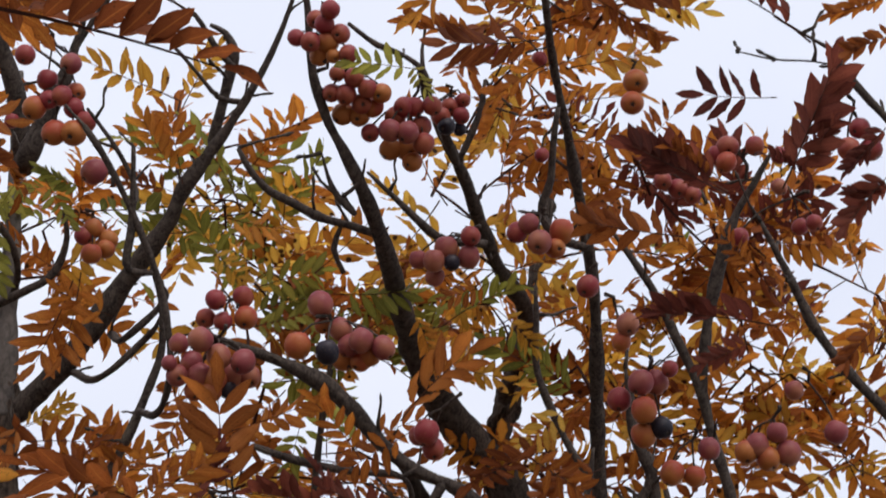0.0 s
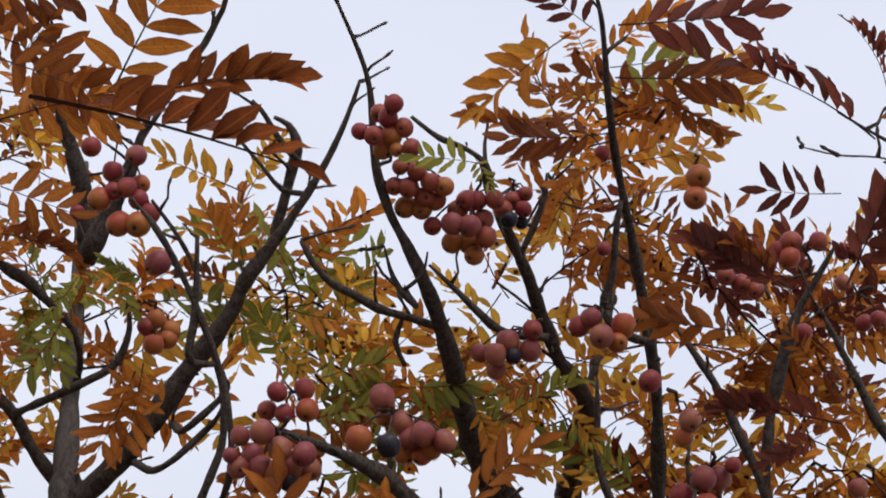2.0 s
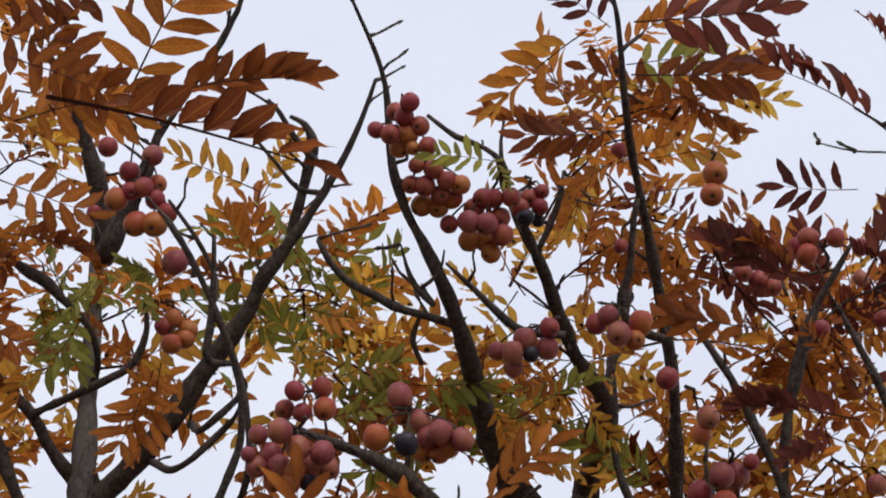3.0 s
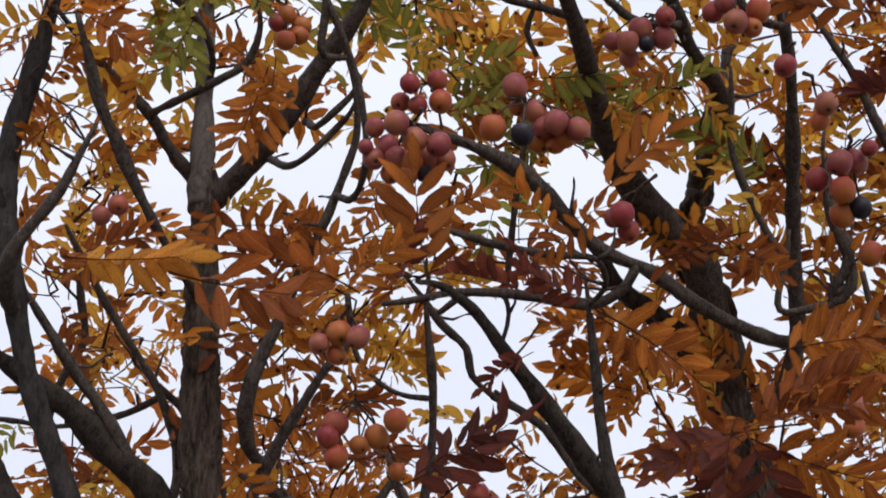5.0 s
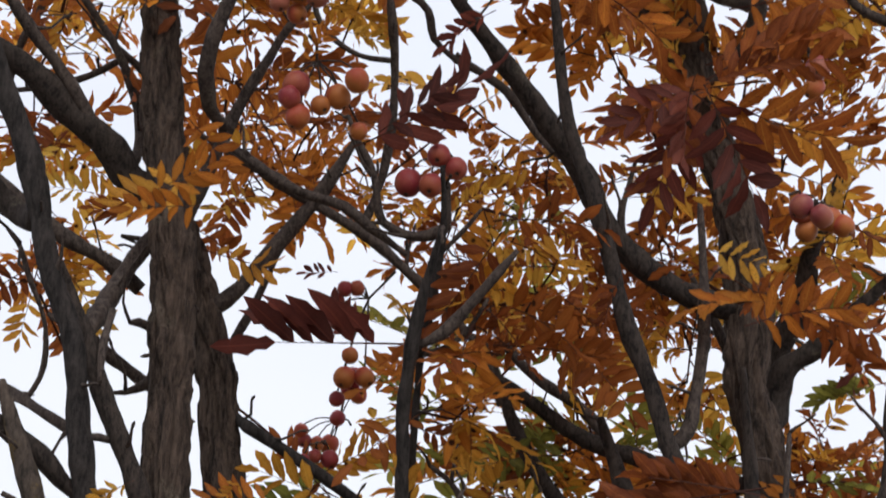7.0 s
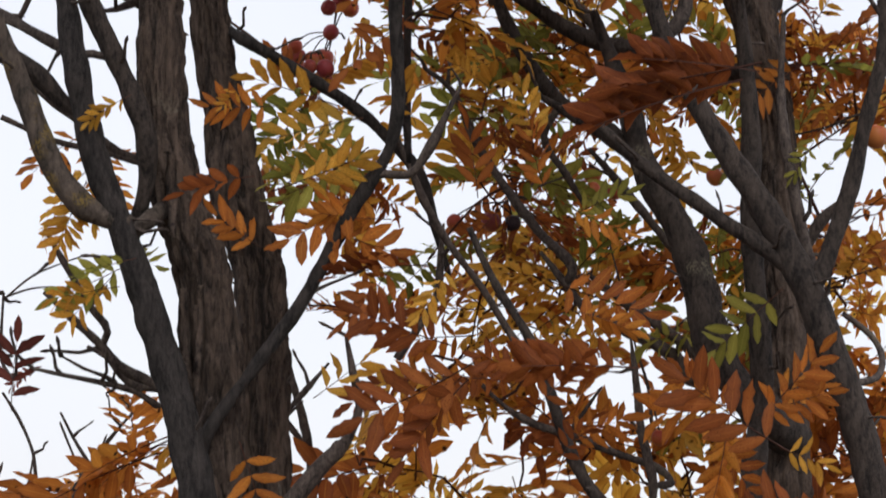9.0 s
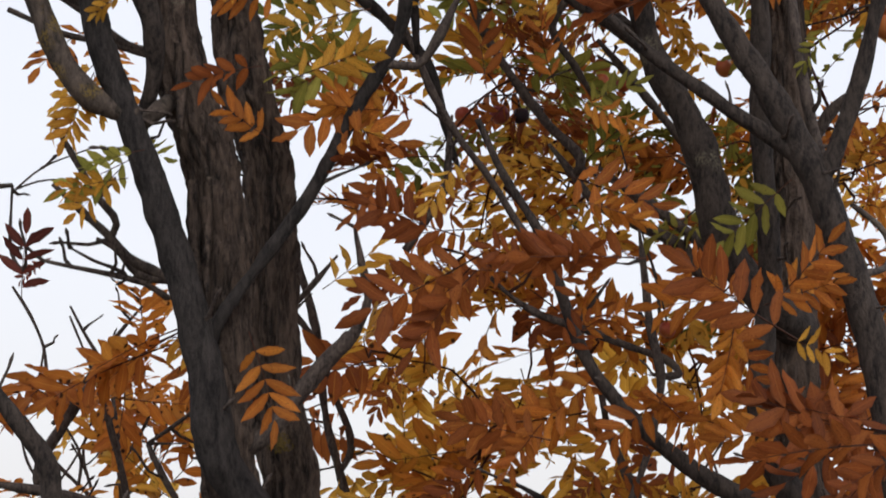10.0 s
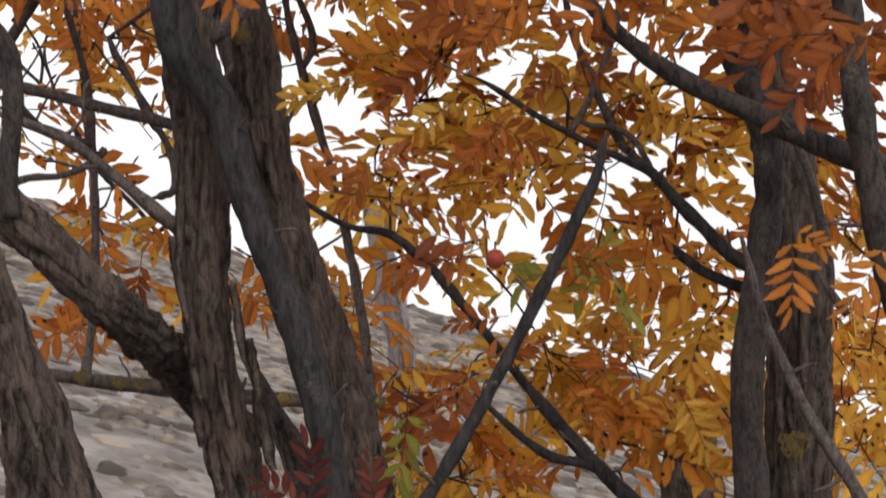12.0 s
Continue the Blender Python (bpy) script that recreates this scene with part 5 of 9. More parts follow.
twig(right_tree, (0.469, 2.184, 2.164, 0.0065), (0.438, 2.196, 2.142, 0.0065), (0.418, 2.208, 2.106, 0.0065), (0.391, 2.225, 2.057, 0.0029))
twig(right_tree, (0.150, 2.248, 2.087, 0.0052), (0.157, 2.244, 2.095, 0.0065), (0.120, 2.235, 2.146, 0.0065), (0.083, 2.225, 2.197, 0.0059), (0.051, 2.212, 2.248, 0.0052), (0.020, 2.194, 2.311, 0.0039), (-0.005, 2.189, 2.330, 0.0026))
twig(right_tree, (0.289, 2.249, 2.001, 0.0082), (0.313, 2.241, 2.027, 0.0080), (0.317, 2.232, 2.075, 0.0078), (0.274, 2.228, 2.121, 0.0065), (0.237, 2.221, 2.167, 0.0059), (0.206, 2.215, 2.206, 0.0046), (0.180, 2.210, 2.237, 0.0021))
twig(right_tree, (0.296, 2.254, 1.968, 0.0089), (0.301, 2.250, 1.989, 0.0085), (0.264, 2.247, 2.027, 0.0078), (0.221, 2.246, 2.061, 0.0065), (0.175, 2.244, 2.097, 0.0029))
twig(right_tree, (0.100, 1.950, 1.948, 0.0044), (0.100, 2.009, 1.954, 0.0043), (0.077, 2.063, 1.999, 0.0042), (0.049, 2.055, 2.046, 0.0042), (0.015, 2.045, 2.093, 0.0042), (-0.011, 2.035, 2.140, 0.0042), (-0.025, 2.026, 2.175, 0.0042), (-0.039, 2.016, 2.209, 0.0019))
twig(right_tree, (-0.042, 2.068, 1.974, 0.0048), (-0.017, 2.063, 2.008, 0.0048), (0.001, 2.057, 2.036, 0.0048), (0.007, 2.048, 2.082, 0.0036), (0.011, 2.041, 2.113, 0.0016))
twig(right_tree, (0.150, 2.197, 2.288, 0.0048), (0.129, 2.208, 2.252, 0.0046), (0.154, 2.218, 2.208, 0.0046), (0.174, 2.226, 2.173, 0.0021))
twig(right_tree, (0.301, 2.250, 1.989, 0.0085), (0.296, 2.254, 1.968, 0.0091), (0.271, 2.252, 2.000, 0.0085), (0.226, 2.252, 2.027, 0.0078), (0.175, 2.252, 2.054, 0.0065), (0.150, 2.248, 2.087, 0.0052), (0.122, 2.243, 2.124, 0.0023))
twig(right_tree, (0.169, 2.195, 1.667, 0.0040), (0.192, 2.190, 1.707, 0.0042), (0.224, 2.181, 1.796, 0.0044), (0.232, 2.176, 1.845, 0.0056), (0.223, 2.171, 1.894, 0.0050), (0.216, 2.160, 1.974, 0.0037), (0.213, 2.156, 2.007, 0.0017))
twig(right_tree, (0.232, 2.176, 1.845, 0.0048), (0.257, 2.223, 1.853, 0.0047), (0.249, 2.272, 1.874, 0.0046), (0.198, 2.274, 1.895, 0.0046), (0.147, 2.276, 1.916, 0.0052), (0.108, 2.276, 1.930, 0.0046), (0.070, 2.274, 1.956, 0.0033), (0.051, 2.271, 1.975, 0.0026))
twig(right_tree, (0.280, 2.378, 1.633, 0.0054), (0.250, 2.379, 1.659, 0.0061), (0.232, 2.380, 1.693, 0.0061), (0.218, 2.381, 1.728, 0.0061), (0.203, 2.382, 1.765, 0.0054), (0.188, 2.383, 1.809, 0.0047), (0.182, 2.384, 1.850, 0.0034), (0.171, 2.385, 1.897, 0.0017))
limb(right_tree, (0.505, 1.885, 1.604, 0.0121), (0.404, 1.909, 1.639, 0.0119), (0.320, 1.925, 1.682, 0.0099), (0.241, 1.935, 1.725, 0.0083), (0.172, 1.943, 1.789, 0.0072), (0.146, 1.946, 1.823, 0.0067), (0.090, 1.950, 1.977, 0.0051), (0.057, 1.952, 2.035, 0.0040), (0.036, 1.954, 2.087, 0.0034))
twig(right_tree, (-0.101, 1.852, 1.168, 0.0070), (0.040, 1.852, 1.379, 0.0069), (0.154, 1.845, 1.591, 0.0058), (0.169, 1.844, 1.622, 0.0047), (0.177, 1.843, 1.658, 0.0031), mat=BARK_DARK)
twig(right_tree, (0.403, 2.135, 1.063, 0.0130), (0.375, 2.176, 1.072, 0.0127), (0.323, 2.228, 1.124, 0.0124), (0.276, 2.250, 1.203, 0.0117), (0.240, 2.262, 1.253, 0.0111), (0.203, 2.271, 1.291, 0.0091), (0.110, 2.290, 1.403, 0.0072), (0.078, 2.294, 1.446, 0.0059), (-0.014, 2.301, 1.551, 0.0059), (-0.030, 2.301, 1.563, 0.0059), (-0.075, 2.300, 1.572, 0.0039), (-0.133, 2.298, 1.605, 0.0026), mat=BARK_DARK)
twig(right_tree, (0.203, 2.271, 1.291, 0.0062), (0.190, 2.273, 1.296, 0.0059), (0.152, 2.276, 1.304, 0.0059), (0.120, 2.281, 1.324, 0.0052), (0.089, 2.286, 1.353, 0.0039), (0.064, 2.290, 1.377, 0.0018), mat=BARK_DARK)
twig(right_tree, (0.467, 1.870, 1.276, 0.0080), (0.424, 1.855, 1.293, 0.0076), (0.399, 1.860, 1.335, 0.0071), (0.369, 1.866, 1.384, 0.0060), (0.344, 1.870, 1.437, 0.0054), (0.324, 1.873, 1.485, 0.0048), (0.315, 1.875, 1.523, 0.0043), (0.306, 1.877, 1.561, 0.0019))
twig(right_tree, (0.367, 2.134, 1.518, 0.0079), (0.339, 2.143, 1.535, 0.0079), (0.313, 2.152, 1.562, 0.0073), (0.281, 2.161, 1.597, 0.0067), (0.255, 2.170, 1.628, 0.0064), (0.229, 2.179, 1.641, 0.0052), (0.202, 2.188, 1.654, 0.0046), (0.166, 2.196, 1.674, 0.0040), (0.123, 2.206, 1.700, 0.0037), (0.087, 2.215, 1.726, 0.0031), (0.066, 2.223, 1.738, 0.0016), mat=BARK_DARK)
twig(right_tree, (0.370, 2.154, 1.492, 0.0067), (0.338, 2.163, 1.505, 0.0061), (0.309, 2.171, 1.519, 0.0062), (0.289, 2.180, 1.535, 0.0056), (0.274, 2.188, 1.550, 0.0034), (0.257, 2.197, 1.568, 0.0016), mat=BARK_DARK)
twig(right_tree, (0.276, 2.348, 1.635, 0.0040), (0.258, 2.357, 1.669, 0.0040), (0.236, 2.365, 1.683, 0.0040), (0.209, 2.373, 1.686, 0.0034), (0.183, 2.381, 1.698, 0.0017))
twig(right_tree, (0.406, 1.956, 1.501, 0.0040), (0.406, 1.957, 1.523, 0.0051), (0.397, 1.961, 1.579, 0.0051), (0.382, 1.964, 1.635, 0.0045), (0.371, 1.966, 1.657, 0.0028))
twig(right_tree, (0.421, 1.952, 1.479, 0.0045), (0.406, 1.956, 1.501, 0.0040), (0.391, 1.961, 1.529, 0.0028))
limb(right_tree, (0.305, 2.153, 2.834, 0.0245), (0.297, 2.170, 2.844, 0.0233), (0.275, 2.149, 2.887, 0.0212), (0.243, 2.135, 2.918, 0.0163), (0.201, 2.122, 2.950, 0.0127), (0.165, 2.110, 2.974, 0.0106), (0.136, 2.086, 3.015, 0.0085), (0.114, 2.076, 3.034, 0.0064), (0.072, 2.056, 3.068, 0.0029))
twig(right_tree, (0.056, 1.598, 3.015, 0.0030), (0.038, 1.587, 3.028, 0.0036), (0.030, 1.579, 3.039, 0.0027), (0.019, 1.558, 3.064, 0.0012))
twig(right_tree, (0.041, 1.587, 3.028, 0.0024), (0.061, 1.575, 3.042, 0.0024), (0.065, 1.560, 3.060, 0.0012))
twig(right_tree, (0.038, 1.587, 3.028, 0.0032), (0.056, 1.598, 3.015, 0.0030), (0.041, 1.587, 3.028, 0.0024), (0.019, 1.577, 3.041, 0.0018), (0.010, 1.567, 3.052, 0.0012))
twig(right_tree, (0.082, 1.658, 3.049, 0.0058), (0.086, 1.648, 3.029, 0.0055), (0.052, 1.644, 3.037, 0.0049), (0.015, 1.639, 3.045, 0.0049), (-0.009, 1.631, 3.054, 0.0046), (-0.034, 1.624, 3.063, 0.0040), (-0.056, 1.609, 3.079, 0.0036), (-0.070, 1.594, 3.097, 0.0027))
twig(right_tree, (0.048, 1.676, 2.996, 0.0030), (0.036, 1.660, 3.017, 0.0036), (0.043, 1.645, 3.037, 0.0024))
twig(right_tree, (0.273, 2.136, 3.156, 0.0148), (0.284, 2.075, 3.155, 0.0131), (0.288, 2.011, 3.158, 0.0121), (0.278, 1.948, 3.161, 0.0112), (0.242, 1.885, 3.168, 0.0103), (0.213, 1.816, 3.182, 0.0084), (0.187, 1.746, 3.196, 0.0073), (0.157, 1.680, 3.206, 0.0061), (0.133, 1.618, 3.210, 0.0044), (0.121, 1.563, 3.203, 0.0022))
twig(right_tree, (0.168, 1.633, 3.120, 0.0037), (0.183, 1.609, 3.145, 0.0037), (0.193, 1.586, 3.170, 0.0034), (0.195, 1.569, 3.189, 0.0019))
twig(right_tree, (0.205, 1.686, 3.051, 0.0053), (0.150, 1.686, 3.059, 0.0050), (0.121, 1.672, 3.078, 0.0050), (0.095, 1.658, 3.097, 0.0037), (0.070, 1.645, 3.114, 0.0017))
twig(right_tree, (0.168, 1.633, 3.120, 0.0045), (0.151, 1.576, 3.111, 0.0043), (0.133, 1.554, 3.138, 0.0040), (0.124, 1.531, 3.163, 0.0036), (0.105, 1.523, 3.174, 0.0033), (0.074, 1.516, 3.183, 0.0030), (0.042, 1.501, 3.199, 0.0018))
twig(right_tree, (0.009, 1.502, 3.127, 0.0025), (0.022, 1.498, 3.130, 0.0024), (0.017, 1.482, 3.147, 0.0024), (0.014, 1.451, 3.180, 0.0012))
twig(right_tree, (0.307, 1.630, 3.007, 0.0051), (0.280, 1.632, 3.017, 0.0050), (0.257, 1.621, 3.043, 0.0049), (0.265, 1.596, 3.071, 0.0043), (0.267, 1.564, 3.108, 0.0036), (0.270, 1.544, 3.130, 0.0027))
twig(right_tree, (0.324, 1.819, 2.837, 0.0037), (0.308, 1.810, 2.858, 0.0040), (0.281, 1.785, 2.901, 0.0044), (0.264, 1.763, 2.937, 0.0044), (0.261, 1.727, 2.988, 0.0037), (0.259, 1.708, 3.015, 0.0017))
twig(right_tree, (0.393, 1.825, 2.808, 0.0068), (0.373, 1.831, 2.804, 0.0075), (0.387, 1.815, 2.823, 0.0068), (0.390, 1.800, 2.849, 0.0056), (0.371, 1.789, 2.870, 0.0050), (0.364, 1.766, 2.906, 0.0037), (0.359, 1.748, 2.934, 0.0017))
twig(right_tree, (0.673, 1.739, 2.811, 0.0062), (0.625, 1.839, 2.774, 0.0060), (0.493, 1.935, 2.782, 0.0059), (0.458, 1.932, 2.801, 0.0059), (0.433, 1.914, 2.841, 0.0046), (0.423, 1.897, 2.874, 0.0033))
twig(right_tree, (0.359, 2.037, 2.857, 0.0089), (0.319, 1.994, 2.842, 0.0087), (0.232, 1.939, 2.857, 0.0085), (0.187, 1.927, 2.885, 0.0085), (0.141, 1.920, 2.902, 0.0078), (0.029, 1.870, 2.986, 0.0098), (-0.099, 1.840, 3.026, 0.0029))
twig(right_tree, (0.024, 2.037, 2.910, 0.0034), (0.027, 2.010, 2.951, 0.0037), (0.037, 1.954, 3.039, 0.0041), (0.040, 1.943, 3.056, 0.0041), (0.045, 1.924, 3.087, 0.0018))
twig(right_tree, (0.375, 1.837, 2.794, 0.0046), (0.319, 1.848, 2.791, 0.0044), (0.324, 1.819, 2.837, 0.0037), (0.327, 1.801, 2.865, 0.0017))
twig(right_tree, (0.116, 1.922, 2.833, 0.0033), (0.133, 1.881, 2.838, 0.0032), (0.120, 1.839, 2.844, 0.0031), (0.067, 1.839, 2.849, 0.0044), (0.017, 1.836, 2.856, 0.0050), (-0.020, 1.831, 2.864, 0.0044), (-0.045, 1.827, 2.871, 0.0031))
twig(right_tree, (0.493, 1.935, 2.782, 0.0059), (0.499, 1.919, 2.808, 0.0062), (0.494, 1.887, 2.861, 0.0065), (0.474, 1.857, 2.917, 0.0065), (0.461, 1.831, 2.959, 0.0059), (0.434, 1.802, 3.009, 0.0052), (0.401, 1.770, 3.064, 0.0046), (0.374, 1.750, 3.096, 0.0039), (0.353, 1.736, 3.120, 0.0018))
twig(right_tree, (0.673, 1.739, 2.811, 0.0081), (0.632, 1.717, 2.867, 0.0075), (0.593, 1.703, 2.907, 0.0068), (0.557, 1.683, 2.952, 0.0056), (0.532, 1.659, 2.994, 0.0050), (0.513, 1.641, 3.025, 0.0037), (0.497, 1.626, 3.050, 0.0017))
twig(right_tree, (0.627, 1.435, 2.897, 0.0051), (0.594, 1.402, 2.953, 0.0045), (0.565, 1.383, 2.987, 0.0040), (0.544, 1.373, 3.007, 0.0040), (0.522, 1.360, 3.030, 0.0045), (0.510, 1.350, 3.044, 0.0028))
twig(right_tree, (0.510, 1.350, 3.044, 0.0023), (0.483, 1.345, 3.059, 0.0014), (0.455, 1.339, 3.075, 0.0011))
twig(right_tree, (0.522, 1.360, 3.030, 0.0014), (0.495, 1.361, 3.037, 0.0011), (0.458, 1.368, 3.044, 0.0011), (0.423, 1.369, 3.054, 0.0008))
twig(right_tree, (0.461, 1.831, 2.959, 0.0059), (0.463, 1.800, 3.005, 0.0069), (0.481, 1.728, 3.092, 0.0078), (0.492, 1.702, 3.120, 0.0052), (0.515, 1.669, 3.152, 0.0039), (0.530, 1.646, 3.174, 0.0018))
limb(right_tree, (0.358, 2.134, 2.507, 0.0150), (0.288, 2.120, 2.521, 0.0147), (0.188, 2.082, 2.592, 0.0143), (0.164, 2.062, 2.639, 0.0130), (0.138, 2.047, 2.673, 0.0137), (0.031, 1.987, 2.797, 0.0091), (-0.029, 1.952, 2.857, 0.0065), (-0.056, 1.944, 2.870, 0.0046), (-0.082, 1.941, 2.872, 0.0026))
twig(right_tree, (0.172, 1.924, 2.891, 0.0068), (0.161, 1.937, 2.872, 0.0067), (0.127, 1.951, 2.854, 0.0065), (0.088, 1.951, 2.856, 0.0072), (0.042, 1.950, 2.862, 0.0065), (0.003, 1.949, 2.864, 0.0052), (-0.042, 1.949, 2.862, 0.0039), (-0.088, 1.954, 2.853, 0.0052), (-0.120, 1.954, 2.848, 0.0033))
twig(right_tree, (-0.060, 2.049, 2.890, 0.0036), (-0.021, 2.035, 2.913, 0.0035), (0.024, 2.037, 2.910, 0.0034), (0.028, 2.047, 2.893, 0.0027), (0.019, 2.068, 2.858, 0.0027))
twig(right_tree, (-0.092, 2.095, 2.578, 0.0055), (-0.073, 2.075, 2.623, 0.0053), (-0.057, 2.027, 2.721, 0.0052), (-0.059, 2.000, 2.773, 0.0052), (-0.063, 1.982, 2.806, 0.0046), (-0.066, 1.970, 2.828, 0.0039), (-0.070, 1.953, 2.858, 0.0018))
twig(right_tree, (-0.058, 2.010, 2.756, 0.0035), (-0.097, 2.007, 2.760, 0.0034), (-0.144, 1.986, 2.791, 0.0033), (-0.155, 1.963, 2.830, 0.0039), (-0.160, 1.946, 2.857, 0.0033))
twig(right_tree, (0.048, 2.104, 2.791, 0.0043), (0.007, 2.095, 2.811, 0.0041), (-0.014, 2.084, 2.828, 0.0048), (-0.022, 2.069, 2.857, 0.0048), (-0.050, 2.056, 2.879, 0.0054), (-0.071, 2.042, 2.902, 0.0048), (-0.098, 2.024, 2.930, 0.0022))
twig(left_tree, (-0.246, 1.997, 2.642, 0.0053), (-0.236, 1.978, 2.627, 0.0051), (-0.207, 1.965, 2.602, 0.0050), (-0.182, 1.974, 2.586, 0.0050), (-0.144, 1.984, 2.572, 0.0062), (-0.107, 1.991, 2.563, 0.0075), (-0.082, 1.999, 2.547, 0.0062), (-0.037, 2.014, 2.517, 0.0028))
twig(right_tree, (-0.063, 1.999, 2.548, 0.0050), (-0.029, 2.006, 2.536, 0.0056), (0.005, 2.002, 2.545, 0.0062), (0.005, 1.989, 2.572, 0.0056), (0.007, 1.982, 2.589, 0.0031))
twig(right_tree, (0.005, 2.002, 2.545, 0.0053), (-0.026, 2.006, 2.536, 0.0051), (-0.063, 1.999, 2.548, 0.0050), (-0.074, 1.979, 2.592, 0.0050), (-0.097, 1.957, 2.636, 0.0044), (-0.104, 1.949, 2.652, 0.0025))
twig(right_tree, (0.373, 1.831, 2.804, 0.0053), (0.375, 1.837, 2.794, 0.0050), (0.393, 1.825, 2.808, 0.0068), (0.389, 1.806, 2.839, 0.0068), (0.373, 1.789, 2.871, 0.0056), (0.369, 1.773, 2.896, 0.0037), (0.365, 1.755, 2.924, 0.0017))
twig(right_tree, (-0.025, 2.026, 2.175, 0.0042), (-0.025, 2.013, 2.223, 0.0045), (-0.021, 1.980, 2.325, 0.0048), (-0.017, 1.960, 2.380, 0.0045), (-0.007, 1.940, 2.435, 0.0045), (0.001, 1.919, 2.484, 0.0042), (0.003, 1.900, 2.528, 0.0036), (0.000, 1.883, 2.565, 0.0024), mat=BARK_DARK)
twig(right_tree, (0.003, 1.920, 2.482, 0.0027), (0.029, 1.909, 2.508, 0.0027), (0.043, 1.901, 2.524, 0.0018))
twig(right_tree, (-0.017, 1.960, 2.380, 0.0030), (0.015, 1.957, 2.392, 0.0030), (0.038, 1.947, 2.415, 0.0027), (0.052, 1.938, 2.437, 0.0018))
twig(right_tree, (0.213, 2.091, 2.565, 0.0039), (0.206, 2.077, 2.600, 0.0046), (0.214, 2.062, 2.630, 0.0039), (0.222, 2.047, 2.660, 0.0018))
twig(right_tree, (0.076, 2.166, 2.397, 0.0065), (0.056, 2.149, 2.445, 0.0059), (0.015, 2.131, 2.493, 0.0059), (-0.038, 2.113, 2.539, 0.0065), (-0.092, 2.095, 2.578, 0.0072), (-0.144, 2.080, 2.604, 0.0078), (-0.197, 2.064, 2.631, 0.0078), (-0.230, 2.052, 2.646, 0.0059), (-0.276, 2.036, 2.667, 0.0027))
twig(right_tree, (0.395, 2.232, 2.417, 0.0085), (0.372, 2.230, 2.430, 0.0081), (0.344, 2.212, 2.492, 0.0081), (0.324, 2.201, 2.530, 0.0061), (0.299, 2.188, 2.577, 0.0027))
twig(right_tree, (0.196, 2.173, 2.351, 0.0079), (0.199, 2.216, 2.380, 0.0077), (0.167, 2.254, 2.431, 0.0075), (0.126, 2.249, 2.456, 0.0068), (0.085, 2.237, 2.493, 0.0061), (0.063, 2.223, 2.530, 0.0041), (0.045, 2.212, 2.560, 0.0018))
limb(right_tree, (0.395, 2.232, 2.417, 0.0164), (0.388, 2.282, 2.434, 0.0160), (0.397, 2.316, 2.480, 0.0156), (0.420, 2.295, 2.525, 0.0177), (0.446, 2.271, 2.575, 0.0156), (0.458, 2.242, 2.638, 0.0106), (0.477, 2.217, 2.687, 0.0085), (0.502, 2.184, 2.750, 0.0038))
twig(right_tree, (0.147, 2.052, 2.662, 0.0057), (0.138, 2.099, 2.685, 0.0055), (0.104, 2.130, 2.739, 0.0054), (0.075, 2.112, 2.774, 0.0054), (0.048, 2.104, 2.791, 0.0048), (0.013, 2.093, 2.814, 0.0022))

# loose bark and lichen
bark_strip(left_tree, (-0.227, 1.953, 1.620), (-0.232, 1.953, 1.537), 0.0056, (0.115, -0.993, -0.003))
bark_strip(left_tree, (-0.239, 1.952, 1.571), (-0.225, 1.954, 1.485), 0.0067, (0.121, -0.992, 0.022))
bark_strip(left_tree, (-0.224, 1.954, 1.449), (-0.214, 1.956, 1.411), 0.0056, (0.113, -0.990, 0.084))
bark_strip(left_tree, (-0.220, 1.955, 1.414), (-0.214, 1.956, 1.364), 0.0067, (0.110, -0.989, 0.100))
bark_strip(left_tree, (-0.205, 1.952, 1.376), (-0.196, 1.953, 1.314), 0.0078, (0.103, -0.987, 0.120))
bark_strip(left_tree, (-0.180, 1.953, 1.525), (-0.171, 1.954, 1.447), 0.0055, (0.091, -0.995, 0.045))
bark_strip(left_tree, (-0.166, 1.955, 1.469), (-0.157, 1.956, 1.413), 0.0067, (0.084, -0.994, 0.073))
bark_strip(left_tree, (-0.161, 1.961, 1.418), (-0.146, 1.962, 1.339), 0.0078, (0.081, -0.992, 0.099))
bark_strip(left_tree, (-0.196, 1.952, 1.447), (-0.184, 1.954, 1.380), 0.0067, (0.099, -0.992, 0.084))
bark_strip(left_tree, (-0.156, 2.197, 1.362), (-0.140, 2.198, 1.302), 0.0075, (0.070, -0.991, 0.114))
bark_strip(left_tree, (-0.106, 2.079, 1.459), (-0.090, 2.081, 1.387), 0.0071, (0.050, -0.996, 0.074))
bark_strip(left_tree, (-0.154, 2.076, 1.665), (-0.142, 2.077, 1.601), 0.0071, (0.073, -0.997, -0.025))
bark_strip(left_tree, (-0.250, 1.942, 2.022), (-0.243, 1.942, 1.914), 0.0068, (0.125, -0.970, -0.207))
bark_strip(left_tree, (-0.233, 1.944, 2.033), (-0.235, 1.943, 1.948), 0.0057, (0.116, -0.970, -0.213))
bark_strip(left_tree, (-0.201, 2.063, 2.015), (-0.205, 2.062, 1.913), 0.0054, (0.095, -0.976, -0.193))
bark_strip(left_tree, (-0.249, 1.942, 2.030), (-0.246, 1.941, 1.917), 0.0079, (0.124, -0.969, -0.212))
bark_strip(left_tree, (-0.238, 1.943, 2.013), (-0.236, 1.943, 1.917), 0.0056, (0.119, -0.972, -0.204))
bark_strip(left_tree, (-0.263, 1.942, 2.171), (-0.260, 1.941, 2.083), 0.0069, (0.129, -0.952, -0.278))
bark_strip(right_tree, (0.399, 2.063, 1.496), (0.400, 2.064, 1.396), 0.0071, (-0.190, -0.980, 0.056))
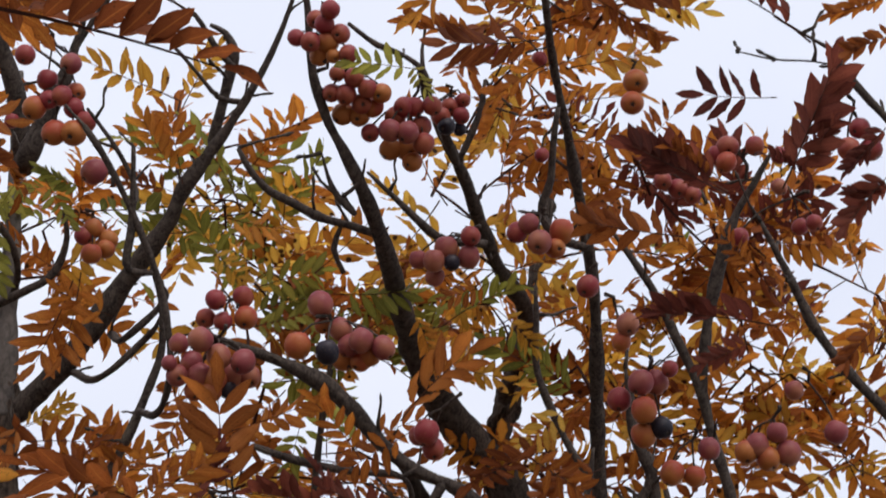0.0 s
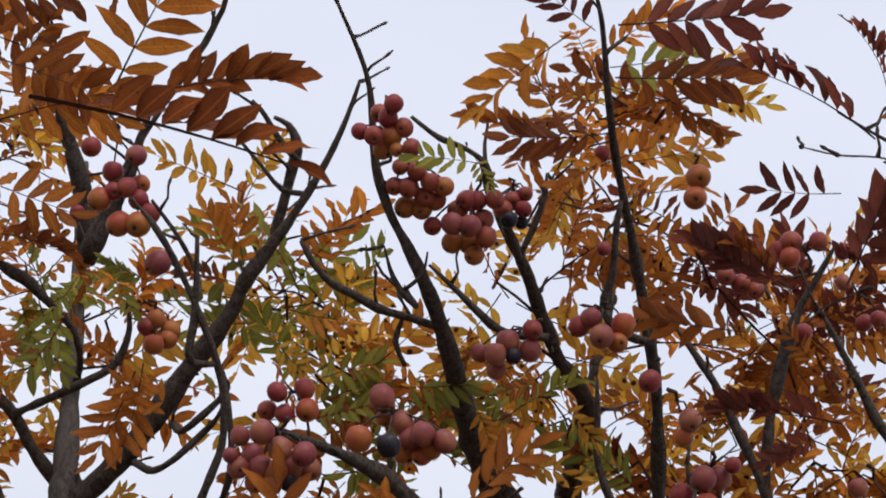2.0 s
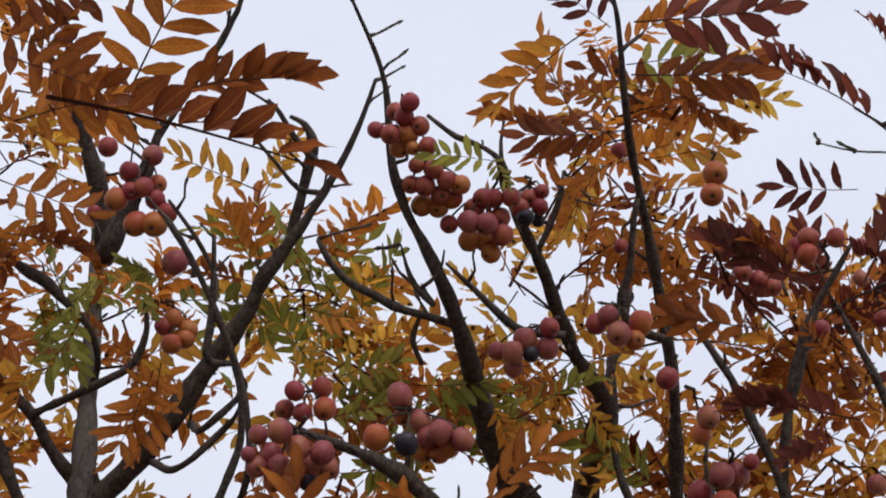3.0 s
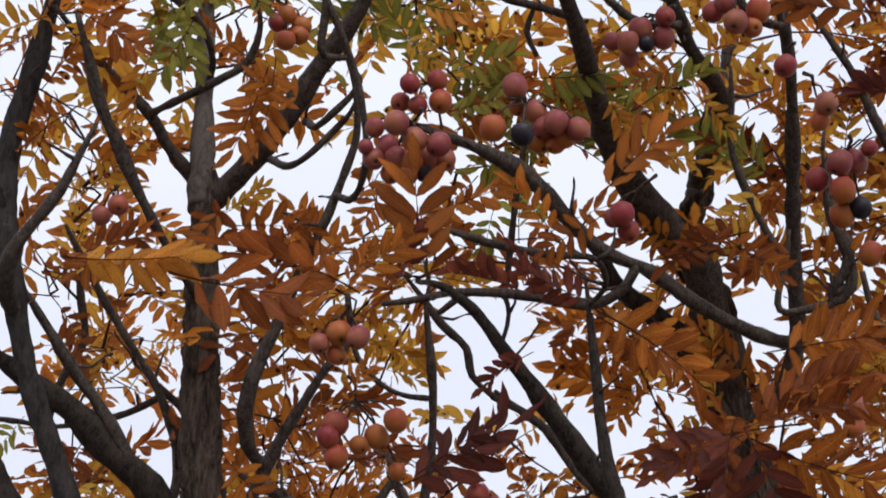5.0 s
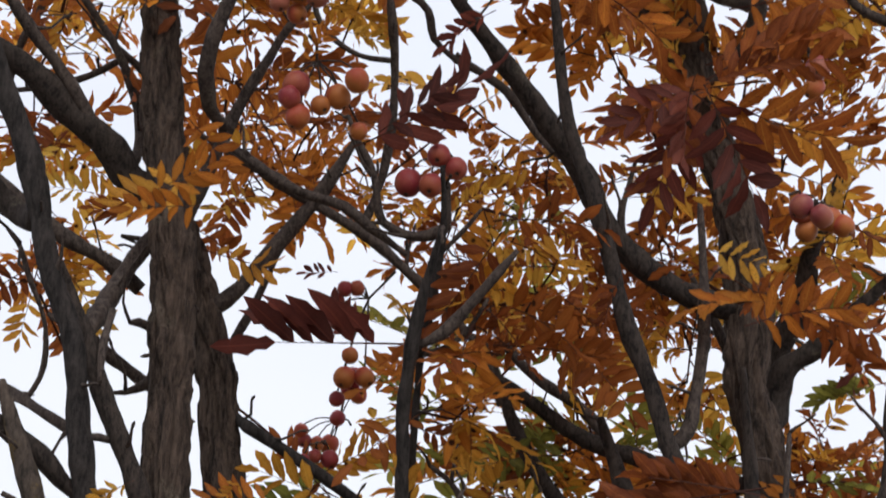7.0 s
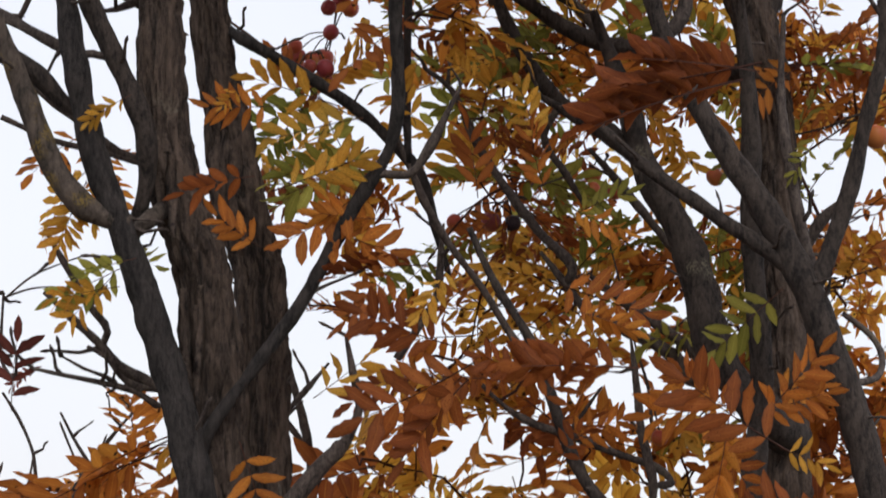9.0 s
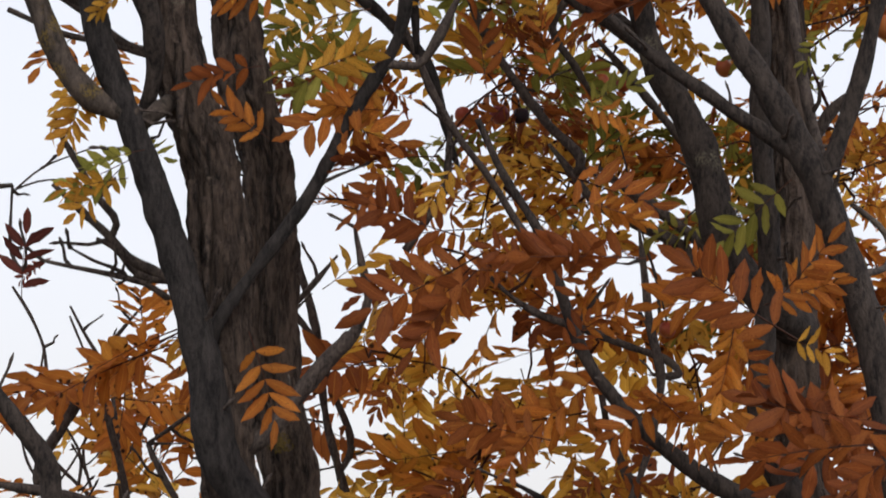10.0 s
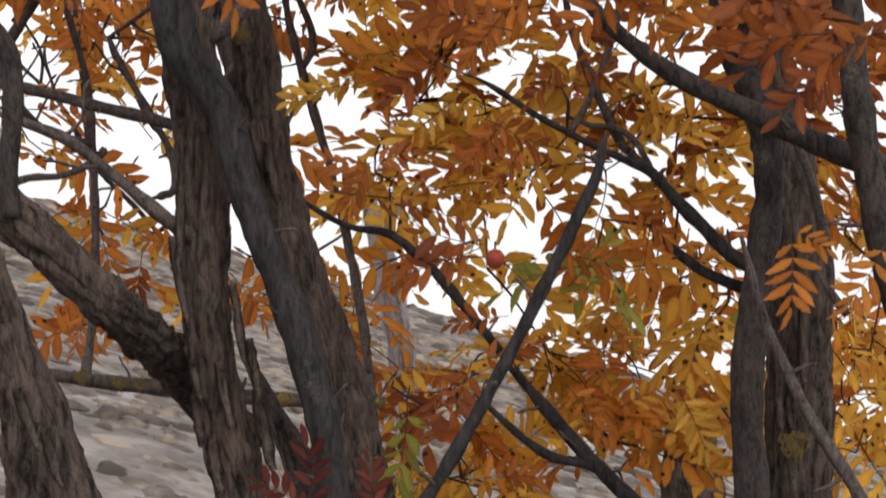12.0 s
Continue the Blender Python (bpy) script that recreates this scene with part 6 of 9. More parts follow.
bark_strip(right_tree, (0.373, 2.068, 1.449), (0.374, 2.069, 1.355), 0.0071, (-0.178, -0.981, 0.078))
lichen(right_tree, (0.386, 2.066, 1.338), (-0.183, -0.974, 0.130), 0.020)
lichen(left_tree, (-0.176, 2.065, 1.775), (0.084, -0.993, -0.077), 0.015)
lichen(left_tree, (-0.325, 2.042, 2.817), (0.137, -0.848, -0.513), 0.017)
lichen(left_tree, (-0.395, 2.329, 1.403), (0.166, -0.982, 0.090), 0.012)
lichen(left_tree, (-0.351, 2.336, 1.395), (0.147, -0.985, 0.093), 0.011)
lichen(left_tree, (-0.328, 2.340, 1.391), (0.138, -0.986, 0.095), 0.009)
bark_strip(leaning_tree, (-0.334, 1.658, 1.451), (-0.317, 1.663, 1.398), 0.0067, (0.196, -0.976, 0.094))
bark_strip(leaning_tree, (-0.314, 1.663, 1.417), (-0.300, 1.666, 1.368), 0.0058, (0.184, -0.976, 0.114))
bark_strip(far_tree, (0.421, 3.175, 1.202), (0.427, 3.176, 1.132), 0.0110, (-0.131, -0.983, 0.130))

# large leaves
leaf(left_tree, "rust", 8, (-0.258, 1.056, 2.767), (-0.059, 1.035, 2.670), -20)
leaf(left_tree, "orange", 4, (-0.206, 1.098, 2.807), (-0.153, 1.024, 2.887), 18)
leaf(left_tree, "rust", 1, (-0.334, 1.095, 2.922), (-0.245, 1.111, 2.927), 90)
leaf(left_tree, "rust", 2, (-0.333, 1.115, 2.903), (-0.244, 1.150, 2.889), 60)
leaf(left_tree, "orange", 0, (-0.318, 1.190, 2.904), (-0.218, 1.215, 2.900), 37)
leaf(left_tree, "orange", 4, (-0.305, 1.307, 3.005), (-0.345, 1.322, 2.980), -15)
leaf(left_tree, "yellow", 1, (-0.360, 1.309, 2.989), (-0.291, 1.339, 2.974), 16)
leaf(left_tree, "orange", 0, (-0.382, 1.421, 3.012), (-0.290, 1.456, 2.996), 73)
leaf(left_tree, "rust", 3, (-0.369, 1.459, 2.973), (-0.294, 1.477, 2.971), 8)
leaf(left_tree, "orange", 4, (-0.310, 1.314, 2.997), (-0.336, 1.282, 3.023), 5)
leaf(left_tree, "dark", 3, (-0.189, 1.090, 2.958), (-0.253, 1.089, 2.946), -24)
leaf(left_tree, "rust", 1, (-0.198, 1.080, 2.965), (-0.223, 1.107, 2.936), 32)
leaf(right_tree, "dark", 1, (0.240, 1.312, 3.155), (0.374, 1.292, 3.146), 63)
leaf(right_tree, "orange", 1, (0.194, 1.324, 3.151), (0.102, 1.377, 3.109), -4)
leaf(right_tree, "dark", 6, (0.218, 1.319, 3.152), (0.165, 1.294, 3.183), -28)
leaf(right_tree, "green", 0, (0.240, 1.378, 3.162), (0.324, 1.361, 3.162), 70)
leaf(right_tree, "rust", 1, (0.240, 1.350, 3.119), (0.359, 1.339, 3.105), 61)
leaf(right_tree, "orange", 3, (0.280, 1.354, 3.107), (0.348, 1.375, 3.071), 75)
leaf(right_tree, "yellow", 4, (0.274, 1.478, 3.126), (0.357, 1.456, 3.130), 83)
leaf(right_tree, "rust", 1, (0.249, 1.460, 3.149), (0.144, 1.475, 3.148), -57)
leaf(right_tree, "orange", 3, (0.182, 1.471, 3.147), (0.101, 1.458, 3.169), -6)
leaf(right_tree, "orange", 0, (0.245, 1.441, 3.170), (0.194, 1.433, 3.185), -48)
leaf(right_tree, "orange", 2, (0.256, 1.476, 3.131), (0.193, 1.503, 3.112), 16)
leaf(right_tree, "orange", 0, (0.277, 1.529, 3.069), (0.347, 1.524, 3.060), 53)
leaf(right_tree, "green", 0, (0.110, 1.422, 3.061), (0.044, 1.418, 3.068), -12)
leaf(right_tree, "green", 4, (0.104, 1.417, 3.067), (0.122, 1.437, 3.044), 52)
leaf(right_tree, "dark", 3, (0.468, 1.281, 2.984), (0.353, 1.249, 3.051), 55)
leaf(right_tree, "dark", 6, (0.440, 1.321, 2.950), (0.373, 1.333, 2.961), -59)
leaf(right_tree, "dark", 3, (0.400, 1.390, 2.887), (0.310, 1.372, 2.934), -24)
leaf(right_tree, "rust", 5, (0.387, 1.385, 2.898), (0.350, 1.366, 2.931), 28)
leaf(right_tree, "dark", 3, (0.483, 1.370, 2.879), (0.437, 1.356, 2.913), 39)
leaf(right_tree, "dark", 5, (0.475, 1.246, 3.016), (0.453, 1.206, 3.063), 74)
leaf(right_tree, "dark", 3, (0.449, 1.456, 2.784), (0.342, 1.466, 2.810), 0)
leaf(right_tree, "rust", 5, (0.380, 1.499, 2.922), (0.284, 1.503, 2.942), -48)
leaf(right_tree, "orange", 2, (0.448, 1.506, 2.889), (0.420, 1.491, 2.918), -35)
leaf(left_tree, "orange", 4, (-0.236, 1.711, 3.012), (-0.254, 1.765, 2.935), -27)
leaf(left_tree, "orange", 6, (-0.201, 1.742, 2.977), (-0.256, 1.723, 2.994), -61)
leaf(left_tree, "green", 4, (-0.310, 1.648, 3.078), (-0.338, 1.670, 3.044), -68)
leaf(left_tree, "green", 0, (-0.277, 1.646, 3.087), (-0.251, 1.678, 3.052), 68)
leaf(left_tree, "green", 0, (-0.366, 1.737, 3.114), (-0.340, 1.791, 3.053), 47)
leaf(left_tree, "green", 1, (-0.384, 1.740, 3.107), (-0.363, 1.780, 3.059), 60)
leaf(left_tree, "green", 3, (-0.232, 1.657, 3.083), (-0.284, 1.638, 3.096), -83)
leaf(left_tree, "orange", 0, (-0.137, 1.733, 3.159), (-0.154, 1.678, 3.222), 25)
leaf(left_tree, "orange", 1, (-0.140, 1.731, 3.162), (-0.185, 1.684, 3.212), -42)
leaf(left_tree, "orange", 0, (-0.070, 1.732, 3.166), (-0.027, 1.696, 3.210), 1)
leaf(left_tree, "rust", 1, (-0.146, 1.739, 3.152), (-0.205, 1.725, 3.162), -13)
leaf(left_tree, "orange", 1, (-0.094, 1.756, 3.135), (-0.015, 1.772, 3.118), 98)
leaf(left_tree, "yellow", 0, (-0.105, 1.780, 3.104), (-0.064, 1.804, 3.076), 31)
leaf(left_tree, "green", 0, (-0.051, 1.808, 3.071), (0.026, 1.795, 3.090), 47)
leaf(left_tree, "green", 1, (0.038, 1.730, 3.009), (0.125, 1.729, 3.005), 85)
leaf(right_tree, "yellow", 0, (0.140, 1.756, 3.131), (0.080, 1.727, 3.170), 15)
leaf(right_tree, "orange", 1, (0.125, 1.736, 2.995), (0.152, 1.766, 2.950), 1)
leaf(right_tree, "orange", 0, (0.210, 1.711, 3.018), (0.162, 1.726, 3.005), -73)
leaf(right_tree, "yellow", 1, (0.218, 1.728, 2.994), (0.262, 1.749, 2.958), 37)
leaf(left_tree, "orange", 4, (-0.244, 1.716, 3.005), (-0.282, 1.767, 2.927), -31)
leaf(left_tree, "orange", 0, (-0.286, 1.813, 2.858), (-0.194, 1.821, 2.863), 35)
leaf(left_tree, "rust", 6, (-0.276, 1.715, 2.823), (-0.313, 1.738, 2.780), -69)
leaf(left_tree, "rust", 1, (-0.184, 1.761, 2.772), (-0.260, 1.740, 2.790), 5)
leaf(left_tree, "yellow", 1, (-0.312, 1.888, 2.921), (-0.255, 1.879, 2.948), 94)
leaf(left_tree, "green", 0, (-0.318, 1.670, 3.049), (-0.362, 1.710, 2.986), -64)
leaf(left_tree, "orange", 0, (-0.472, 1.730, 3.092), (-0.391, 1.773, 3.064), 95)
leaf(left_tree, "orange", 1, (-0.385, 1.773, 3.065), (-0.415, 1.811, 3.004), 24)
leaf(left_tree, "rust", 1, (-0.412, 1.691, 3.159), (-0.442, 1.723, 3.112), -26)
leaf(left_tree, "orange", 0, (-0.393, 1.885, 2.901), (-0.465, 1.902, 2.850), -53)
leaf(right_tree, "orange", 2, (0.118, 1.576, 2.789), (0.167, 1.566, 2.798), 63)
leaf(right_tree, "rust", 1, (0.162, 1.667, 2.737), (0.229, 1.654, 2.745), 114)
leaf(right_tree, "orange", 0, (0.116, 1.645, 2.776), (0.055, 1.667, 2.747), -35)
leaf(right_tree, "yellow", 0, (0.285, 1.697, 2.850), (0.240, 1.725, 2.818), -66)
leaf(right_tree, "orange", 0, (0.337, 1.824, 2.827), (0.419, 1.797, 2.841), 38)
leaf(right_tree, "rust", 5, (0.327, 1.726, 2.794), (0.258, 1.749, 2.777), -50)
leaf(left_tree, "orange", 5, (-0.399, 1.557, 2.656), (-0.285, 1.581, 2.659), 91)
leaf(left_tree, "rust", 1, (-0.399, 1.602, 2.681), (-0.331, 1.598, 2.712), 31)
leaf(left_tree, "rust", 7, (-0.269, 1.410, 2.553), (-0.160, 1.437, 2.536), 97)
leaf(left_tree, "rust", 2, (-0.111, 1.476, 2.576), (-0.218, 1.439, 2.617), 9)
leaf(left_tree, "rust", 6, (-0.126, 1.474, 2.577), (-0.156, 1.455, 2.603), -65)
leaf(left_tree, "rust", 6, (-0.124, 1.473, 2.579), (-0.105, 1.458, 2.606), 12)
leaf(left_tree, "orange", 6, (-0.125, 1.515, 2.607), (-0.075, 1.496, 2.642), 37)
leaf(left_tree, "rust", 6, (-0.130, 1.518, 2.600), (-0.185, 1.515, 2.597), -10)
leaf(right_tree, "dark", 5, (-0.099, 1.603, 2.659), (-0.058, 1.574, 2.706), 109)
leaf(right_tree, "rust", 6, (-0.057, 1.601, 2.665), (-0.070, 1.545, 2.751), -5)
leaf(right_tree, "dark", 5, (0.043, 1.607, 2.656), (-0.031, 1.590, 2.684), -3)
leaf(right_tree, "dark", 6, (0.046, 1.605, 2.658), (0.020, 1.580, 2.699), 39)
leaf(right_tree, "dark", 5, (0.107, 1.650, 2.675), (0.035, 1.636, 2.703), -64)
leaf(right_tree, "orange", 4, (-0.061, 1.649, 2.774), (0.014, 1.635, 2.798), 105)
leaf(right_tree, "rust", 6, (0.102, 1.556, 2.731), (0.163, 1.514, 2.785), 7)
leaf(right_tree, "orange", 2, (0.066, 1.579, 2.700), (0.027, 1.547, 2.749), 6)
leaf(right_tree, "orange", 0, (0.104, 1.610, 2.644), (0.215, 1.637, 2.579), 3)
leaf(right_tree, "rust", 5, (0.099, 1.611, 2.644), (0.066, 1.629, 2.616), -10)
leaf(right_tree, "rust", 0, (0.301, 1.642, 2.546), (0.169, 1.666, 2.534), -4)
leaf(right_tree, "rust", 2, (0.228, 1.610, 2.521), (0.194, 1.651, 2.447), -66)
leaf(right_tree, "rust", 0, (0.273, 1.600, 2.525), (0.357, 1.576, 2.539), 28)
leaf(right_tree, "rust", 1, (0.234, 1.656, 2.539), (0.302, 1.675, 2.479), 21)
leaf(right_tree, "orange", 0, (0.264, 1.615, 2.606), (0.361, 1.593, 2.612), 72)
leaf(right_tree, "orange", 4, (0.257, 1.730, 2.609), (0.348, 1.700, 2.634), 99)
leaf(right_tree, "orange", 1, (0.318, 1.746, 2.557), (0.392, 1.750, 2.521), 29)
leaf(right_tree, "orange", 0, (0.231, 1.648, 2.755), (0.292, 1.661, 2.719), 45)
leaf(right_tree, "rust", 1, (0.258, 1.642, 2.758), (0.176, 1.662, 2.743), 3)
leaf(right_tree, "dark", 2, (-0.088, 1.739, 2.513), (0.034, 1.716, 2.561), 111)
leaf(right_tree, "dark", 6, (-0.064, 1.733, 2.526), (0.001, 1.714, 2.567), 86)
leaf(left_tree, "orange", 4, (-0.145, 1.835, 2.649), (-0.122, 1.816, 2.686), 3)
leaf(left_tree, "orange", 4, (-0.231, 1.800, 2.473), (-0.308, 1.792, 2.466), -23)
leaf(left_tree, "orange", 6, (-0.292, 1.789, 2.478), (-0.232, 1.784, 2.508), 59)
leaf(left_tree, "orange", 0, (-0.254, 1.760, 2.551), (-0.207, 1.791, 2.500), 26)
leaf(left_tree, "orange", 4, (-0.117, 1.871, 2.979), (-0.145, 1.906, 2.924), -46)
leaf(left_tree, "green", 0, (0.007, 1.980, 3.000), (-0.008, 2.017, 2.944), 21)
leaf(left_tree, "yellow", 1, (-0.316, 1.971, 2.977), (-0.263, 1.965, 2.999), 18)
leaf(left_tree, "orange", 0, (-0.314, 2.004, 2.927), (-0.280, 2.035, 2.884), 76)
leaf(left_tree, "yellow", 0, (-0.463, 2.196, 2.735), (-0.494, 2.212, 2.688), -10)
leaf(left_tree, "yellow", 4, (-0.462, 2.117, 2.887), (-0.474, 2.145, 2.832), 32)
leaf(left_tree, "green", 4, (-0.559, 2.147, 2.790), (-0.590, 2.159, 2.750), -30)
leaf(right_tree, "yellow", 4, (-0.244, 1.875, 2.548), (-0.333, 1.879, 2.510), -93)
leaf(left_tree, "yellow", 4, (-0.259, 2.000, 2.511), (-0.182, 2.015, 2.494), 102)
leaf(left_tree, "yellow", 0, (-0.376, 1.961, 2.557), (-0.435, 1.947, 2.561), -30)
leaf(left_tree, "yellow", 4, (-0.457, 2.081, 2.498), (-0.472, 2.101, 2.438), -9)
leaf(left_tree, "yellow", 0, (-0.420, 2.082, 2.513), (-0.381, 2.111, 2.457), 33)
leaf(left_tree, "orange", 6, (-0.156, 1.908, 2.723), (-0.119, 1.901, 2.741), 89)
leaf(left_tree, "yellow", 1, (-0.124, 1.991, 2.784), (-0.072, 1.998, 2.775), 46)
leaf(right_tree, "dark", 9, (-0.028, 1.494, 2.219), (-0.130, 1.478, 2.205), -12)
leaf(right_tree, "dark", 6, (-0.055, 1.580, 2.253), (-0.094, 1.568, 2.279), -55)
leaf(right_tree, "dark", 6, (-0.116, 2.112, 2.535), (-0.152, 2.110, 2.533), -27)
leaf(right_tree, "orange", 2, (0.294, 1.700, 2.653), (0.384, 1.664, 2.683), 27)
leaf(right_tree, "yellow", 2, (0.193, 1.887, 2.535), (0.263, 1.879, 2.533), 60)
leaf(right_tree, "yellow", 0, (0.276, 1.899, 2.485), (0.343, 1.898, 2.462), 96)
leaf(right_tree, "orange", 0, (0.303, 1.832, 2.373), (0.405, 1.805, 2.389), 33)
leaf(right_tree, "yellow", 1, (0.011, 1.904, 2.518), (0.045, 1.891, 2.545), 24)
leaf(right_tree, "yellow", 0, (0.061, 1.940, 2.432), (0.091, 1.952, 2.398), 86)
leaf(right_tree, "rust", 1, (0.181, 1.828, 2.421), (0.159, 1.847, 2.379), 1)
leaf(right_tree, "dark", 4, (0.524, 2.161, 2.534), (0.487, 2.203, 2.444), 15)
leaf(right_tree, "green", 0, (0.522, 2.149, 2.565), (0.466, 2.170, 2.543), -24)
leaf(right_tree, "green", 3, (0.531, 2.192, 2.448), (0.449, 2.216, 2.433), -36)
leaf(right_tree, "dark", 1, (0.049, 1.720, 2.659), (-0.006, 1.735, 2.633), -10)
leaf(right_tree, "rust", 2, (0.094, 1.712, 2.669), (0.059, 1.700, 2.694), 3)
leaf(right_tree, "orange", 0, (0.104, 1.698, 2.694), (0.184, 1.717, 2.649), 67)
leaf(right_tree, "orange", 4, (0.160, 1.694, 2.693), (0.212, 1.722, 2.634), 12)
leaf(right_tree, "rust", 3, (0.262, 1.502, 2.110), (0.149, 1.521, 2.100), -67)
leaf(right_tree, "rust", 3, (0.247, 1.508, 2.098), (0.126, 1.529, 2.076), -27)
leaf(right_tree, "rust", 3, (0.260, 1.504, 2.103), (0.168, 1.511, 2.124), -35)
leaf(left_tree, "rust", 2, (-0.150, 1.634, 2.062), (-0.211, 1.630, 2.055), -27)
leaf(left_tree, "orange", 4, (-0.144, 1.812, 2.177), (-0.210, 1.805, 2.177), -75)
leaf(left_tree, "orange", 6, (-0.163, 1.844, 2.047), (-0.205, 1.833, 2.078), -84)
leaf(left_tree, "yellow", 4, (-0.090, 1.911, 2.204), (-0.174, 1.898, 2.233), -40)
leaf(left_tree, "yellow", 0, (-0.071, 2.011, 2.221), (-0.166, 2.011, 2.205), -33)
leaf(left_tree, "green", 0, (-0.066, 2.020, 2.192), (-0.156, 2.028, 2.142), -90)
leaf(left_tree, "orange", 0, (-0.058, 1.933, 2.134), (-0.144, 1.942, 2.074), -100)
leaf(left_tree, "orange", 1, (-0.042, 1.942, 2.095), (-0.115, 1.938, 2.102), -81)
leaf(left_tree, "rust", 3, (-0.004, 1.952, 2.049), (-0.099, 1.951, 2.046), -4)
leaf(right_tree, "rust", 4, (-0.038, 1.951, 2.055), (-0.091, 1.962, 1.996), -98)
leaf(right_tree, "rust", 0, (0.036, 1.872, 1.937), (-0.073, 1.879, 1.887), -86)
leaf(right_tree, "rust", 2, (0.030, 1.875, 1.921), (-0.041, 1.884, 1.853), -35)
leaf(left_tree, "orange", 4, (-0.183, 1.824, 1.861), (-0.161, 1.836, 1.778), 55)
leaf(left_tree, "yellow", 6, (-0.124, 1.973, 1.921), (-0.064, 1.969, 1.962), 117)
leaf(right_tree, "rust", 6, (0.045, 1.938, 2.114), (0.039, 1.921, 2.182), 23)
leaf(right_tree, "orange", 2, (0.116, 1.935, 2.112), (0.095, 1.920, 2.177), -86)
leaf(right_tree, "rust", 2, (0.094, 1.877, 1.893), (0.138, 1.868, 1.936), 77)
leaf(right_tree, "rust", 0, (0.259, 1.466, 1.798), (0.183, 1.469, 1.856), -86)
leaf(right_tree, "orange", 4, (0.286, 1.759, 1.862), (0.341, 1.742, 1.917), 119)
leaf(right_tree, "orange", 6, (0.310, 1.852, 1.899), (0.359, 1.843, 1.901), 108)
leaf(right_tree, "green", 0, (0.343, 1.931, 2.012), (0.273, 1.951, 1.957), -57)
leaf(right_tree, "green", 4, (0.376, 1.892, 2.151), (0.354, 1.904, 2.119), -36)
leaf(right_tree, "orange", 0, (0.111, 1.905, 2.021), (0.203, 1.904, 1.982), 103)
leaf(right_tree, "orange", 1, (0.132, 1.936, 2.105), (0.188, 1.940, 2.070), 117)
leaf(right_tree, "rust", 0, (0.275, 1.771, 1.785), (0.361, 1.757, 1.756), 128)
leaf(left_tree, "yellow", 1, (-0.294, 1.888, 2.215), (-0.339, 1.888, 2.193), -30)
leaf(left_tree, "yellow", 0, (-0.352, 1.905, 2.123), (-0.365, 1.914, 2.074), -66)
leaf(left_tree, "green", 0, (-0.280, 1.832, 2.037), (-0.337, 1.826, 2.021), -3)
leaf(left_tree, "yellow", 4, (-0.296, 1.836, 2.011), (-0.356, 1.827, 2.000), -27)
leaf(left_tree, "dark", 4, (-0.474, 2.318, 2.019), (-0.500, 2.317, 1.993), -35)
leaf(left_tree, "green", 1, (-0.084, 2.023, 2.181), (-0.167, 2.020, 2.170), -23)
leaf(right_tree, "yellow", 1, (0.017, 1.854, 2.033), (-0.016, 1.864, 1.981), -73)
leaf(right_tree, "rust", 0, (0.015, 1.870, 1.953), (-0.070, 1.862, 1.987), -80)
leaf(right_tree, "rust", 0, (0.393, 1.751, 1.747), (0.278, 1.771, 1.779), -113)
leaf(right_tree, "rust", 2, (0.370, 1.755, 1.763), (0.295, 1.773, 1.705), -98)
leaf(right_tree, "rust", 1, (0.379, 1.753, 1.758), (0.357, 1.762, 1.688), -59)
leaf(right_tree, "orange", 0, (0.137, 1.988, 1.793), (0.018, 1.993, 1.784), -92)
leaf(right_tree, "orange", 2, (0.087, 1.892, 1.775), (0.049, 1.895, 1.733), -62)
leaf(right_tree, "orange", 0, (0.067, 1.998, 1.682), (0.128, 1.996, 1.648), 53)
leaf(right_tree, "yellow", 1, (-0.056, 1.996, 1.719), (-0.124, 1.994, 1.709), -44)
leaf(right_tree, "rust", 0, (0.101, 1.873, 1.925), (0.042, 1.872, 1.942), -99)
leaf(right_tree, "orange", 1, (0.129, 1.861, 1.982), (0.187, 1.859, 1.964), 53)
leaf(right_tree, "rust", 2, (0.110, 1.884, 1.838), (0.143, 1.876, 1.881), 51)
leaf(right_tree, "orange", 2, (0.189, 1.881, 1.804), (0.240, 1.879, 1.749), 66)
leaf(right_tree, "orange", 0, (0.210, 1.879, 1.803), (0.145, 1.889, 1.757), -58)
leaf(right_tree, "orange", 0, (0.254, 1.866, 1.866), (0.294, 1.868, 1.800), 54)
leaf(right_tree, "orange", 4, (0.027, 1.974, 1.942), (-0.047, 1.982, 1.882), -119)
leaf(right_tree, "orange", 0, (-0.043, 1.987, 1.836), (-0.077, 1.991, 1.798), -53)
leaf(right_tree, "rust", 0, (0.367, 1.708, 1.735), (0.254, 1.729, 1.731), -31)
leaf(right_tree, "rust", 2, (0.369, 1.708, 1.720), (0.313, 1.722, 1.670), -62)
leaf(right_tree, "rust", 1, (0.378, 1.757, 1.732), (0.430, 1.745, 1.741), 76)
leaf(right_tree, "orange", 4, (0.342, 1.819, 1.569), (0.340, 1.816, 1.494), -174)
leaf(right_tree, "orange", 6, (0.342, 1.819, 1.567), (0.374, 1.812, 1.548), 74)
leaf(right_tree, "orange", 4, (0.428, 1.800, 1.560), (0.390, 1.806, 1.496), -121)
leaf(right_tree, "rust", 6, (-0.042, 1.901, 1.637), (-0.093, 1.899, 1.641), -129)
leaf(right_tree, "rust", 6, (-0.042, 1.901, 1.637), (-0.064, 1.900, 1.598), -46)
leaf(right_tree, "rust", 6, (-0.042, 1.901, 1.637), (-0.002, 1.901, 1.645), 110)
leaf(right_tree, "rust", 2, (0.065, 1.949, 1.556), (-0.017, 1.951, 1.577), -130)
leaf(right_tree, "rust", 4, (0.062, 1.949, 1.553), (-0.010, 1.950, 1.530), -105)
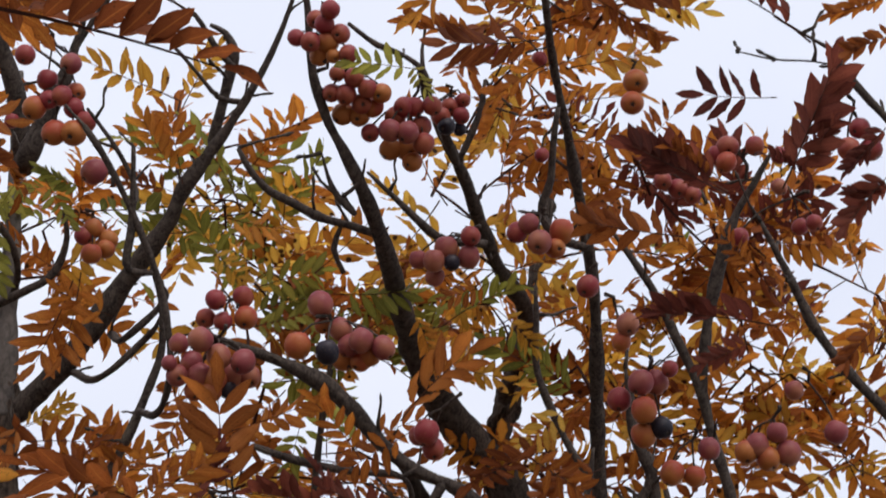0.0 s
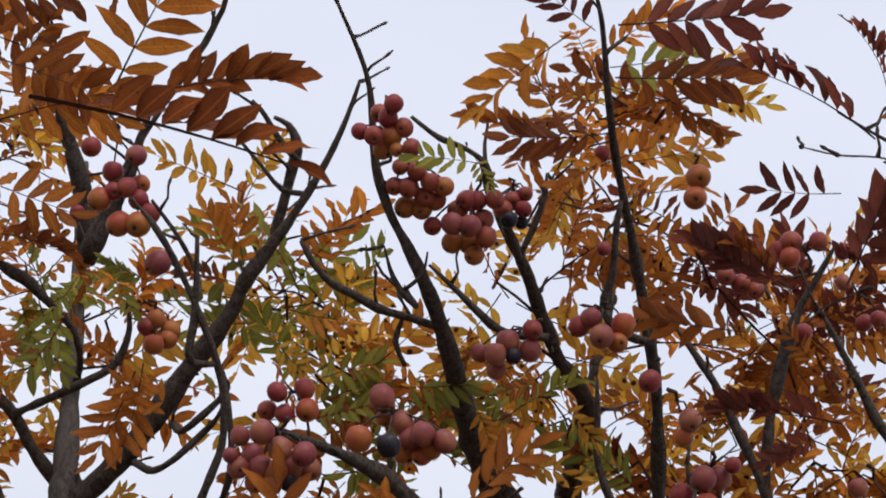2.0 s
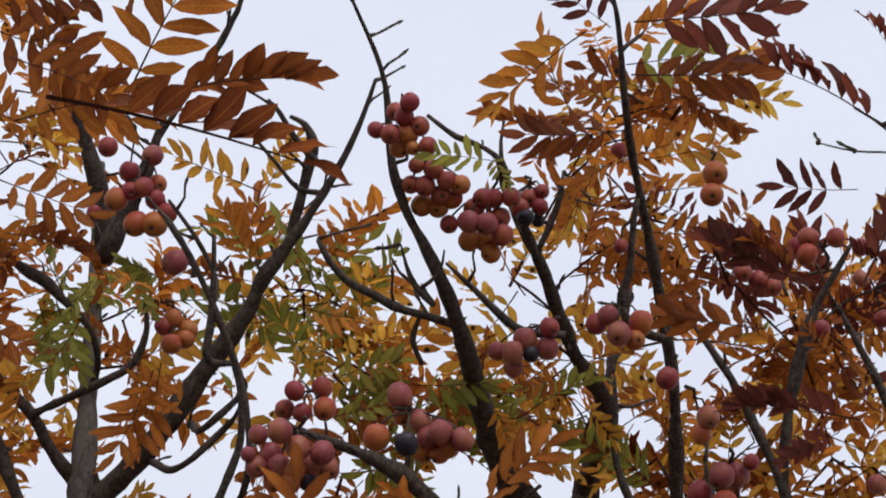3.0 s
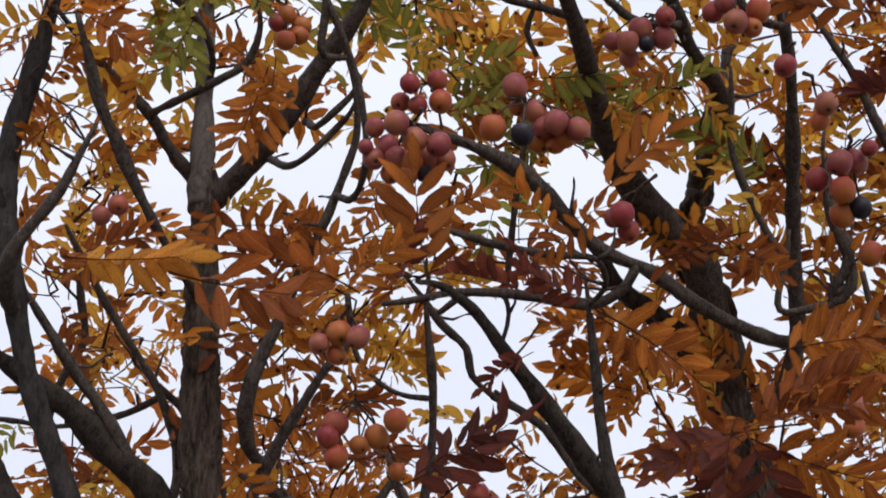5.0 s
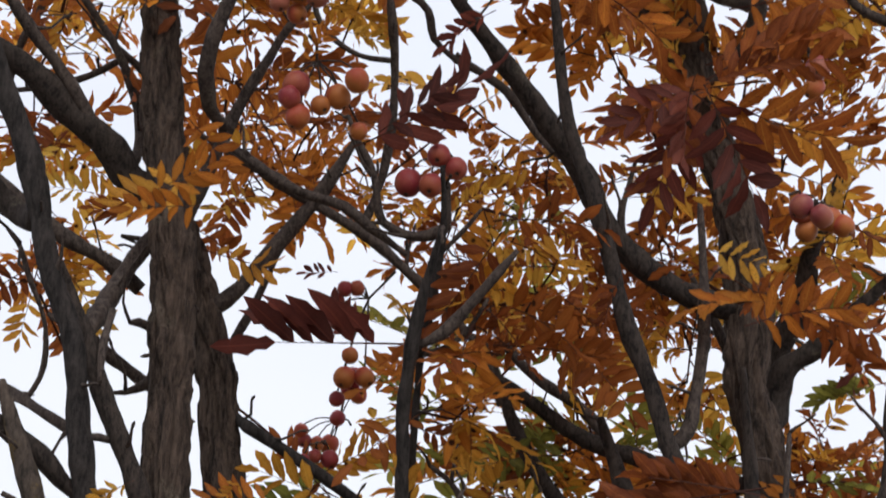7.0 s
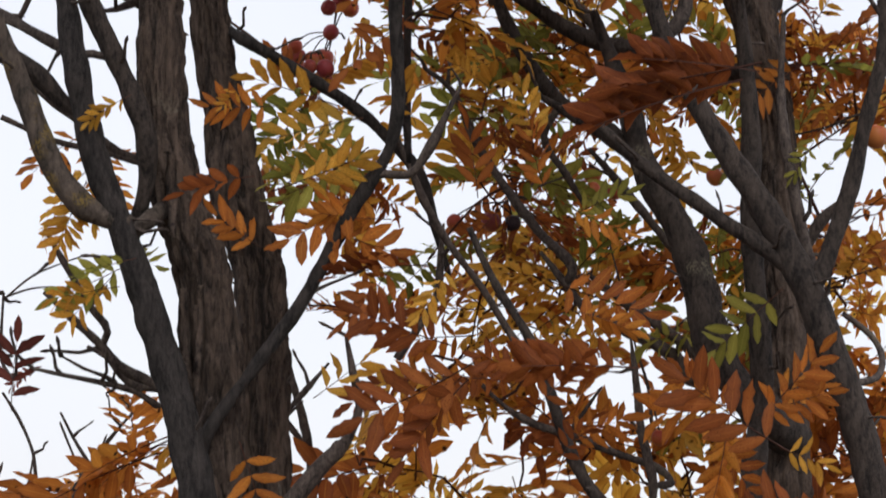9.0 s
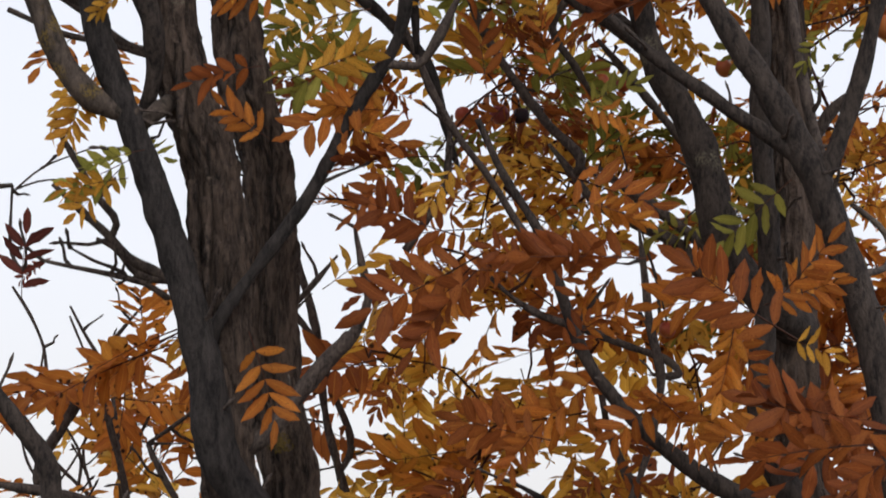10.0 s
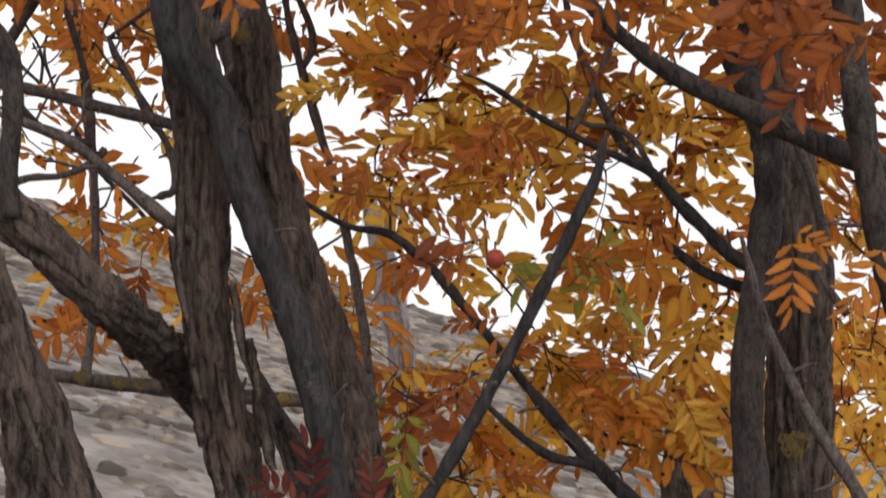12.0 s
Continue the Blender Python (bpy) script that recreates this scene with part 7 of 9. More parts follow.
leaf(right_tree, "rust", 2, (0.040, 1.996, 1.749), (-0.023, 1.999, 1.709), -56)
leaf(right_tree, "rust", 2, (0.152, 1.992, 1.738), (0.112, 1.996, 1.700), -45)
leaf(right_tree, "rust", 4, (0.152, 1.992, 1.738), (0.202, 1.988, 1.715), 58)
leaf(right_tree, "rust", 1, (0.152, 1.990, 1.763), (0.197, 1.986, 1.757), 78)
leaf(right_tree, "dark", 4, (-0.089, 1.679, 1.339), (-0.136, 1.680, 1.368), -63)
leaf(right_tree, "dark", 6, (-0.089, 1.679, 1.339), (-0.095, 1.686, 1.394), -113)
leaf(right_tree, "dark", 4, (-0.039, 1.678, 1.326), (-0.043, 1.686, 1.381), -119)
leaf(right_tree, "green", 0, (-0.013, 2.091, 1.396), (-0.027, 2.079, 1.295), -174)
leaf(right_tree, "green", 4, (0.166, 2.192, 1.503), (0.216, 2.190, 1.555), 133)
leaf(right_tree, "rust", 2, (0.053, 1.993, 1.439), (0.023, 1.987, 1.370), -136)
leaf(right_tree, "rust", 2, (0.056, 1.993, 1.439), (0.118, 1.991, 1.449), 139)
leaf(right_tree, "orange", 0, (0.091, 1.995, 1.483), (0.034, 1.997, 1.479), -52)
leaf(right_tree, "orange", 2, (0.111, 1.998, 1.658), (0.082, 2.000, 1.613), -123)
leaf(right_tree, "yellow", 0, (0.039, 1.999, 1.699), (-0.019, 2.001, 1.655), -60)
leaf(right_tree, "orange", 2, (0.095, 1.998, 1.686), (0.055, 2.001, 1.637), -99)
leaf(right_tree, "orange", 0, (0.153, 2.086, 1.405), (0.192, 2.077, 1.352), 67)
leaf(right_tree, "yellow", 2, (0.211, 2.079, 1.381), (0.264, 2.075, 1.404), 70)
leaf(right_tree, "yellow", 0, (0.269, 2.074, 1.398), (0.296, 2.062, 1.334), 95)
leaf(right_tree, "orange", 0, (0.047, 1.980, 1.321), (0.120, 1.978, 1.325), 67)
leaf(right_tree, "orange", 1, (0.190, 2.088, 1.475), (0.230, 2.081, 1.439), 55)
leaf(right_tree, "orange", 0, (0.132, 2.096, 1.547), (0.203, 2.090, 1.528), 82)
leaf(right_tree, "orange", 2, (0.216, 2.090, 1.599), (0.262, 2.084, 1.557), 74)
leaf(left_tree, "orange", 4, (-0.224, 2.389, 1.520), (-0.182, 2.390, 1.458), 54)
leaf(left_tree, "orange", 4, (-0.101, 2.495, 1.475), (-0.068, 2.491, 1.384), 141)
leaf(left_tree, "orange", 0, (-0.431, 2.667, 1.625), (-0.412, 2.668, 1.512), 136)
leaf(left_tree, "rust", 1, (-0.367, 2.676, 1.541), (-0.383, 2.669, 1.452), -92)
leaf(left_tree, "orange", 0, (-0.307, 2.683, 1.555), (-0.366, 2.676, 1.556), -64)
leaf(left_tree, "orange", 4, (-0.425, 2.564, 1.489), (-0.440, 2.557, 1.418), -142)
leaf(right_tree, "dark", 5, (0.449, 1.376, 2.885), (0.497, 1.291, 2.961), 53)
leaf(right_tree, "dark", 5, (0.466, 1.360, 2.897), (0.494, 1.326, 2.925), 49)
leaf(right_tree, "dark", 3, (0.529, 1.277, 2.887), (0.492, 1.315, 2.860), -22)
leaf(right_tree, "dark", 5, (0.533, 1.305, 2.854), (0.489, 1.347, 2.823), -24)
leaf(right_tree, "dark", 3, (0.536, 1.314, 2.841), (0.493, 1.328, 2.844), -39)
leaf(right_tree, "orange", 3, (0.512, 1.167, 2.933), (0.457, 1.190, 2.932), -24)
leaf(right_tree, "rust", 5, (0.519, 1.187, 2.910), (0.473, 1.208, 2.907), -25)
leaf(right_tree, "dark", 5, (0.411, 1.425, 2.920), (0.321, 1.405, 2.970), -10)
leaf(right_tree, "dark", 3, (0.415, 1.493, 2.834), (0.341, 1.512, 2.832), 6)
leaf(right_tree, "dark", 5, (0.442, 1.506, 2.805), (0.390, 1.530, 2.792), -42)
leaf(right_tree, "rust", 5, (0.555, 1.467, 2.808), (0.520, 1.502, 2.778), -36)
leaf(left_tree, "dark", 6, (-0.437, 2.031, 1.924), (-0.430, 2.021, 1.995), 20)
leaf(left_tree, "yellow", 4, (-0.341, 1.904, 2.131), (-0.373, 1.914, 2.068), -39)
leaf(left_tree, "yellow", 6, (-0.341, 1.904, 2.133), (-0.337, 1.915, 2.091), 46)
leaf(left_tree, "green", 6, (-0.316, 1.923, 2.072), (-0.276, 1.933, 2.050), 95)
leaf(left_tree, "green", 4, (-0.301, 1.929, 2.053), (-0.372, 1.924, 2.020), -66)
leaf(left_tree, "yellow", 4, (-0.317, 1.929, 2.042), (-0.364, 1.930, 1.997), -64)
leaf(left_tree, "yellow", 4, (-0.175, 1.804, 2.198), (-0.197, 1.807, 2.176), -66)
leaf(left_tree, "yellow", 1, (-0.160, 1.930, 2.124), (-0.069, 1.928, 2.150), 94)
leaf(left_tree, "orange", 0, (-0.138, 1.938, 2.096), (-0.044, 1.951, 2.061), 95)
leaf(left_tree, "orange", 6, (-0.168, 1.891, 2.068), (-0.201, 1.885, 2.079), -75)
leaf(right_tree, "yellow", 6, (-0.015, 1.920, 2.186), (-0.033, 1.905, 2.236), -37)
leaf(right_tree, "yellow", 4, (0.057, 1.908, 2.222), (0.024, 1.902, 2.245), -58)
leaf(right_tree, "yellow", 0, (0.111, 1.923, 2.161), (0.090, 1.907, 2.220), -45)
leaf(right_tree, "green", 4, (0.145, 2.035, 2.117), (0.204, 2.026, 2.137), 85)
leaf(right_tree, "orange", 4, (0.282, 1.760, 1.865), (0.345, 1.746, 1.881), 101)
leaf(right_tree, "orange", 5, (0.266, 1.812, 1.873), (0.247, 1.825, 1.792), -63)
leaf(right_tree, "orange", 6, (0.271, 1.810, 1.882), (0.194, 1.821, 1.876), -61)
leaf(right_tree, "orange", 2, (0.264, 1.762, 1.866), (0.220, 1.763, 1.908), -67)
leaf(right_tree, "rust", 5, (0.316, 1.864, 1.798), (0.375, 1.857, 1.749), 103)
leaf(right_tree, "rust", 3, (0.346, 1.760, 1.752), (0.275, 1.771, 1.785), -54)
leaf(right_tree, "yellow", 6, (0.318, 1.858, 1.846), (0.359, 1.853, 1.828), 82)
leaf(right_tree, "orange", 3, (0.248, 1.876, 1.770), (0.186, 1.882, 1.798), -84)
leaf(right_tree, "rust", 5, (0.191, 1.865, 1.926), (0.079, 1.870, 1.941), -60)
leaf(right_tree, "orange", 6, (0.152, 1.982, 1.832), (0.089, 1.991, 1.784), -83)
leaf(right_tree, "rust", 0, (0.095, 1.891, 1.759), (0.010, 1.892, 1.783), -75)
leaf(right_tree, "orange", 4, (0.126, 1.979, 1.872), (0.188, 1.971, 1.892), 82)
leaf(right_tree, "orange", 1, (0.342, 1.964, 1.775), (0.255, 1.977, 1.761), -85)
leaf(right_tree, "orange", 7, (0.426, 1.939, 1.853), (0.396, 1.953, 1.778), -75)
leaf(right_tree, "rust", 5, (0.433, 1.944, 1.798), (0.353, 1.961, 1.774), -85)
leaf(right_tree, "rust", 7, (0.392, 1.651, 1.735), (0.329, 1.667, 1.704), -66)
leaf(left_tree, "rust", 3, (-0.182, 1.081, 2.795), (-0.068, 1.069, 2.817), 12)
leaf(left_tree, "rust", 0, (-0.296, 1.066, 2.818), (-0.215, 1.095, 2.808), 43)
leaf(left_tree, "orange", 0, (-0.291, 1.101, 2.783), (-0.206, 1.094, 2.810), 61)
leaf(left_tree, "orange", 2, (-0.301, 1.143, 2.884), (-0.266, 1.119, 2.915), 46)
leaf(right_tree, "dark", 5, (0.217, 1.517, 2.483), (0.199, 1.551, 2.421), 20)

leaf(right_tree, "rust", 5, (0.241, 1.621, 2.533), (0.333, 1.567, 2.575), -64)
leaf(right_tree, "dark", 2, (0.237, 1.602, 2.518), (0.290, 1.633, 2.427), -116)
leaf(right_tree, "dark", 1, (0.237, 1.605, 2.513), (0.159, 1.581, 2.471), 71)
leaf(right_tree, "rust", 1, (0.236, 1.602, 2.518), (0.297, 1.570, 2.535), -76)
leaf(right_tree, "orange", 2, (0.244, 1.615, 2.516), (0.363, 1.612, 2.466), -138)
leaf(right_tree, "dark", 0, (0.239, 1.625, 2.518), (0.196, 1.654, 2.427), 140)
# fruit
cluster(left_tree, (-0.070, 1.589, 2.860), ("pink", -0.093, 1.573, 2.830, 0.0256), ("pink", -0.116, 1.605, 2.847, 0.0204), ("pink", -0.075, 1.591, 2.823, 0.0246), ("pink", -0.051, 1.594, 2.820, 0.0246), ("pink", -0.103, 1.616, 2.832, 0.0227), ("pink", -0.116, 1.616, 2.816, 0.0226), ("pink", -0.124, 1.605, 2.823, 0.0158), ("pink", -0.094, 1.618, 2.818, 0.0260), ("amber", -0.079, 1.619, 2.814, 0.0260), ("pink", -0.063, 1.623, 2.824, 0.0250), ("amber", -0.082, 1.623, 2.803, 0.0226), ("black", -0.065, 1.626, 2.807, 0.0181), ("amber", -0.099, 1.628, 2.807, 0.0204), ("pink", -0.046, 1.626, 2.825, 0.0239))
cluster(left_tree, (-0.061, 1.619, 2.904), ("red", -0.083, 1.607, 2.904, 0.0208), ("red", -0.056, 1.620, 2.919, 0.0215), ("red", -0.093, 1.631, 2.898, 0.0209), ("red", -0.075, 1.623, 2.889, 0.0197), ("amber", -0.052, 1.625, 2.896, 0.0243))
cluster(left_tree, (0.019, 1.567, 2.858), ("pink", 0.023, 1.569, 2.875, 0.0259), ("amber", 0.002, 1.568, 2.823, 0.0266), ("black", 0.031, 1.563, 2.813, 0.0232), ("pink", 0.044, 1.583, 2.855, 0.0236), ("pink", 0.064, 1.571, 2.834, 0.0245), ("pink", 0.086, 1.575, 2.829, 0.0234), ("amber", 0.048, 1.606, 2.837, 0.0260), ("amber", 0.065, 1.598, 2.828, 0.0214), ("pink", 0.053, 1.587, 2.839, 0.0236), ("amber", 0.073, 1.591, 2.831, 0.0224), ("amber", 0.026, 1.588, 2.863, 0.0170))
cluster(right_tree, (0.018, 1.458, 3.099), ("red", 0.022, 1.416, 3.133, 0.0202), ("red", 0.017, 1.432, 3.128, 0.0209), ("red", 0.008, 1.449, 3.151, 0.0200), ("red", -0.011, 1.439, 3.114, 0.0179), ("red", 0.033, 1.439, 3.122, 0.0215), ("amber", 0.021, 1.446, 3.116, 0.0232), ("red", 0.003, 1.436, 3.106, 0.0208), ("red", 0.042, 1.443, 3.098, 0.0196), ("amber", 0.013, 1.459, 3.109, 0.0210), ("amber", 0.027, 1.449, 3.100, 0.0150))
cluster(right_tree, (0.034, 1.497, 3.130), ("red", 0.032, 1.497, 3.121, 0.0172), ("red", 0.050, 1.497, 3.116, 0.0213), ("red", 0.027, 1.513, 3.108, 0.0196), ("red", 0.042, 1.510, 3.104, 0.0219), ("red", 0.064, 1.503, 3.107, 0.0207), ("red", 0.059, 1.520, 3.101, 0.0219), ("amber", 0.040, 1.537, 3.101, 0.0239), ("amber", 0.057, 1.536, 3.098, 0.0226), ("amber", 0.071, 1.528, 3.104, 0.0220), ("amber", 0.079, 1.508, 3.106, 0.0213))
cluster(right_tree, (0.117, 1.505, 3.118), ("red", 0.069, 1.544, 3.082, 0.0196), ("pink", 0.089, 1.524, 3.069, 0.0241), ("red", 0.104, 1.526, 3.104, 0.0232), ("red", 0.115, 1.526, 3.105, 0.0209), ("pink", 0.107, 1.524, 3.067, 0.0241), ("red", 0.122, 1.542, 3.092, 0.0233), ("amber", 0.091, 1.556, 3.071, 0.0238), ("amber", 0.109, 1.558, 3.074, 0.0263), ("red", 0.125, 1.537, 3.064, 0.0224), ("amber", 0.114, 1.558, 3.056, 0.0214), ("red", 0.095, 1.537, 3.100, 0.0221), ("red", 0.133, 1.521, 3.103, 0.0208))
cluster(right_tree, (0.150, 1.540, 3.151), ("red", 0.169, 1.554, 3.143, 0.0165), ("red", 0.155, 1.561, 3.138, 0.0214), ("red", 0.167, 1.560, 3.126, 0.0188), ("red", 0.145, 1.558, 3.122, 0.0212), ("black", 0.151, 1.560, 3.110, 0.0193), ("black", 0.166, 1.573, 3.118, 0.0152))
cluster(right_tree, (0.226, 1.495, 3.188), ("red", 0.196, 1.507, 3.174, 0.0164), ("red", 0.247, 1.505, 3.162, 0.0170))
cluster(right_tree, (0.264, 1.560, 3.112), ("red", 0.254, 1.574, 3.087, 0.0158))
cluster(right_tree, (0.188, 1.596, 3.004), ("pink", 0.153, 1.613, 2.986, 0.0255), ("red", 0.178, 1.601, 2.994, 0.0213), ("black", 0.159, 1.615, 2.969, 0.0177), ("pink", 0.125, 1.630, 2.983, 0.0203), ("pink", 0.140, 1.613, 2.969, 0.0230), ("pink", 0.177, 1.617, 2.979, 0.0238), ("pink", 0.143, 1.640, 2.969, 0.0203))
cluster(right_tree, (0.252, 1.577, 3.016), ("red", 0.227, 1.598, 2.999, 0.0226), ("pink", 0.238, 1.588, 3.003, 0.0220), ("pink", 0.248, 1.584, 2.976, 0.0259), ("amber", 0.273, 1.591, 2.997, 0.0262), ("amber", 0.266, 1.596, 2.978, 0.0219))
cluster(right_tree, (0.303, 1.568, 2.936), ("red", 0.295, 1.582, 2.919, 0.0238))
cluster(right_tree, (0.437, 1.452, 2.958), ("red", 0.444, 1.428, 2.983, 0.0192), ("red", 0.419, 1.437, 2.988, 0.0232), ("red", 0.409, 1.444, 2.983, 0.0187), ("amber", 0.416, 1.438, 2.969, 0.0203), ("red", 0.465, 1.421, 2.966, 0.0169))
cluster(right_tree, (0.410, 1.511, 2.976), ("red", 0.365, 1.500, 2.994, 0.0191), ("red", 0.382, 1.510, 2.993, 0.0209), ("red", 0.397, 1.512, 2.987, 0.0186))
cluster(right_tree, (0.529, 1.377, 3.008), ("red", 0.530, 1.404, 2.963, 0.0231), ("red", 0.554, 1.410, 2.969, 0.0232), ("red", 0.542, 1.398, 2.985, 0.0210))
cluster(right_tree, (0.509, 1.484, 2.974), ("red", 0.505, 1.516, 2.954, 0.0175), ("red", 0.513, 1.494, 2.942, 0.0173), ("pink", 0.482, 1.491, 2.985, 0.0163), ("red", 0.443, 1.521, 2.942, 0.0185))
cluster(right_tree, (0.305, 1.545, 2.882), ("pink", 0.328, 1.558, 2.855, 0.0237), ("amber", 0.323, 1.571, 2.843, 0.0192))
cluster(right_tree, (0.351, 1.576, 2.830), ("pink", 0.343, 1.592, 2.809, 0.0260), ("pink", 0.361, 1.605, 2.819, 0.0251), ("red", 0.372, 1.585, 2.822, 0.0170), ("red", 0.324, 1.613, 2.802, 0.0250), ("amber", 0.346, 1.602, 2.783, 0.0259), ("amber", 0.348, 1.625, 2.769, 0.0250), ("black", 0.365, 1.617, 2.773, 0.0227))
cluster(right_tree, (0.406, 1.649, 2.793), ("amber", 0.383, 1.671, 2.754, 0.0248), ("pink", 0.421, 1.660, 2.777, 0.0227), ("amber", 0.406, 1.671, 2.751, 0.0220))
cluster(right_tree, (0.488, 1.619, 2.804), ("pink", 0.487, 1.638, 2.785, 0.0215), ("pink", 0.499, 1.649, 2.768, 0.0262), ("pink", 0.467, 1.646, 2.774, 0.0244), ("amber", 0.478, 1.651, 2.762, 0.0244), ("amber", 0.456, 1.650, 2.768, 0.0237))
cluster(right_tree, (0.522, 1.632, 2.862), ("pink", 0.516, 1.655, 2.849, 0.0203), ("pink", 0.557, 1.666, 2.806, 0.0250))
cluster(left_tree, (-0.262, 1.568, 3.178), ("red", -0.235, 1.602, 3.133, 0.0223), ("red", -0.250, 1.601, 3.151, 0.0224), ("red", -0.263, 1.590, 3.158, 0.0224), ("amber", -0.269, 1.613, 3.125, 0.0274), ("amber", -0.248, 1.610, 3.123, 0.0285), ("red", -0.277, 1.595, 3.156, 0.0212), ("amber", -0.292, 1.600, 3.148, 0.0262), ("red", -0.314, 1.602, 3.130, 0.0162))
cluster(right_tree, (0.320, 1.385, 3.051), ("amber", 0.323, 1.391, 3.028, 0.0250), ("amber", 0.319, 1.397, 3.005, 0.0235))
cluster(left_tree, (-0.281, 1.543, 3.212), ("red", -0.303, 1.562, 3.190, 0.0225), ("pink", -0.255, 1.573, 3.190, 0.0235), ("red", -0.281, 1.593, 3.183, 0.0235), ("amber", -0.250, 1.600, 3.173, 0.0215))
cluster(left_tree, (-0.205, 1.655, 3.088), ("pink", -0.227, 1.652, 3.105, 0.0281))
cluster(left_tree, (-0.239, 1.708, 3.097), ("red", -0.241, 1.734, 3.080, 0.0211), ("amber", -0.231, 1.730, 3.088, 0.0217), ("amber", -0.214, 1.738, 3.079, 0.0224), ("amber", -0.230, 1.731, 3.053, 0.0234), ("amber", -0.216, 1.738, 3.066, 0.0217))
cluster(left_tree, (-0.138, 1.695, 2.694), ("pink", -0.166, 1.718, 2.661, 0.0204), ("amber", -0.146, 1.716, 2.672, 0.0261), ("pink", -0.127, 1.706, 2.662, 0.0237), ("amber", -0.149, 1.731, 2.655, 0.0205))
cluster(right_tree, (0.170, 1.661, 2.836), ("red", 0.136, 1.684, 2.802, 0.0266), ("red", 0.144, 1.703, 2.795, 0.0233), ("pink", 0.128, 1.695, 2.805, 0.0198))
cluster(left_tree, (-0.143, 1.818, 2.680), ("red", -0.155, 1.847, 2.637, 0.0286), ("red", -0.161, 1.842, 2.619, 0.0237), ("amber", -0.152, 1.851, 2.601, 0.0260), ("amber", -0.129, 1.855, 2.617, 0.0214), ("amber", -0.091, 1.833, 2.636, 0.0260), ("amber", -0.111, 1.856, 2.628, 0.0262), ("amber", -0.089, 1.873, 2.597, 0.0191))
cluster(right_tree, (0.003, 1.974, 2.605), ("red", -0.004, 1.972, 2.619, 0.0262), ("red", 0.015, 1.979, 2.607, 0.0262), ("red", -0.037, 1.992, 2.594, 0.0313), ("red", -0.012, 1.975, 2.584, 0.0273), ("pink", -0.010, 1.950, 2.631, 0.0161))
cluster(right_tree, (0.383, 1.878, 2.719), ("pink", 0.400, 1.879, 2.691, 0.0273), ("amber", 0.397, 1.890, 2.672, 0.0235))
cluster(right_tree, (0.377, 1.953, 2.574), ("pink", 0.390, 1.957, 2.563, 0.0261), ("pink", 0.411, 1.953, 2.550, 0.0248))
cluster(right_tree, (0.420, 2.041, 2.606), ("red", 0.409, 2.048, 2.598, 0.0286), ("amber", 0.438, 2.041, 2.585, 0.0299), ("amber", 0.452, 2.036, 2.576, 0.0259), ("amber", 0.415, 2.059, 2.579, 0.0261))
cluster(right_tree, (-0.053, 2.205, 2.576), ("red", -0.112, 2.201, 2.550, 0.0189), ("red", -0.098, 2.203, 2.552, 0.0189), ("red", -0.121, 2.215, 2.540, 0.0176), ("red", -0.126, 2.227, 2.525, 0.0177), ("amber", -0.110, 2.241, 2.452, 0.0270), ("amber", -0.086, 2.241, 2.453, 0.0243), ("amber", -0.104, 2.235, 2.478, 0.0203), ("red", -0.119, 2.264, 2.433, 0.0191))
cluster(left_tree, (-0.130, 2.934, 2.618), ("amber", -0.206, 2.923, 2.604, 0.0227), ("red", -0.201, 2.931, 2.591, 0.0227), ("amber", -0.181, 2.936, 2.588, 0.0228), ("amber", -0.163, 2.951, 2.592, 0.0299), ("red", -0.151, 2.930, 2.628, 0.0245), ("red", -0.161, 2.955, 2.564, 0.0228), ("amber", -0.175, 2.945, 2.546, 0.0227), ("red", -0.128, 2.910, 2.688, 0.0316), ("red", -0.137, 2.924, 2.673, 0.0229), ("amber", -0.120, 2.920, 2.662, 0.0263))
cluster(right_tree, (0.226, 2.498, 2.307), ("amber", 0.208, 2.508, 2.282, 0.0235), ("amber", 0.236, 2.512, 2.260, 0.0206))
cluster(right_tree, (0.118, 2.422, 2.232), ("pink", 0.072, 2.430, 2.205, 0.0240), ("black", 0.099, 2.431, 2.202, 0.0212), ("amber", 0.027, 2.438, 2.206, 0.0213))
cluster(right_tree, (0.254, 2.365, 1.938), ("amber", 0.263, 2.368, 1.921, 0.0204), ("amber", 0.192, 2.324, 2.216, 0.0191))
cluster(right_tree, (0.093, 2.299, 1.548), ("amber", 0.090, 2.294, 1.532, 0.0221))
cluster(right_tree, (-0.132, 2.275, 2.379), ("red", -0.125, 2.286, 2.364, 0.0218), ("red", -0.156, 2.271, 2.357, 0.0162), ("red", -0.143, 2.282, 2.366, 0.0163))
cluster(right_tree, (0.500, 2.154, 2.257), ("amber", 0.500, 2.165, 2.230, 0.0261), ("amber", 0.322, 2.202, 2.197, 0.0195))
cluster(left_tree, (-0.396, 1.734, 2.854), ("red", -0.391, 1.736, 2.832, 0.0225), ("pink", -0.412, 1.759, 2.833, 0.0205))

# the rest of the foliage
left_tree_foliage, right_tree_foliage, young_tree_foliage = Foliage(left_tree), Foliage(right_tree), Foliage(young_tree)
left_tree_foliage.spray((-0.433, 1.772, 3.368), (0.05, 0.12, 0.12), 9, "oro", 0.135, 1)
left_tree_foliage.spray((-0.408, 1.961, 3.311), (0.05, 0.12, 0.12), 3, "gg", 0.135, 2)
left_tree_foliage.spray((-0.438, 2.014, 3.235), (0.04, 0.12, 0.12), 3, "oyo", 0.135, 3)
left_tree_foliage.spray((-0.446, 2.075, 3.149), (0.04, 0.12, 0.11), 4, "yo", 0.135, 4)
left_tree_foliage.spray((-0.292, 2.001, 3.286), (0.04, 0.12, 0.11), 3, "ogy", 0.135, 5)
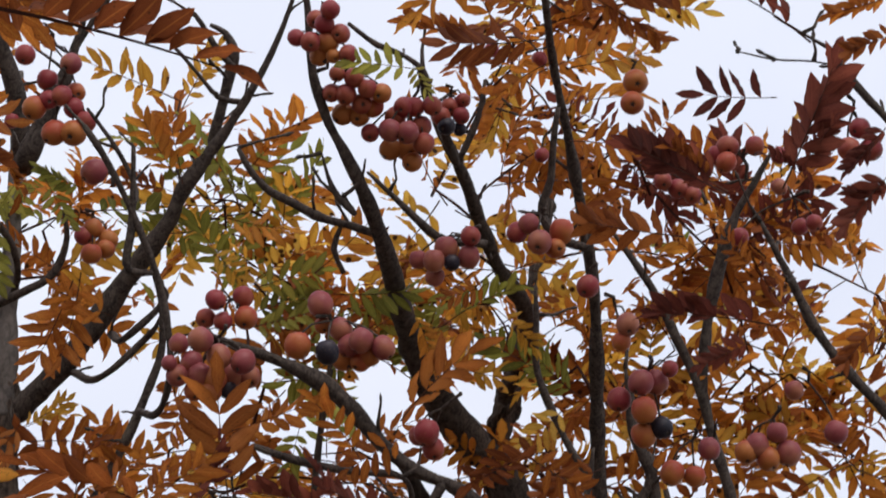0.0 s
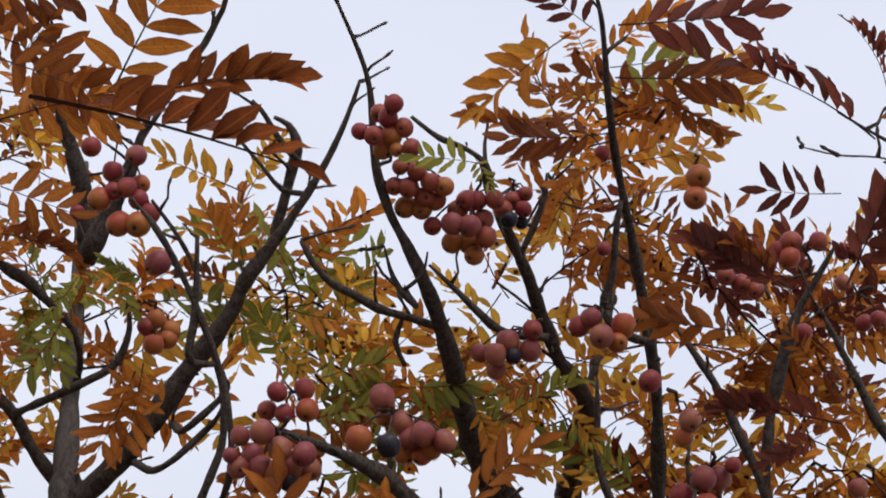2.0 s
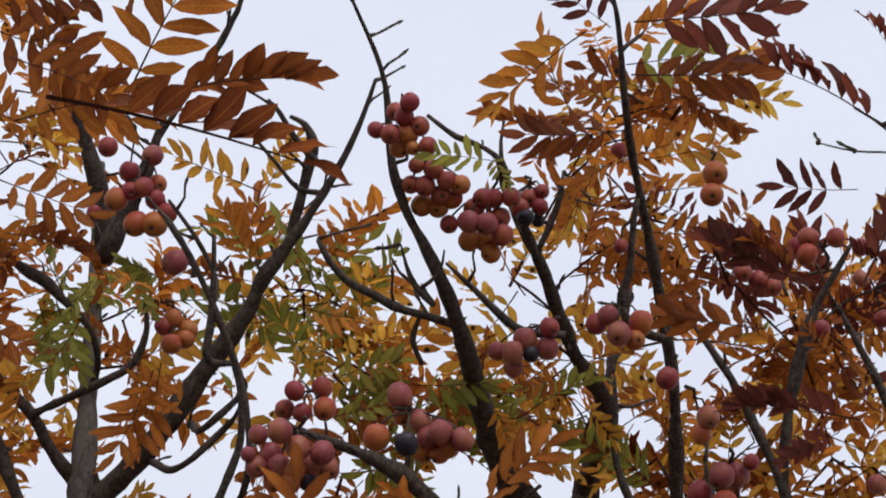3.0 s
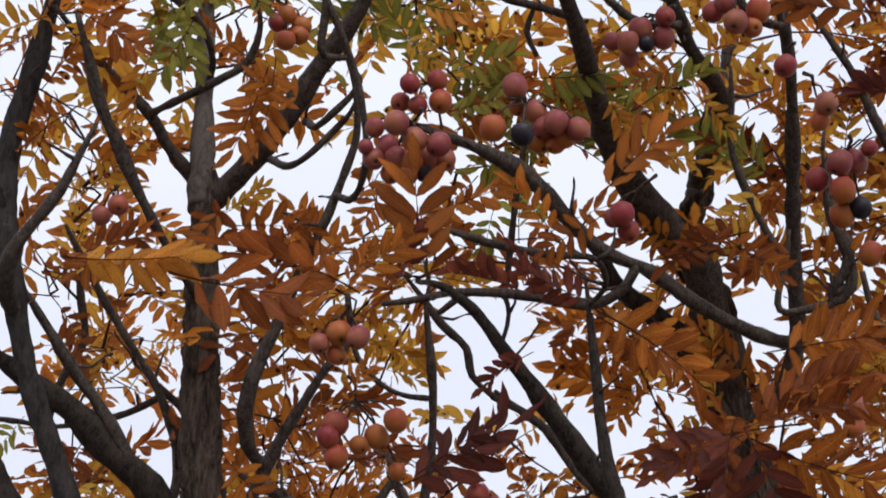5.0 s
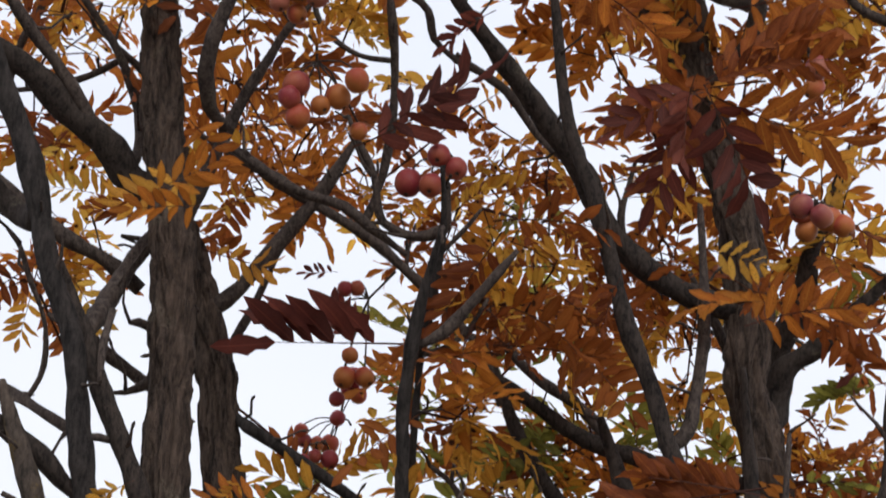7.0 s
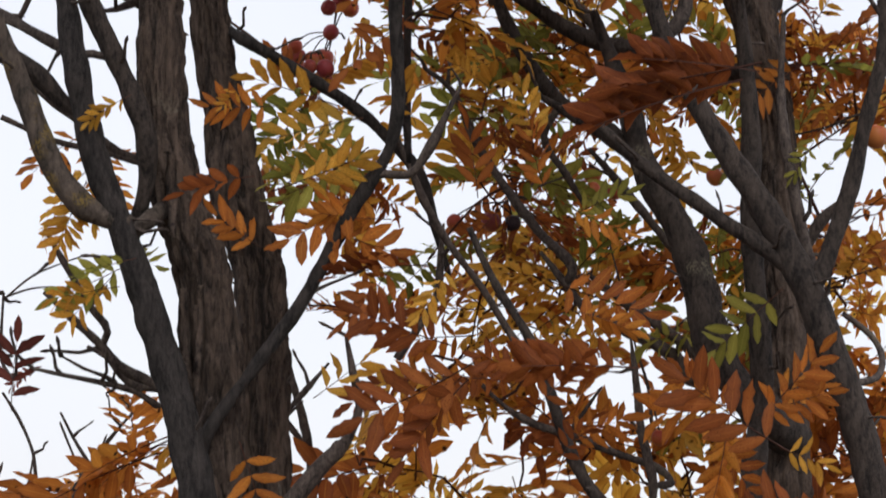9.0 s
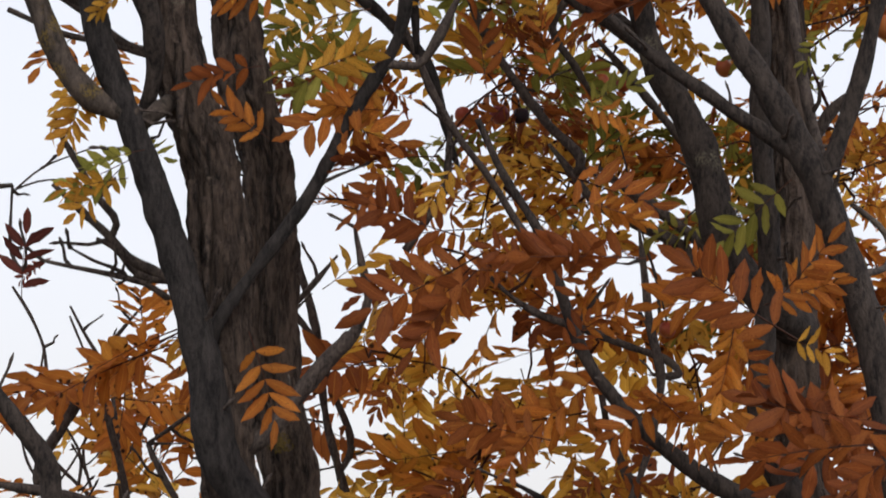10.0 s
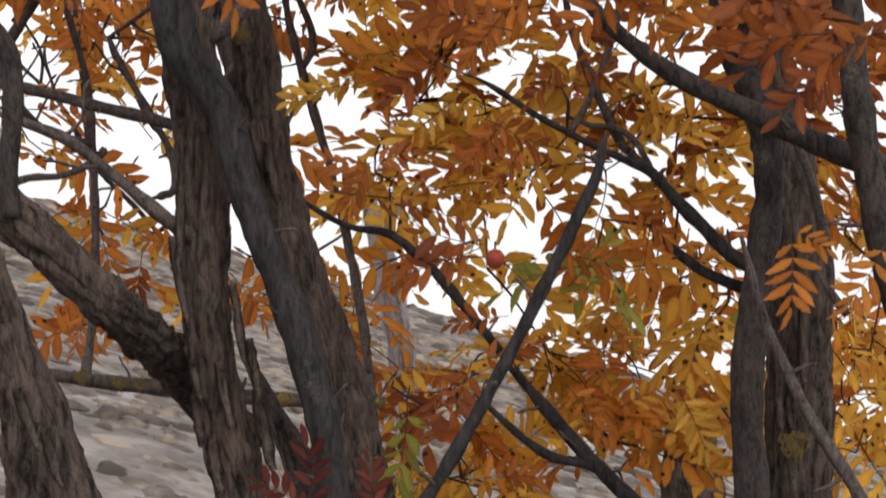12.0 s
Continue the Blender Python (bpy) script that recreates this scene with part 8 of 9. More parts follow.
left_tree_foliage.spray((-0.294, 2.065, 3.201), (0.03, 0.12, 0.12), 4, "oo", 0.135, 6)
left_tree_foliage.spray((-0.161, 1.933, 3.386), (0.05, 0.12, 0.11), 6, "oy", 0.135, 7)
left_tree_foliage.spray((-0.105, 1.998, 3.311), (0.06, 0.12, 0.12), 12, "oyyg", 0.135, 8)
left_tree_foliage.spray((-0.049, 1.863, 3.322), (0.03, 0.12, 0.11), 4, "oo", 0.135, 9)
right_tree_foliage.spray((-0.015, 1.950, 3.215), (0.06, 0.12, 0.11), 10, "ggy", 0.135, 10)
right_tree_foliage.spray((0.138, 1.904, 3.267), (0.04, 0.12, 0.12), 9, "yyo", 0.135, 11)
right_tree_foliage.spray((0.220, 2.047, 3.238), (0.05, 0.12, 0.12), 14, "yoo", 0.135, 12)
right_tree_foliage.spray((0.262, 1.755, 3.421), (0.05, 0.12, 0.12), 15, "oroy", 0.135, 13)
right_tree_foliage.spray((0.275, 1.838, 3.328), (0.05, 0.12, 0.12), 14, "ooy", 0.135, 14)
right_tree_foliage.spray((0.350, 1.716, 3.446), (0.05, 0.12, 0.11), 8, "oyr", 0.135, 15)
right_tree_foliage.spray((0.398, 1.809, 3.336), (0.05, 0.12, 0.12), 8, "oyd", 0.135, 16)
right_tree_foliage.spray((0.410, 1.883, 3.246), (0.04, 0.12, 0.11), 6, "odr", 0.135, 17)
right_tree_foliage.spray((0.430, 2.037, 3.206), (0.06, 0.12, 0.12), 6, "yoo", 0.135, 18)
right_tree_foliage.spray((0.525, 1.863, 3.236), (0.06, 0.12, 0.12), 15, "odr", 0.135, 19)
right_tree_foliage.spray((0.580, 1.911, 3.154), (0.05, 0.12, 0.12), 12, "oyr", 0.135, 20)
right_tree_foliage.spray((0.555, 2.089, 3.267), (0.05, 0.12, 0.12), 4, "go", 0.135, 21)
left_tree_foliage.spray((-0.533, 1.982, 3.247), (0.04, 0.14, 0.12), 8, "oro", 0.135, 22)
left_tree_foliage.spray((-0.487, 2.113, 3.080), (0.06, 0.13, 0.11), 6, "oyo", 0.135, 23)
left_tree_foliage.spray((-0.470, 2.299, 2.975), (0.07, 0.13, 0.11), 6, "yo", 0.135, 24)
left_tree_foliage.spray((-0.311, 2.269, 3.072), (0.05, 0.13, 0.11), 3, "oy", 0.135, 25)
left_tree_foliage.spray((-0.123, 2.238, 2.958), (0.07, 0.13, 0.11), 8, "yoy", 0.135, 26)
right_tree_foliage.spray((-0.069, 2.160, 3.089), (0.06, 0.13, 0.10), 4, "oro", 0.135, 27)
right_tree_foliage.spray((0.042, 2.159, 3.092), (0.06, 0.13, 0.10), 4, "ogr", 0.135, 28)
right_tree_foliage.spray((0.155, 2.179, 3.234), (0.05, 0.13, 0.10), 6, "oy", 0.135, 29)
right_tree_foliage.spray((0.146, 2.324, 3.006), (0.07, 0.13, 0.11), 14, "oyo", 0.135, 30)
right_tree_foliage.spray((0.274, 2.313, 3.005), (0.08, 0.13, 0.11), 14, "ooy", 0.135, 31)
right_tree_foliage.spray((0.382, 2.216, 3.140), (0.07, 0.13, 0.10), 12, "oyr", 0.135, 32)
right_tree_foliage.spray((0.458, 2.274, 3.022), (0.08, 0.13, 0.11), 14, "oyr", 0.135, 33)
right_tree_foliage.spray((0.524, 2.105, 3.257), (0.04, 0.14, 0.11), 4, "oyd", 0.135, 34)
left_tree_foliage.spray((-0.605, 2.129, 3.194), (0.05, 0.14, 0.10), 6, "oo", 0.135, 35)
left_tree_foliage.spray((-0.520, 2.314, 3.131), (0.07, 0.14, 0.09), 4, "oo", 0.135, 36)
left_tree_foliage.spray((-0.480, 2.375, 3.043), (0.05, 0.14, 0.09), 3, "yo", 0.135, 37)
left_tree_foliage.spray((-0.512, 2.453, 2.884), (0.07, 0.14, 0.10), 6, "yo", 0.135, 38)
left_tree_foliage.spray((-0.269, 2.431, 3.001), (0.06, 0.14, 0.10), 6, "oy", 0.135, 39)
right_tree_foliage.spray((-0.154, 2.508, 2.870), (0.08, 0.14, 0.09), 10, "oro", 0.135, 40)
right_tree_foliage.spray((-0.022, 2.579, 2.962), (0.07, 0.14, 0.10), 8, "oyr", 0.135, 41)
right_tree_foliage.spray((0.086, 2.622, 2.870), (0.07, 0.14, 0.10), 10, "yoo", 0.135, 42)
right_tree_foliage.spray((0.167, 2.358, 2.941), (0.07, 0.14, 0.10), 6, "oor", 0.135, 43)
right_tree_foliage.spray((0.282, 2.403, 2.833), (0.07, 0.14, 0.10), 9, "rro", 0.135, 44)
right_tree_foliage.spray((0.436, 2.369, 2.855), (0.07, 0.14, 0.11), 10, "oor", 0.135, 45)
right_tree_foliage.spray((0.433, 2.278, 3.024), (0.06, 0.14, 0.10), 9, "oy", 0.135, 46)
left_tree_foliage.spray((-0.540, 2.477, 3.048), (0.07, 0.15, 0.10), 9, "yo", 0.135, 47)
left_tree_foliage.spray((-0.527, 2.578, 2.853), (0.06, 0.15, 0.09), 12, "yo", 0.135, 48)
left_tree_foliage.spray((-0.576, 2.626, 2.717), (0.05, 0.14, 0.08), 4, "yo", 0.135, 49)
left_tree_foliage.spray((-0.316, 2.551, 2.979), (0.05, 0.15, 0.09), 9, "oo", 0.135, 50)
left_tree_foliage.spray((-0.288, 2.620, 2.844), (0.05, 0.15, 0.09), 10, "yo", 0.135, 51)
left_tree_foliage.spray((-0.192, 2.474, 3.141), (0.05, 0.14, 0.09), 8, "oy", 0.135, 52)
right_tree_foliage.spray((-0.136, 2.593, 2.926), (0.07, 0.14, 0.09), 10, "oyo", 0.135, 53)
right_tree_foliage.spray((0.032, 2.641, 2.829), (0.07, 0.15, 0.09), 15, "yor", 0.135, 54)
right_tree_foliage.spray((0.145, 2.617, 2.875), (0.07, 0.15, 0.10), 18, "yoyg", 0.135, 55)
right_tree_foliage.spray((0.274, 2.535, 2.791), (0.07, 0.14, 0.09), 15, "ory", 0.135, 56)
right_tree_foliage.spray((0.176, 2.591, 2.677), (0.07, 0.14, 0.09), 15, "yor", 0.135, 57)
right_tree_foliage.spray((0.316, 2.578, 2.676), (0.07, 0.14, 0.09), 14, "yor", 0.135, 58)
right_tree_foliage.spray((0.401, 2.453, 2.927), (0.07, 0.14, 0.09), 9, "rro", 0.135, 59)
right_tree_foliage.spray((0.517, 2.455, 2.880), (0.06, 0.15, 0.10), 14, "roo", 0.135, 60)
right_tree_foliage.spray((0.499, 2.528, 2.728), (0.07, 0.14, 0.09), 15, "oyg", 0.135, 61)
right_tree_foliage.spray((-0.044, 2.713, 2.649), (0.05, 0.14, 0.08), 8, "yg", 0.135, 62)
right_tree_foliage.spray((0.364, 2.604, 2.589), (0.07, 0.14, 0.08), 12, "yo", 0.135, 63)
left_tree_foliage.spray((-0.560, 2.635, 2.705), (0.05, 0.15, 0.06), 6, "yo", 0.135, 64)
left_tree_foliage.spray((-0.517, 2.752, 2.377), (0.05, 0.15, 0.07), 4, "yo", 0.135, 65)
left_tree_foliage.spray((-0.147, 2.491, 2.353), (0.05, 0.15, 0.06), 9, "yyg", 0.135, 66)
left_tree_foliage.spray((-0.149, 2.515, 2.261), (0.06, 0.15, 0.06), 15, "oyg", 0.135, 67)
left_tree_foliage.spray((-0.117, 2.442, 2.142), (0.06, 0.15, 0.05), 4, "or", 0.135, 68)
right_tree_foliage.spray((0.018, 2.558, 2.491), (0.06, 0.15, 0.07), 20, "ygo", 0.135, 69)
right_tree_foliage.spray((0.107, 2.589, 2.382), (0.06, 0.15, 0.07), 12, "yog", 0.135, 70)
right_tree_foliage.spray((0.155, 2.718, 2.271), (0.06, 0.15, 0.07), 21, "oyg", 0.135, 71)
right_tree_foliage.spray((0.060, 2.549, 2.124), (0.06, 0.15, 0.06), 10, "oyr", 0.135, 72)
right_tree_foliage.spray((0.191, 2.545, 2.112), (0.07, 0.15, 0.06), 12, "oyg", 0.135, 73)
right_tree_foliage.spray((0.291, 2.624, 2.185), (0.07, 0.15, 0.06), 12, "yog", 0.135, 74)
right_tree_foliage.spray((0.318, 2.580, 2.350), (0.05, 0.15, 0.07), 4, "oy", 0.135, 75)
right_tree_foliage.spray((0.410, 2.538, 2.452), (0.05, 0.15, 0.07), 15, "oyg", 0.135, 76)
right_tree_foliage.spray((0.519, 2.520, 2.444), (0.05, 0.15, 0.07), 12, "ogy", 0.135, 77)
right_tree_foliage.spray((0.539, 2.548, 2.336), (0.04, 0.15, 0.07), 12, "oyo", 0.135, 78)
right_tree_foliage.spray((0.414, 2.625, 2.092), (0.06, 0.15, 0.07), 10, "ygo", 0.135, 79)
right_tree_foliage.spray((0.561, 2.589, 2.141), (0.04, 0.15, 0.07), 10, "oy", 0.135, 80)
right_tree_foliage.spray((-0.023, 2.569, 2.022), (0.05, 0.16, 0.05), 4, "yoyr", 0.135, 81)
right_tree_foliage.spray((-0.058, 2.687, 1.874), (0.06, 0.16, 0.05), 4, "yoy", 0.135, 82)
right_tree_foliage.spray((0.126, 2.465, 2.017), (0.06, 0.16, 0.06), 9, "oyyr", 0.135, 83)
right_tree_foliage.spray((0.130, 2.484, 1.865), (0.06, 0.16, 0.06), 9, "yoy", 0.135, 84)
right_tree_foliage.spray((0.058, 2.494, 1.784), (0.06, 0.16, 0.06), 8, "yoy", 0.135, 85)
right_tree_foliage.spray((-0.001, 2.599, 1.691), (0.06, 0.16, 0.05), 8, "yoy", 0.135, 86)
right_tree_foliage.spray((0.160, 2.593, 1.716), (0.06, 0.16, 0.05), 9, "yoyr", 0.135, 87)
right_tree_foliage.spray((0.276, 2.561, 1.971), (0.06, 0.16, 0.06), 9, "yoy", 0.135, 88)
right_tree_foliage.spray((0.308, 2.573, 1.827), (0.06, 0.16, 0.06), 9, "yoyr", 0.135, 89)
right_tree_foliage.spray((0.318, 2.579, 1.684), (0.06, 0.16, 0.05), 4, "yoyr", 0.135, 90)
right_tree_foliage.spray((0.420, 2.644, 1.964), (0.05, 0.16, 0.07), 9, "oyg", 0.135, 91)
right_tree_foliage.spray((0.489, 2.435, 1.908), (0.05, 0.16, 0.06), 14, "oooyr", 0.135, 92)
right_tree_foliage.spray((0.476, 2.350, 1.700), (0.05, 0.16, 0.06), 16, "rro", 0.135, 93)
young_tree_foliage.spray((-0.538, 2.934, 1.940), (0.09, 0.16, 0.06), 5, "ooyy", 0.135, 94)
young_tree_foliage.spray((-0.441, 2.954, 1.891), (0.06, 0.16, 0.06), 4, "oyo", 0.135, 95)
young_tree_foliage.spray((-0.580, 2.938, 1.778), (0.06, 0.16, 0.05), 3, "oy", 0.135, 96)
young_tree_foliage.spray((-0.418, 2.968, 1.727), (0.05, 0.16, 0.04), 4, "oy", 0.135, 97)
right_tree_foliage.spray((0.023, 2.697, 1.764), (0.07, 0.16, 0.04), 8, "yyo", 0.135, 98)
right_tree_foliage.spray((0.067, 2.700, 1.667), (0.07, 0.16, 0.05), 8, "yyo", 0.135, 99)
right_tree_foliage.spray((-0.070, 2.700, 1.677), (0.05, 0.16, 0.06), 8, "yyo", 0.135, 100)
right_tree_foliage.spray((0.205, 2.690, 1.753), (0.07, 0.16, 0.06), 8, "yyo", 0.135, 101)
right_tree_foliage.spray((0.352, 2.778, 1.670), (0.07, 0.16, 0.06), 4, "yyo", 0.135, 102)
right_tree_foliage.spray((0.303, 2.784, 1.539), (0.08, 0.16, 0.06), 4, "yyog", 0.135, 103)
right_tree_foliage.spray((0.064, 2.699, 1.531), (0.07, 0.16, 0.05), 8, "yyo", 0.135, 104)
right_tree_foliage.spray((0.168, 2.689, 1.425), (0.06, 0.16, 0.06), 6, "yyo", 0.135, 105)
right_tree_foliage.spray((0.296, 2.675, 1.378), (0.08, 0.16, 0.05), 10, "yyo", 0.135, 106)
right_tree_foliage.spray((0.030, 2.691, 1.368), (0.07, 0.16, 0.06), 15, "yyor", 0.135, 107)
right_tree_foliage.spray((-0.018, 2.681, 1.272), (0.03, 0.16, 0.04), 3, "gy", 0.135, 108)
right_tree_foliage.spray((0.080, 2.676, 1.248), (0.07, 0.16, 0.04), 10, "yyo", 0.135, 109)
right_tree_foliage.spray((0.232, 2.671, 1.275), (0.07, 0.16, 0.04), 10, "yyo", 0.135, 110)
right_tree_foliage.spray((0.367, 2.658, 1.289), (0.06, 0.16, 0.05), 12, "yyo", 0.135, 111)
right_tree_foliage.spray((0.364, 2.670, 1.437), (0.04, 0.16, 0.05), 4, "yyo", 0.135, 112)
right_tree_foliage.spray((0.479, 2.349, 1.744), (0.05, 0.16, 0.05), 9, "rro", 0.135, 113)
right_tree_foliage.spray((0.551, 2.541, 1.555), (0.04, 0.16, 0.06), 16, "yyo", 0.135, 114)
right_tree_foliage.spray((0.565, 2.625, 1.317), (0.04, 0.16, 0.07), 15, "yyo", 0.135, 115)
young_tree_foliage.spray((-0.541, 2.951, 1.692), (0.07, 0.16, 0.04), 3, "oy", 0.135, 116)
young_tree_foliage.spray((-0.448, 2.967, 1.551), (0.06, 0.16, 0.04), 2, "oyy", 0.135, 117)
young_tree_foliage.spray((-0.417, 2.969, 1.468), (0.04, 0.16, 0.04), 3, "oyo", 0.135, 118)
young_tree_foliage.spray((-0.483, 2.956, 1.413), (0.03, 0.16, 0.03), 3, "oo", 0.135, 119)
left_tree_foliage.spray((-0.235, 2.787, 1.450), (0.03, 0.16, 0.05), 4, "oy", 0.135, 120)
young_tree_foliage.spray((-0.471, 2.956, 1.845), (0.09, 0.16, 0.04), 3, "oyo", 0.135, 121)
right_tree_foliage.spray((-0.109, 2.794, 1.439), (0.03, 0.16, 0.04), 4, "yyo", 0.135, 122)
right_tree_foliage.spray((0.223, 2.491, 1.632), (0.04, 0.16, 0.04), 8, "yyo", 0.135, 123)
right_tree_foliage.spray((0.313, 2.482, 1.609), (0.04, 0.16, 0.04), 6, "yyo", 0.135, 124)
right_tree_foliage.spray((-0.024, 2.501, 1.616), (0.04, 0.16, 0.04), 8, "yyo", 0.135, 125)
right_tree_foliage.spray((0.117, 2.499, 1.613), (0.04, 0.16, 0.04), 8, "yyo", 0.135, 126)
right_tree_foliage.spray((-0.080, 2.596, 1.782), (0.03, 0.16, 0.04), 6, "yo", 0.135, 127)
right_tree_foliage.spray((0.346, 2.475, 1.518), (0.03, 0.16, 0.04), 6, "yyo", 0.135, 128)
right_tree_foliage.spray((0.224, 2.487, 1.724), (0.04, 0.16, 0.04), 6, "yoyr", 0.135, 129)
right_tree_foliage.spray((0.262, 2.484, 2.345), (0.04, 0.16, 0.05), 6, "oyy", 0.135, 130)
right_tree_foliage.spray((0.371, 2.422, 2.112), (0.05, 0.15, 0.06), 9, "yog", 0.135, 131)
right_tree_foliage.spray((0.495, 2.387, 2.171), (0.04, 0.15, 0.06), 10, "oyo", 0.135, 132)
right_tree_foliage.spray((0.411, 1.984, 3.112), (0.04, 0.12, 0.11), 2, "oyo", 0.135, 133)
right_tree_foliage.spray((0.507, 1.967, 3.104), (0.04, 0.12, 0.11), 3, "oyr", 0.135, 134)
right_tree_foliage.spray((0.607, 1.930, 3.117), (0.04, 0.12, 0.11), 6, "oro", 0.135, 135)
right_tree_foliage.spray((0.685, 1.896, 3.128), (0.04, 0.13, 0.11), 6, "oro", 0.135, 136)
right_tree_foliage.spray((0.675, 1.985, 3.007), (0.05, 0.13, 0.11), 9, "oyr", 0.135, 137)
right_tree_foliage.spray((0.563, 2.018, 3.008), (0.05, 0.12, 0.11), 9, "oro", 0.135, 138)
right_tree_foliage.spray((0.462, 2.053, 2.994), (0.05, 0.12, 0.11), 8, "yor", 0.135, 139)
right_tree_foliage.spray((0.365, 2.045, 3.036), (0.04, 0.12, 0.11), 4, "oyo", 0.135, 140)
right_tree_foliage.spray((0.303, 2.075, 3.004), (0.04, 0.12, 0.11), 4, "ory", 0.135, 141)
right_tree_foliage.spray((0.617, 1.874, 3.187), (0.04, 0.12, 0.11), 4, "oyo", 0.135, 142)
left_tree_foliage.spray((0.071, 2.078, 3.030), (0.05, 0.12, 0.11), 3, "oro", 0.135, 143)
left_tree_foliage.spray((-0.125, 1.996, 2.970), (0.05, 0.12, 0.11), 2, "oo", 0.135, 144)
right_tree_foliage.spray((0.501, 2.427, 1.946), (0.04, 0.16, 0.06), 15, "oro", 0.135, 145)
right_tree_foliage.spray((0.488, 2.340, 1.822), (0.04, 0.16, 0.05), 14, "rro", 0.135, 146)
young_tree_foliage.spray((-0.547, 2.935, 1.899), (0.08, 0.16, 0.05), 3, "oyo", 0.135, 147)
left_tree_foliage.spray((-0.167, 2.683, 1.858), (0.04, 0.16, 0.04), 8, "oro", 0.135, 148)
right_tree_foliage.spray((0.055, 2.024, 3.114), (0.06, 0.14, 0.10), 9, "oro", 0.135, 149)
left_tree_foliage.spray((-0.500, 1.983, 3.086), (0.05, 0.14, 0.10), 6, "oyo", 0.135, 150)
left_tree_foliage.spray((-0.532, 2.053, 2.967), (0.04, 0.14, 0.10), 6, "oyr", 0.135, 151)
left_tree_foliage.spray((-0.223, 1.952, 2.836), (0.04, 0.14, 0.09), 8, "oro", 0.135, 152)
right_tree_foliage.spray((0.511, 2.338, 1.426), (0.03, 0.16, 0.05), 12, "yyo", 0.135, 153)
right_tree_foliage.spray((0.500, 2.329, 1.297), (0.03, 0.16, 0.04), 10, "yyo", 0.135, 154)
right_tree_foliage.spray((0.661, 1.958, 3.054), (0.04, 0.12, 0.11), 8, "oyr", 0.135, 155)
right_tree_foliage.spray((0.417, 2.188, 2.197), (0.02, 0.16, 0.04), 3, "g", 0.11, 156)
right_tree_foliage.spray((0.341, 2.233, 2.049), (0.02, 0.16, 0.04), 3, "g", 0.11, 157)
right_tree_foliage.spray((-0.014, 2.240, 2.143), (0.02, 0.16, 0.04), 3, "g", 0.11, 158)
right_tree_foliage.spray((0.156, 2.349, 2.087), (0.03, 0.16, 0.04), 3, "gy", 0.11, 159)
right_tree_foliage.spray((0.053, 2.310, 2.273), (0.03, 0.16, 0.04), 3, "gy", 0.12, 160)
right_tree_foliage.spray((0.317, 2.275, 1.474), (0.03, 0.16, 0.03), 3, "gy", 0.12, 161)
right_tree_foliage.spray((0.190, 2.292, 1.522), (0.03, 0.16, 0.02), 2, "g", 0.11, 162)
right_tree_foliage.spray((-0.040, 1.881, 3.140), (0.04, 0.13, 0.09), 8, "gy", 0.12, 163)
right_tree_foliage.spray((0.086, 1.897, 3.118), (0.03, 0.13, 0.09), 4, "g", 0.12, 164)
right_tree_foliage.spray((0.303, 1.928, 3.043), (0.03, 0.13, 0.09), 4, "gy", 0.12, 165)
right_tree_foliage.spray((0.188, 1.905, 3.097), (0.02, 0.13, 0.09), 3, "gy", 0.11, 166)
right_tree_foliage.spray((0.229, 2.335, 2.490), (0.06, 0.14, 0.08), 4, "yg", 0.12, 167)
right_tree_foliage.spray((0.492, 2.237, 2.633), (0.04, 0.14, 0.09), 9, "oyo", 0.135, 168)
right_tree_foliage.spray((0.499, 2.138, 2.836), (0.04, 0.14, 0.09), 6, "oyo", 0.135, 169)
right_tree_foliage.spray((0.157, 2.476, 1.922), (0.06, 0.16, 0.05), 9, "oyr", 0.135, 170)
left_tree_foliage.spray((-0.465, 2.540, 1.917), (0.06, 0.16, 0.04), 6, "oyo", 0.135, 171)
right_tree_foliage.spray((0.169, 2.368, 2.409), (0.06, 0.16, 0.06), 12, "yog", 0.135, 172)
right_tree_foliage.spray((0.250, 2.027, 2.997), (0.05, 0.12, 0.11), 4, "ory", 0.135, 173)
right_tree_foliage.spray((0.642, 1.960, 2.967), (0.05, 0.12, 0.11), 4, "oyr", 0.135, 174)
left_tree_foliage.spray((-0.404, 1.609, 3.468), (0.05, 0.12, 0.12), 4, "oro", 0.135, 175)
left_tree_foliage.spray((-0.397, 1.747, 3.329), (0.05, 0.12, 0.12), 4, "oro", 0.135, 176)
left_tree_foliage.spray((-0.257, 1.886, 3.194), (0.05, 0.12, 0.12), 4, "ogy", 0.135, 177)
right_tree_foliage.spray((-0.124, 1.891, 3.205), (0.05, 0.12, 0.12), 4, "gy", 0.135, 178)
right_tree_foliage.spray((0.015, 1.951, 3.131), (0.05, 0.12, 0.12), 4, "oro", 0.135, 179)
left_tree_foliage.spray((-0.524, 1.868, 3.148), (0.05, 0.13, 0.10), 4, "oyo", 0.135, 180)
right_tree_foliage.spray((-0.128, 1.904, 3.187), (0.05, 0.13, 0.10), 4, "gy", 0.135, 181)
right_tree_foliage.spray((0.281, 2.004, 3.026), (0.05, 0.13, 0.10), 4, "ory", 0.135, 182)
left_tree_foliage.spray((-0.253, 2.118, 2.845), (0.05, 0.13, 0.10), 4, "oro", 0.135, 183)
right_tree_foliage.spray((0.285, 2.107, 2.856), (0.05, 0.13, 0.10), 4, "ory", 0.135, 184)
right_tree_foliage.spray((0.456, 2.033, 2.932), (0.05, 0.14, 0.08), 4, "yor", 0.135, 185)
left_tree_foliage.spray((-0.208, 2.122, 2.846), (0.05, 0.14, 0.08), 4, "oro", 0.135, 186)
right_tree_foliage.spray((0.330, 2.102, 2.854), (0.05, 0.14, 0.08), 4, "ory", 0.135, 187)
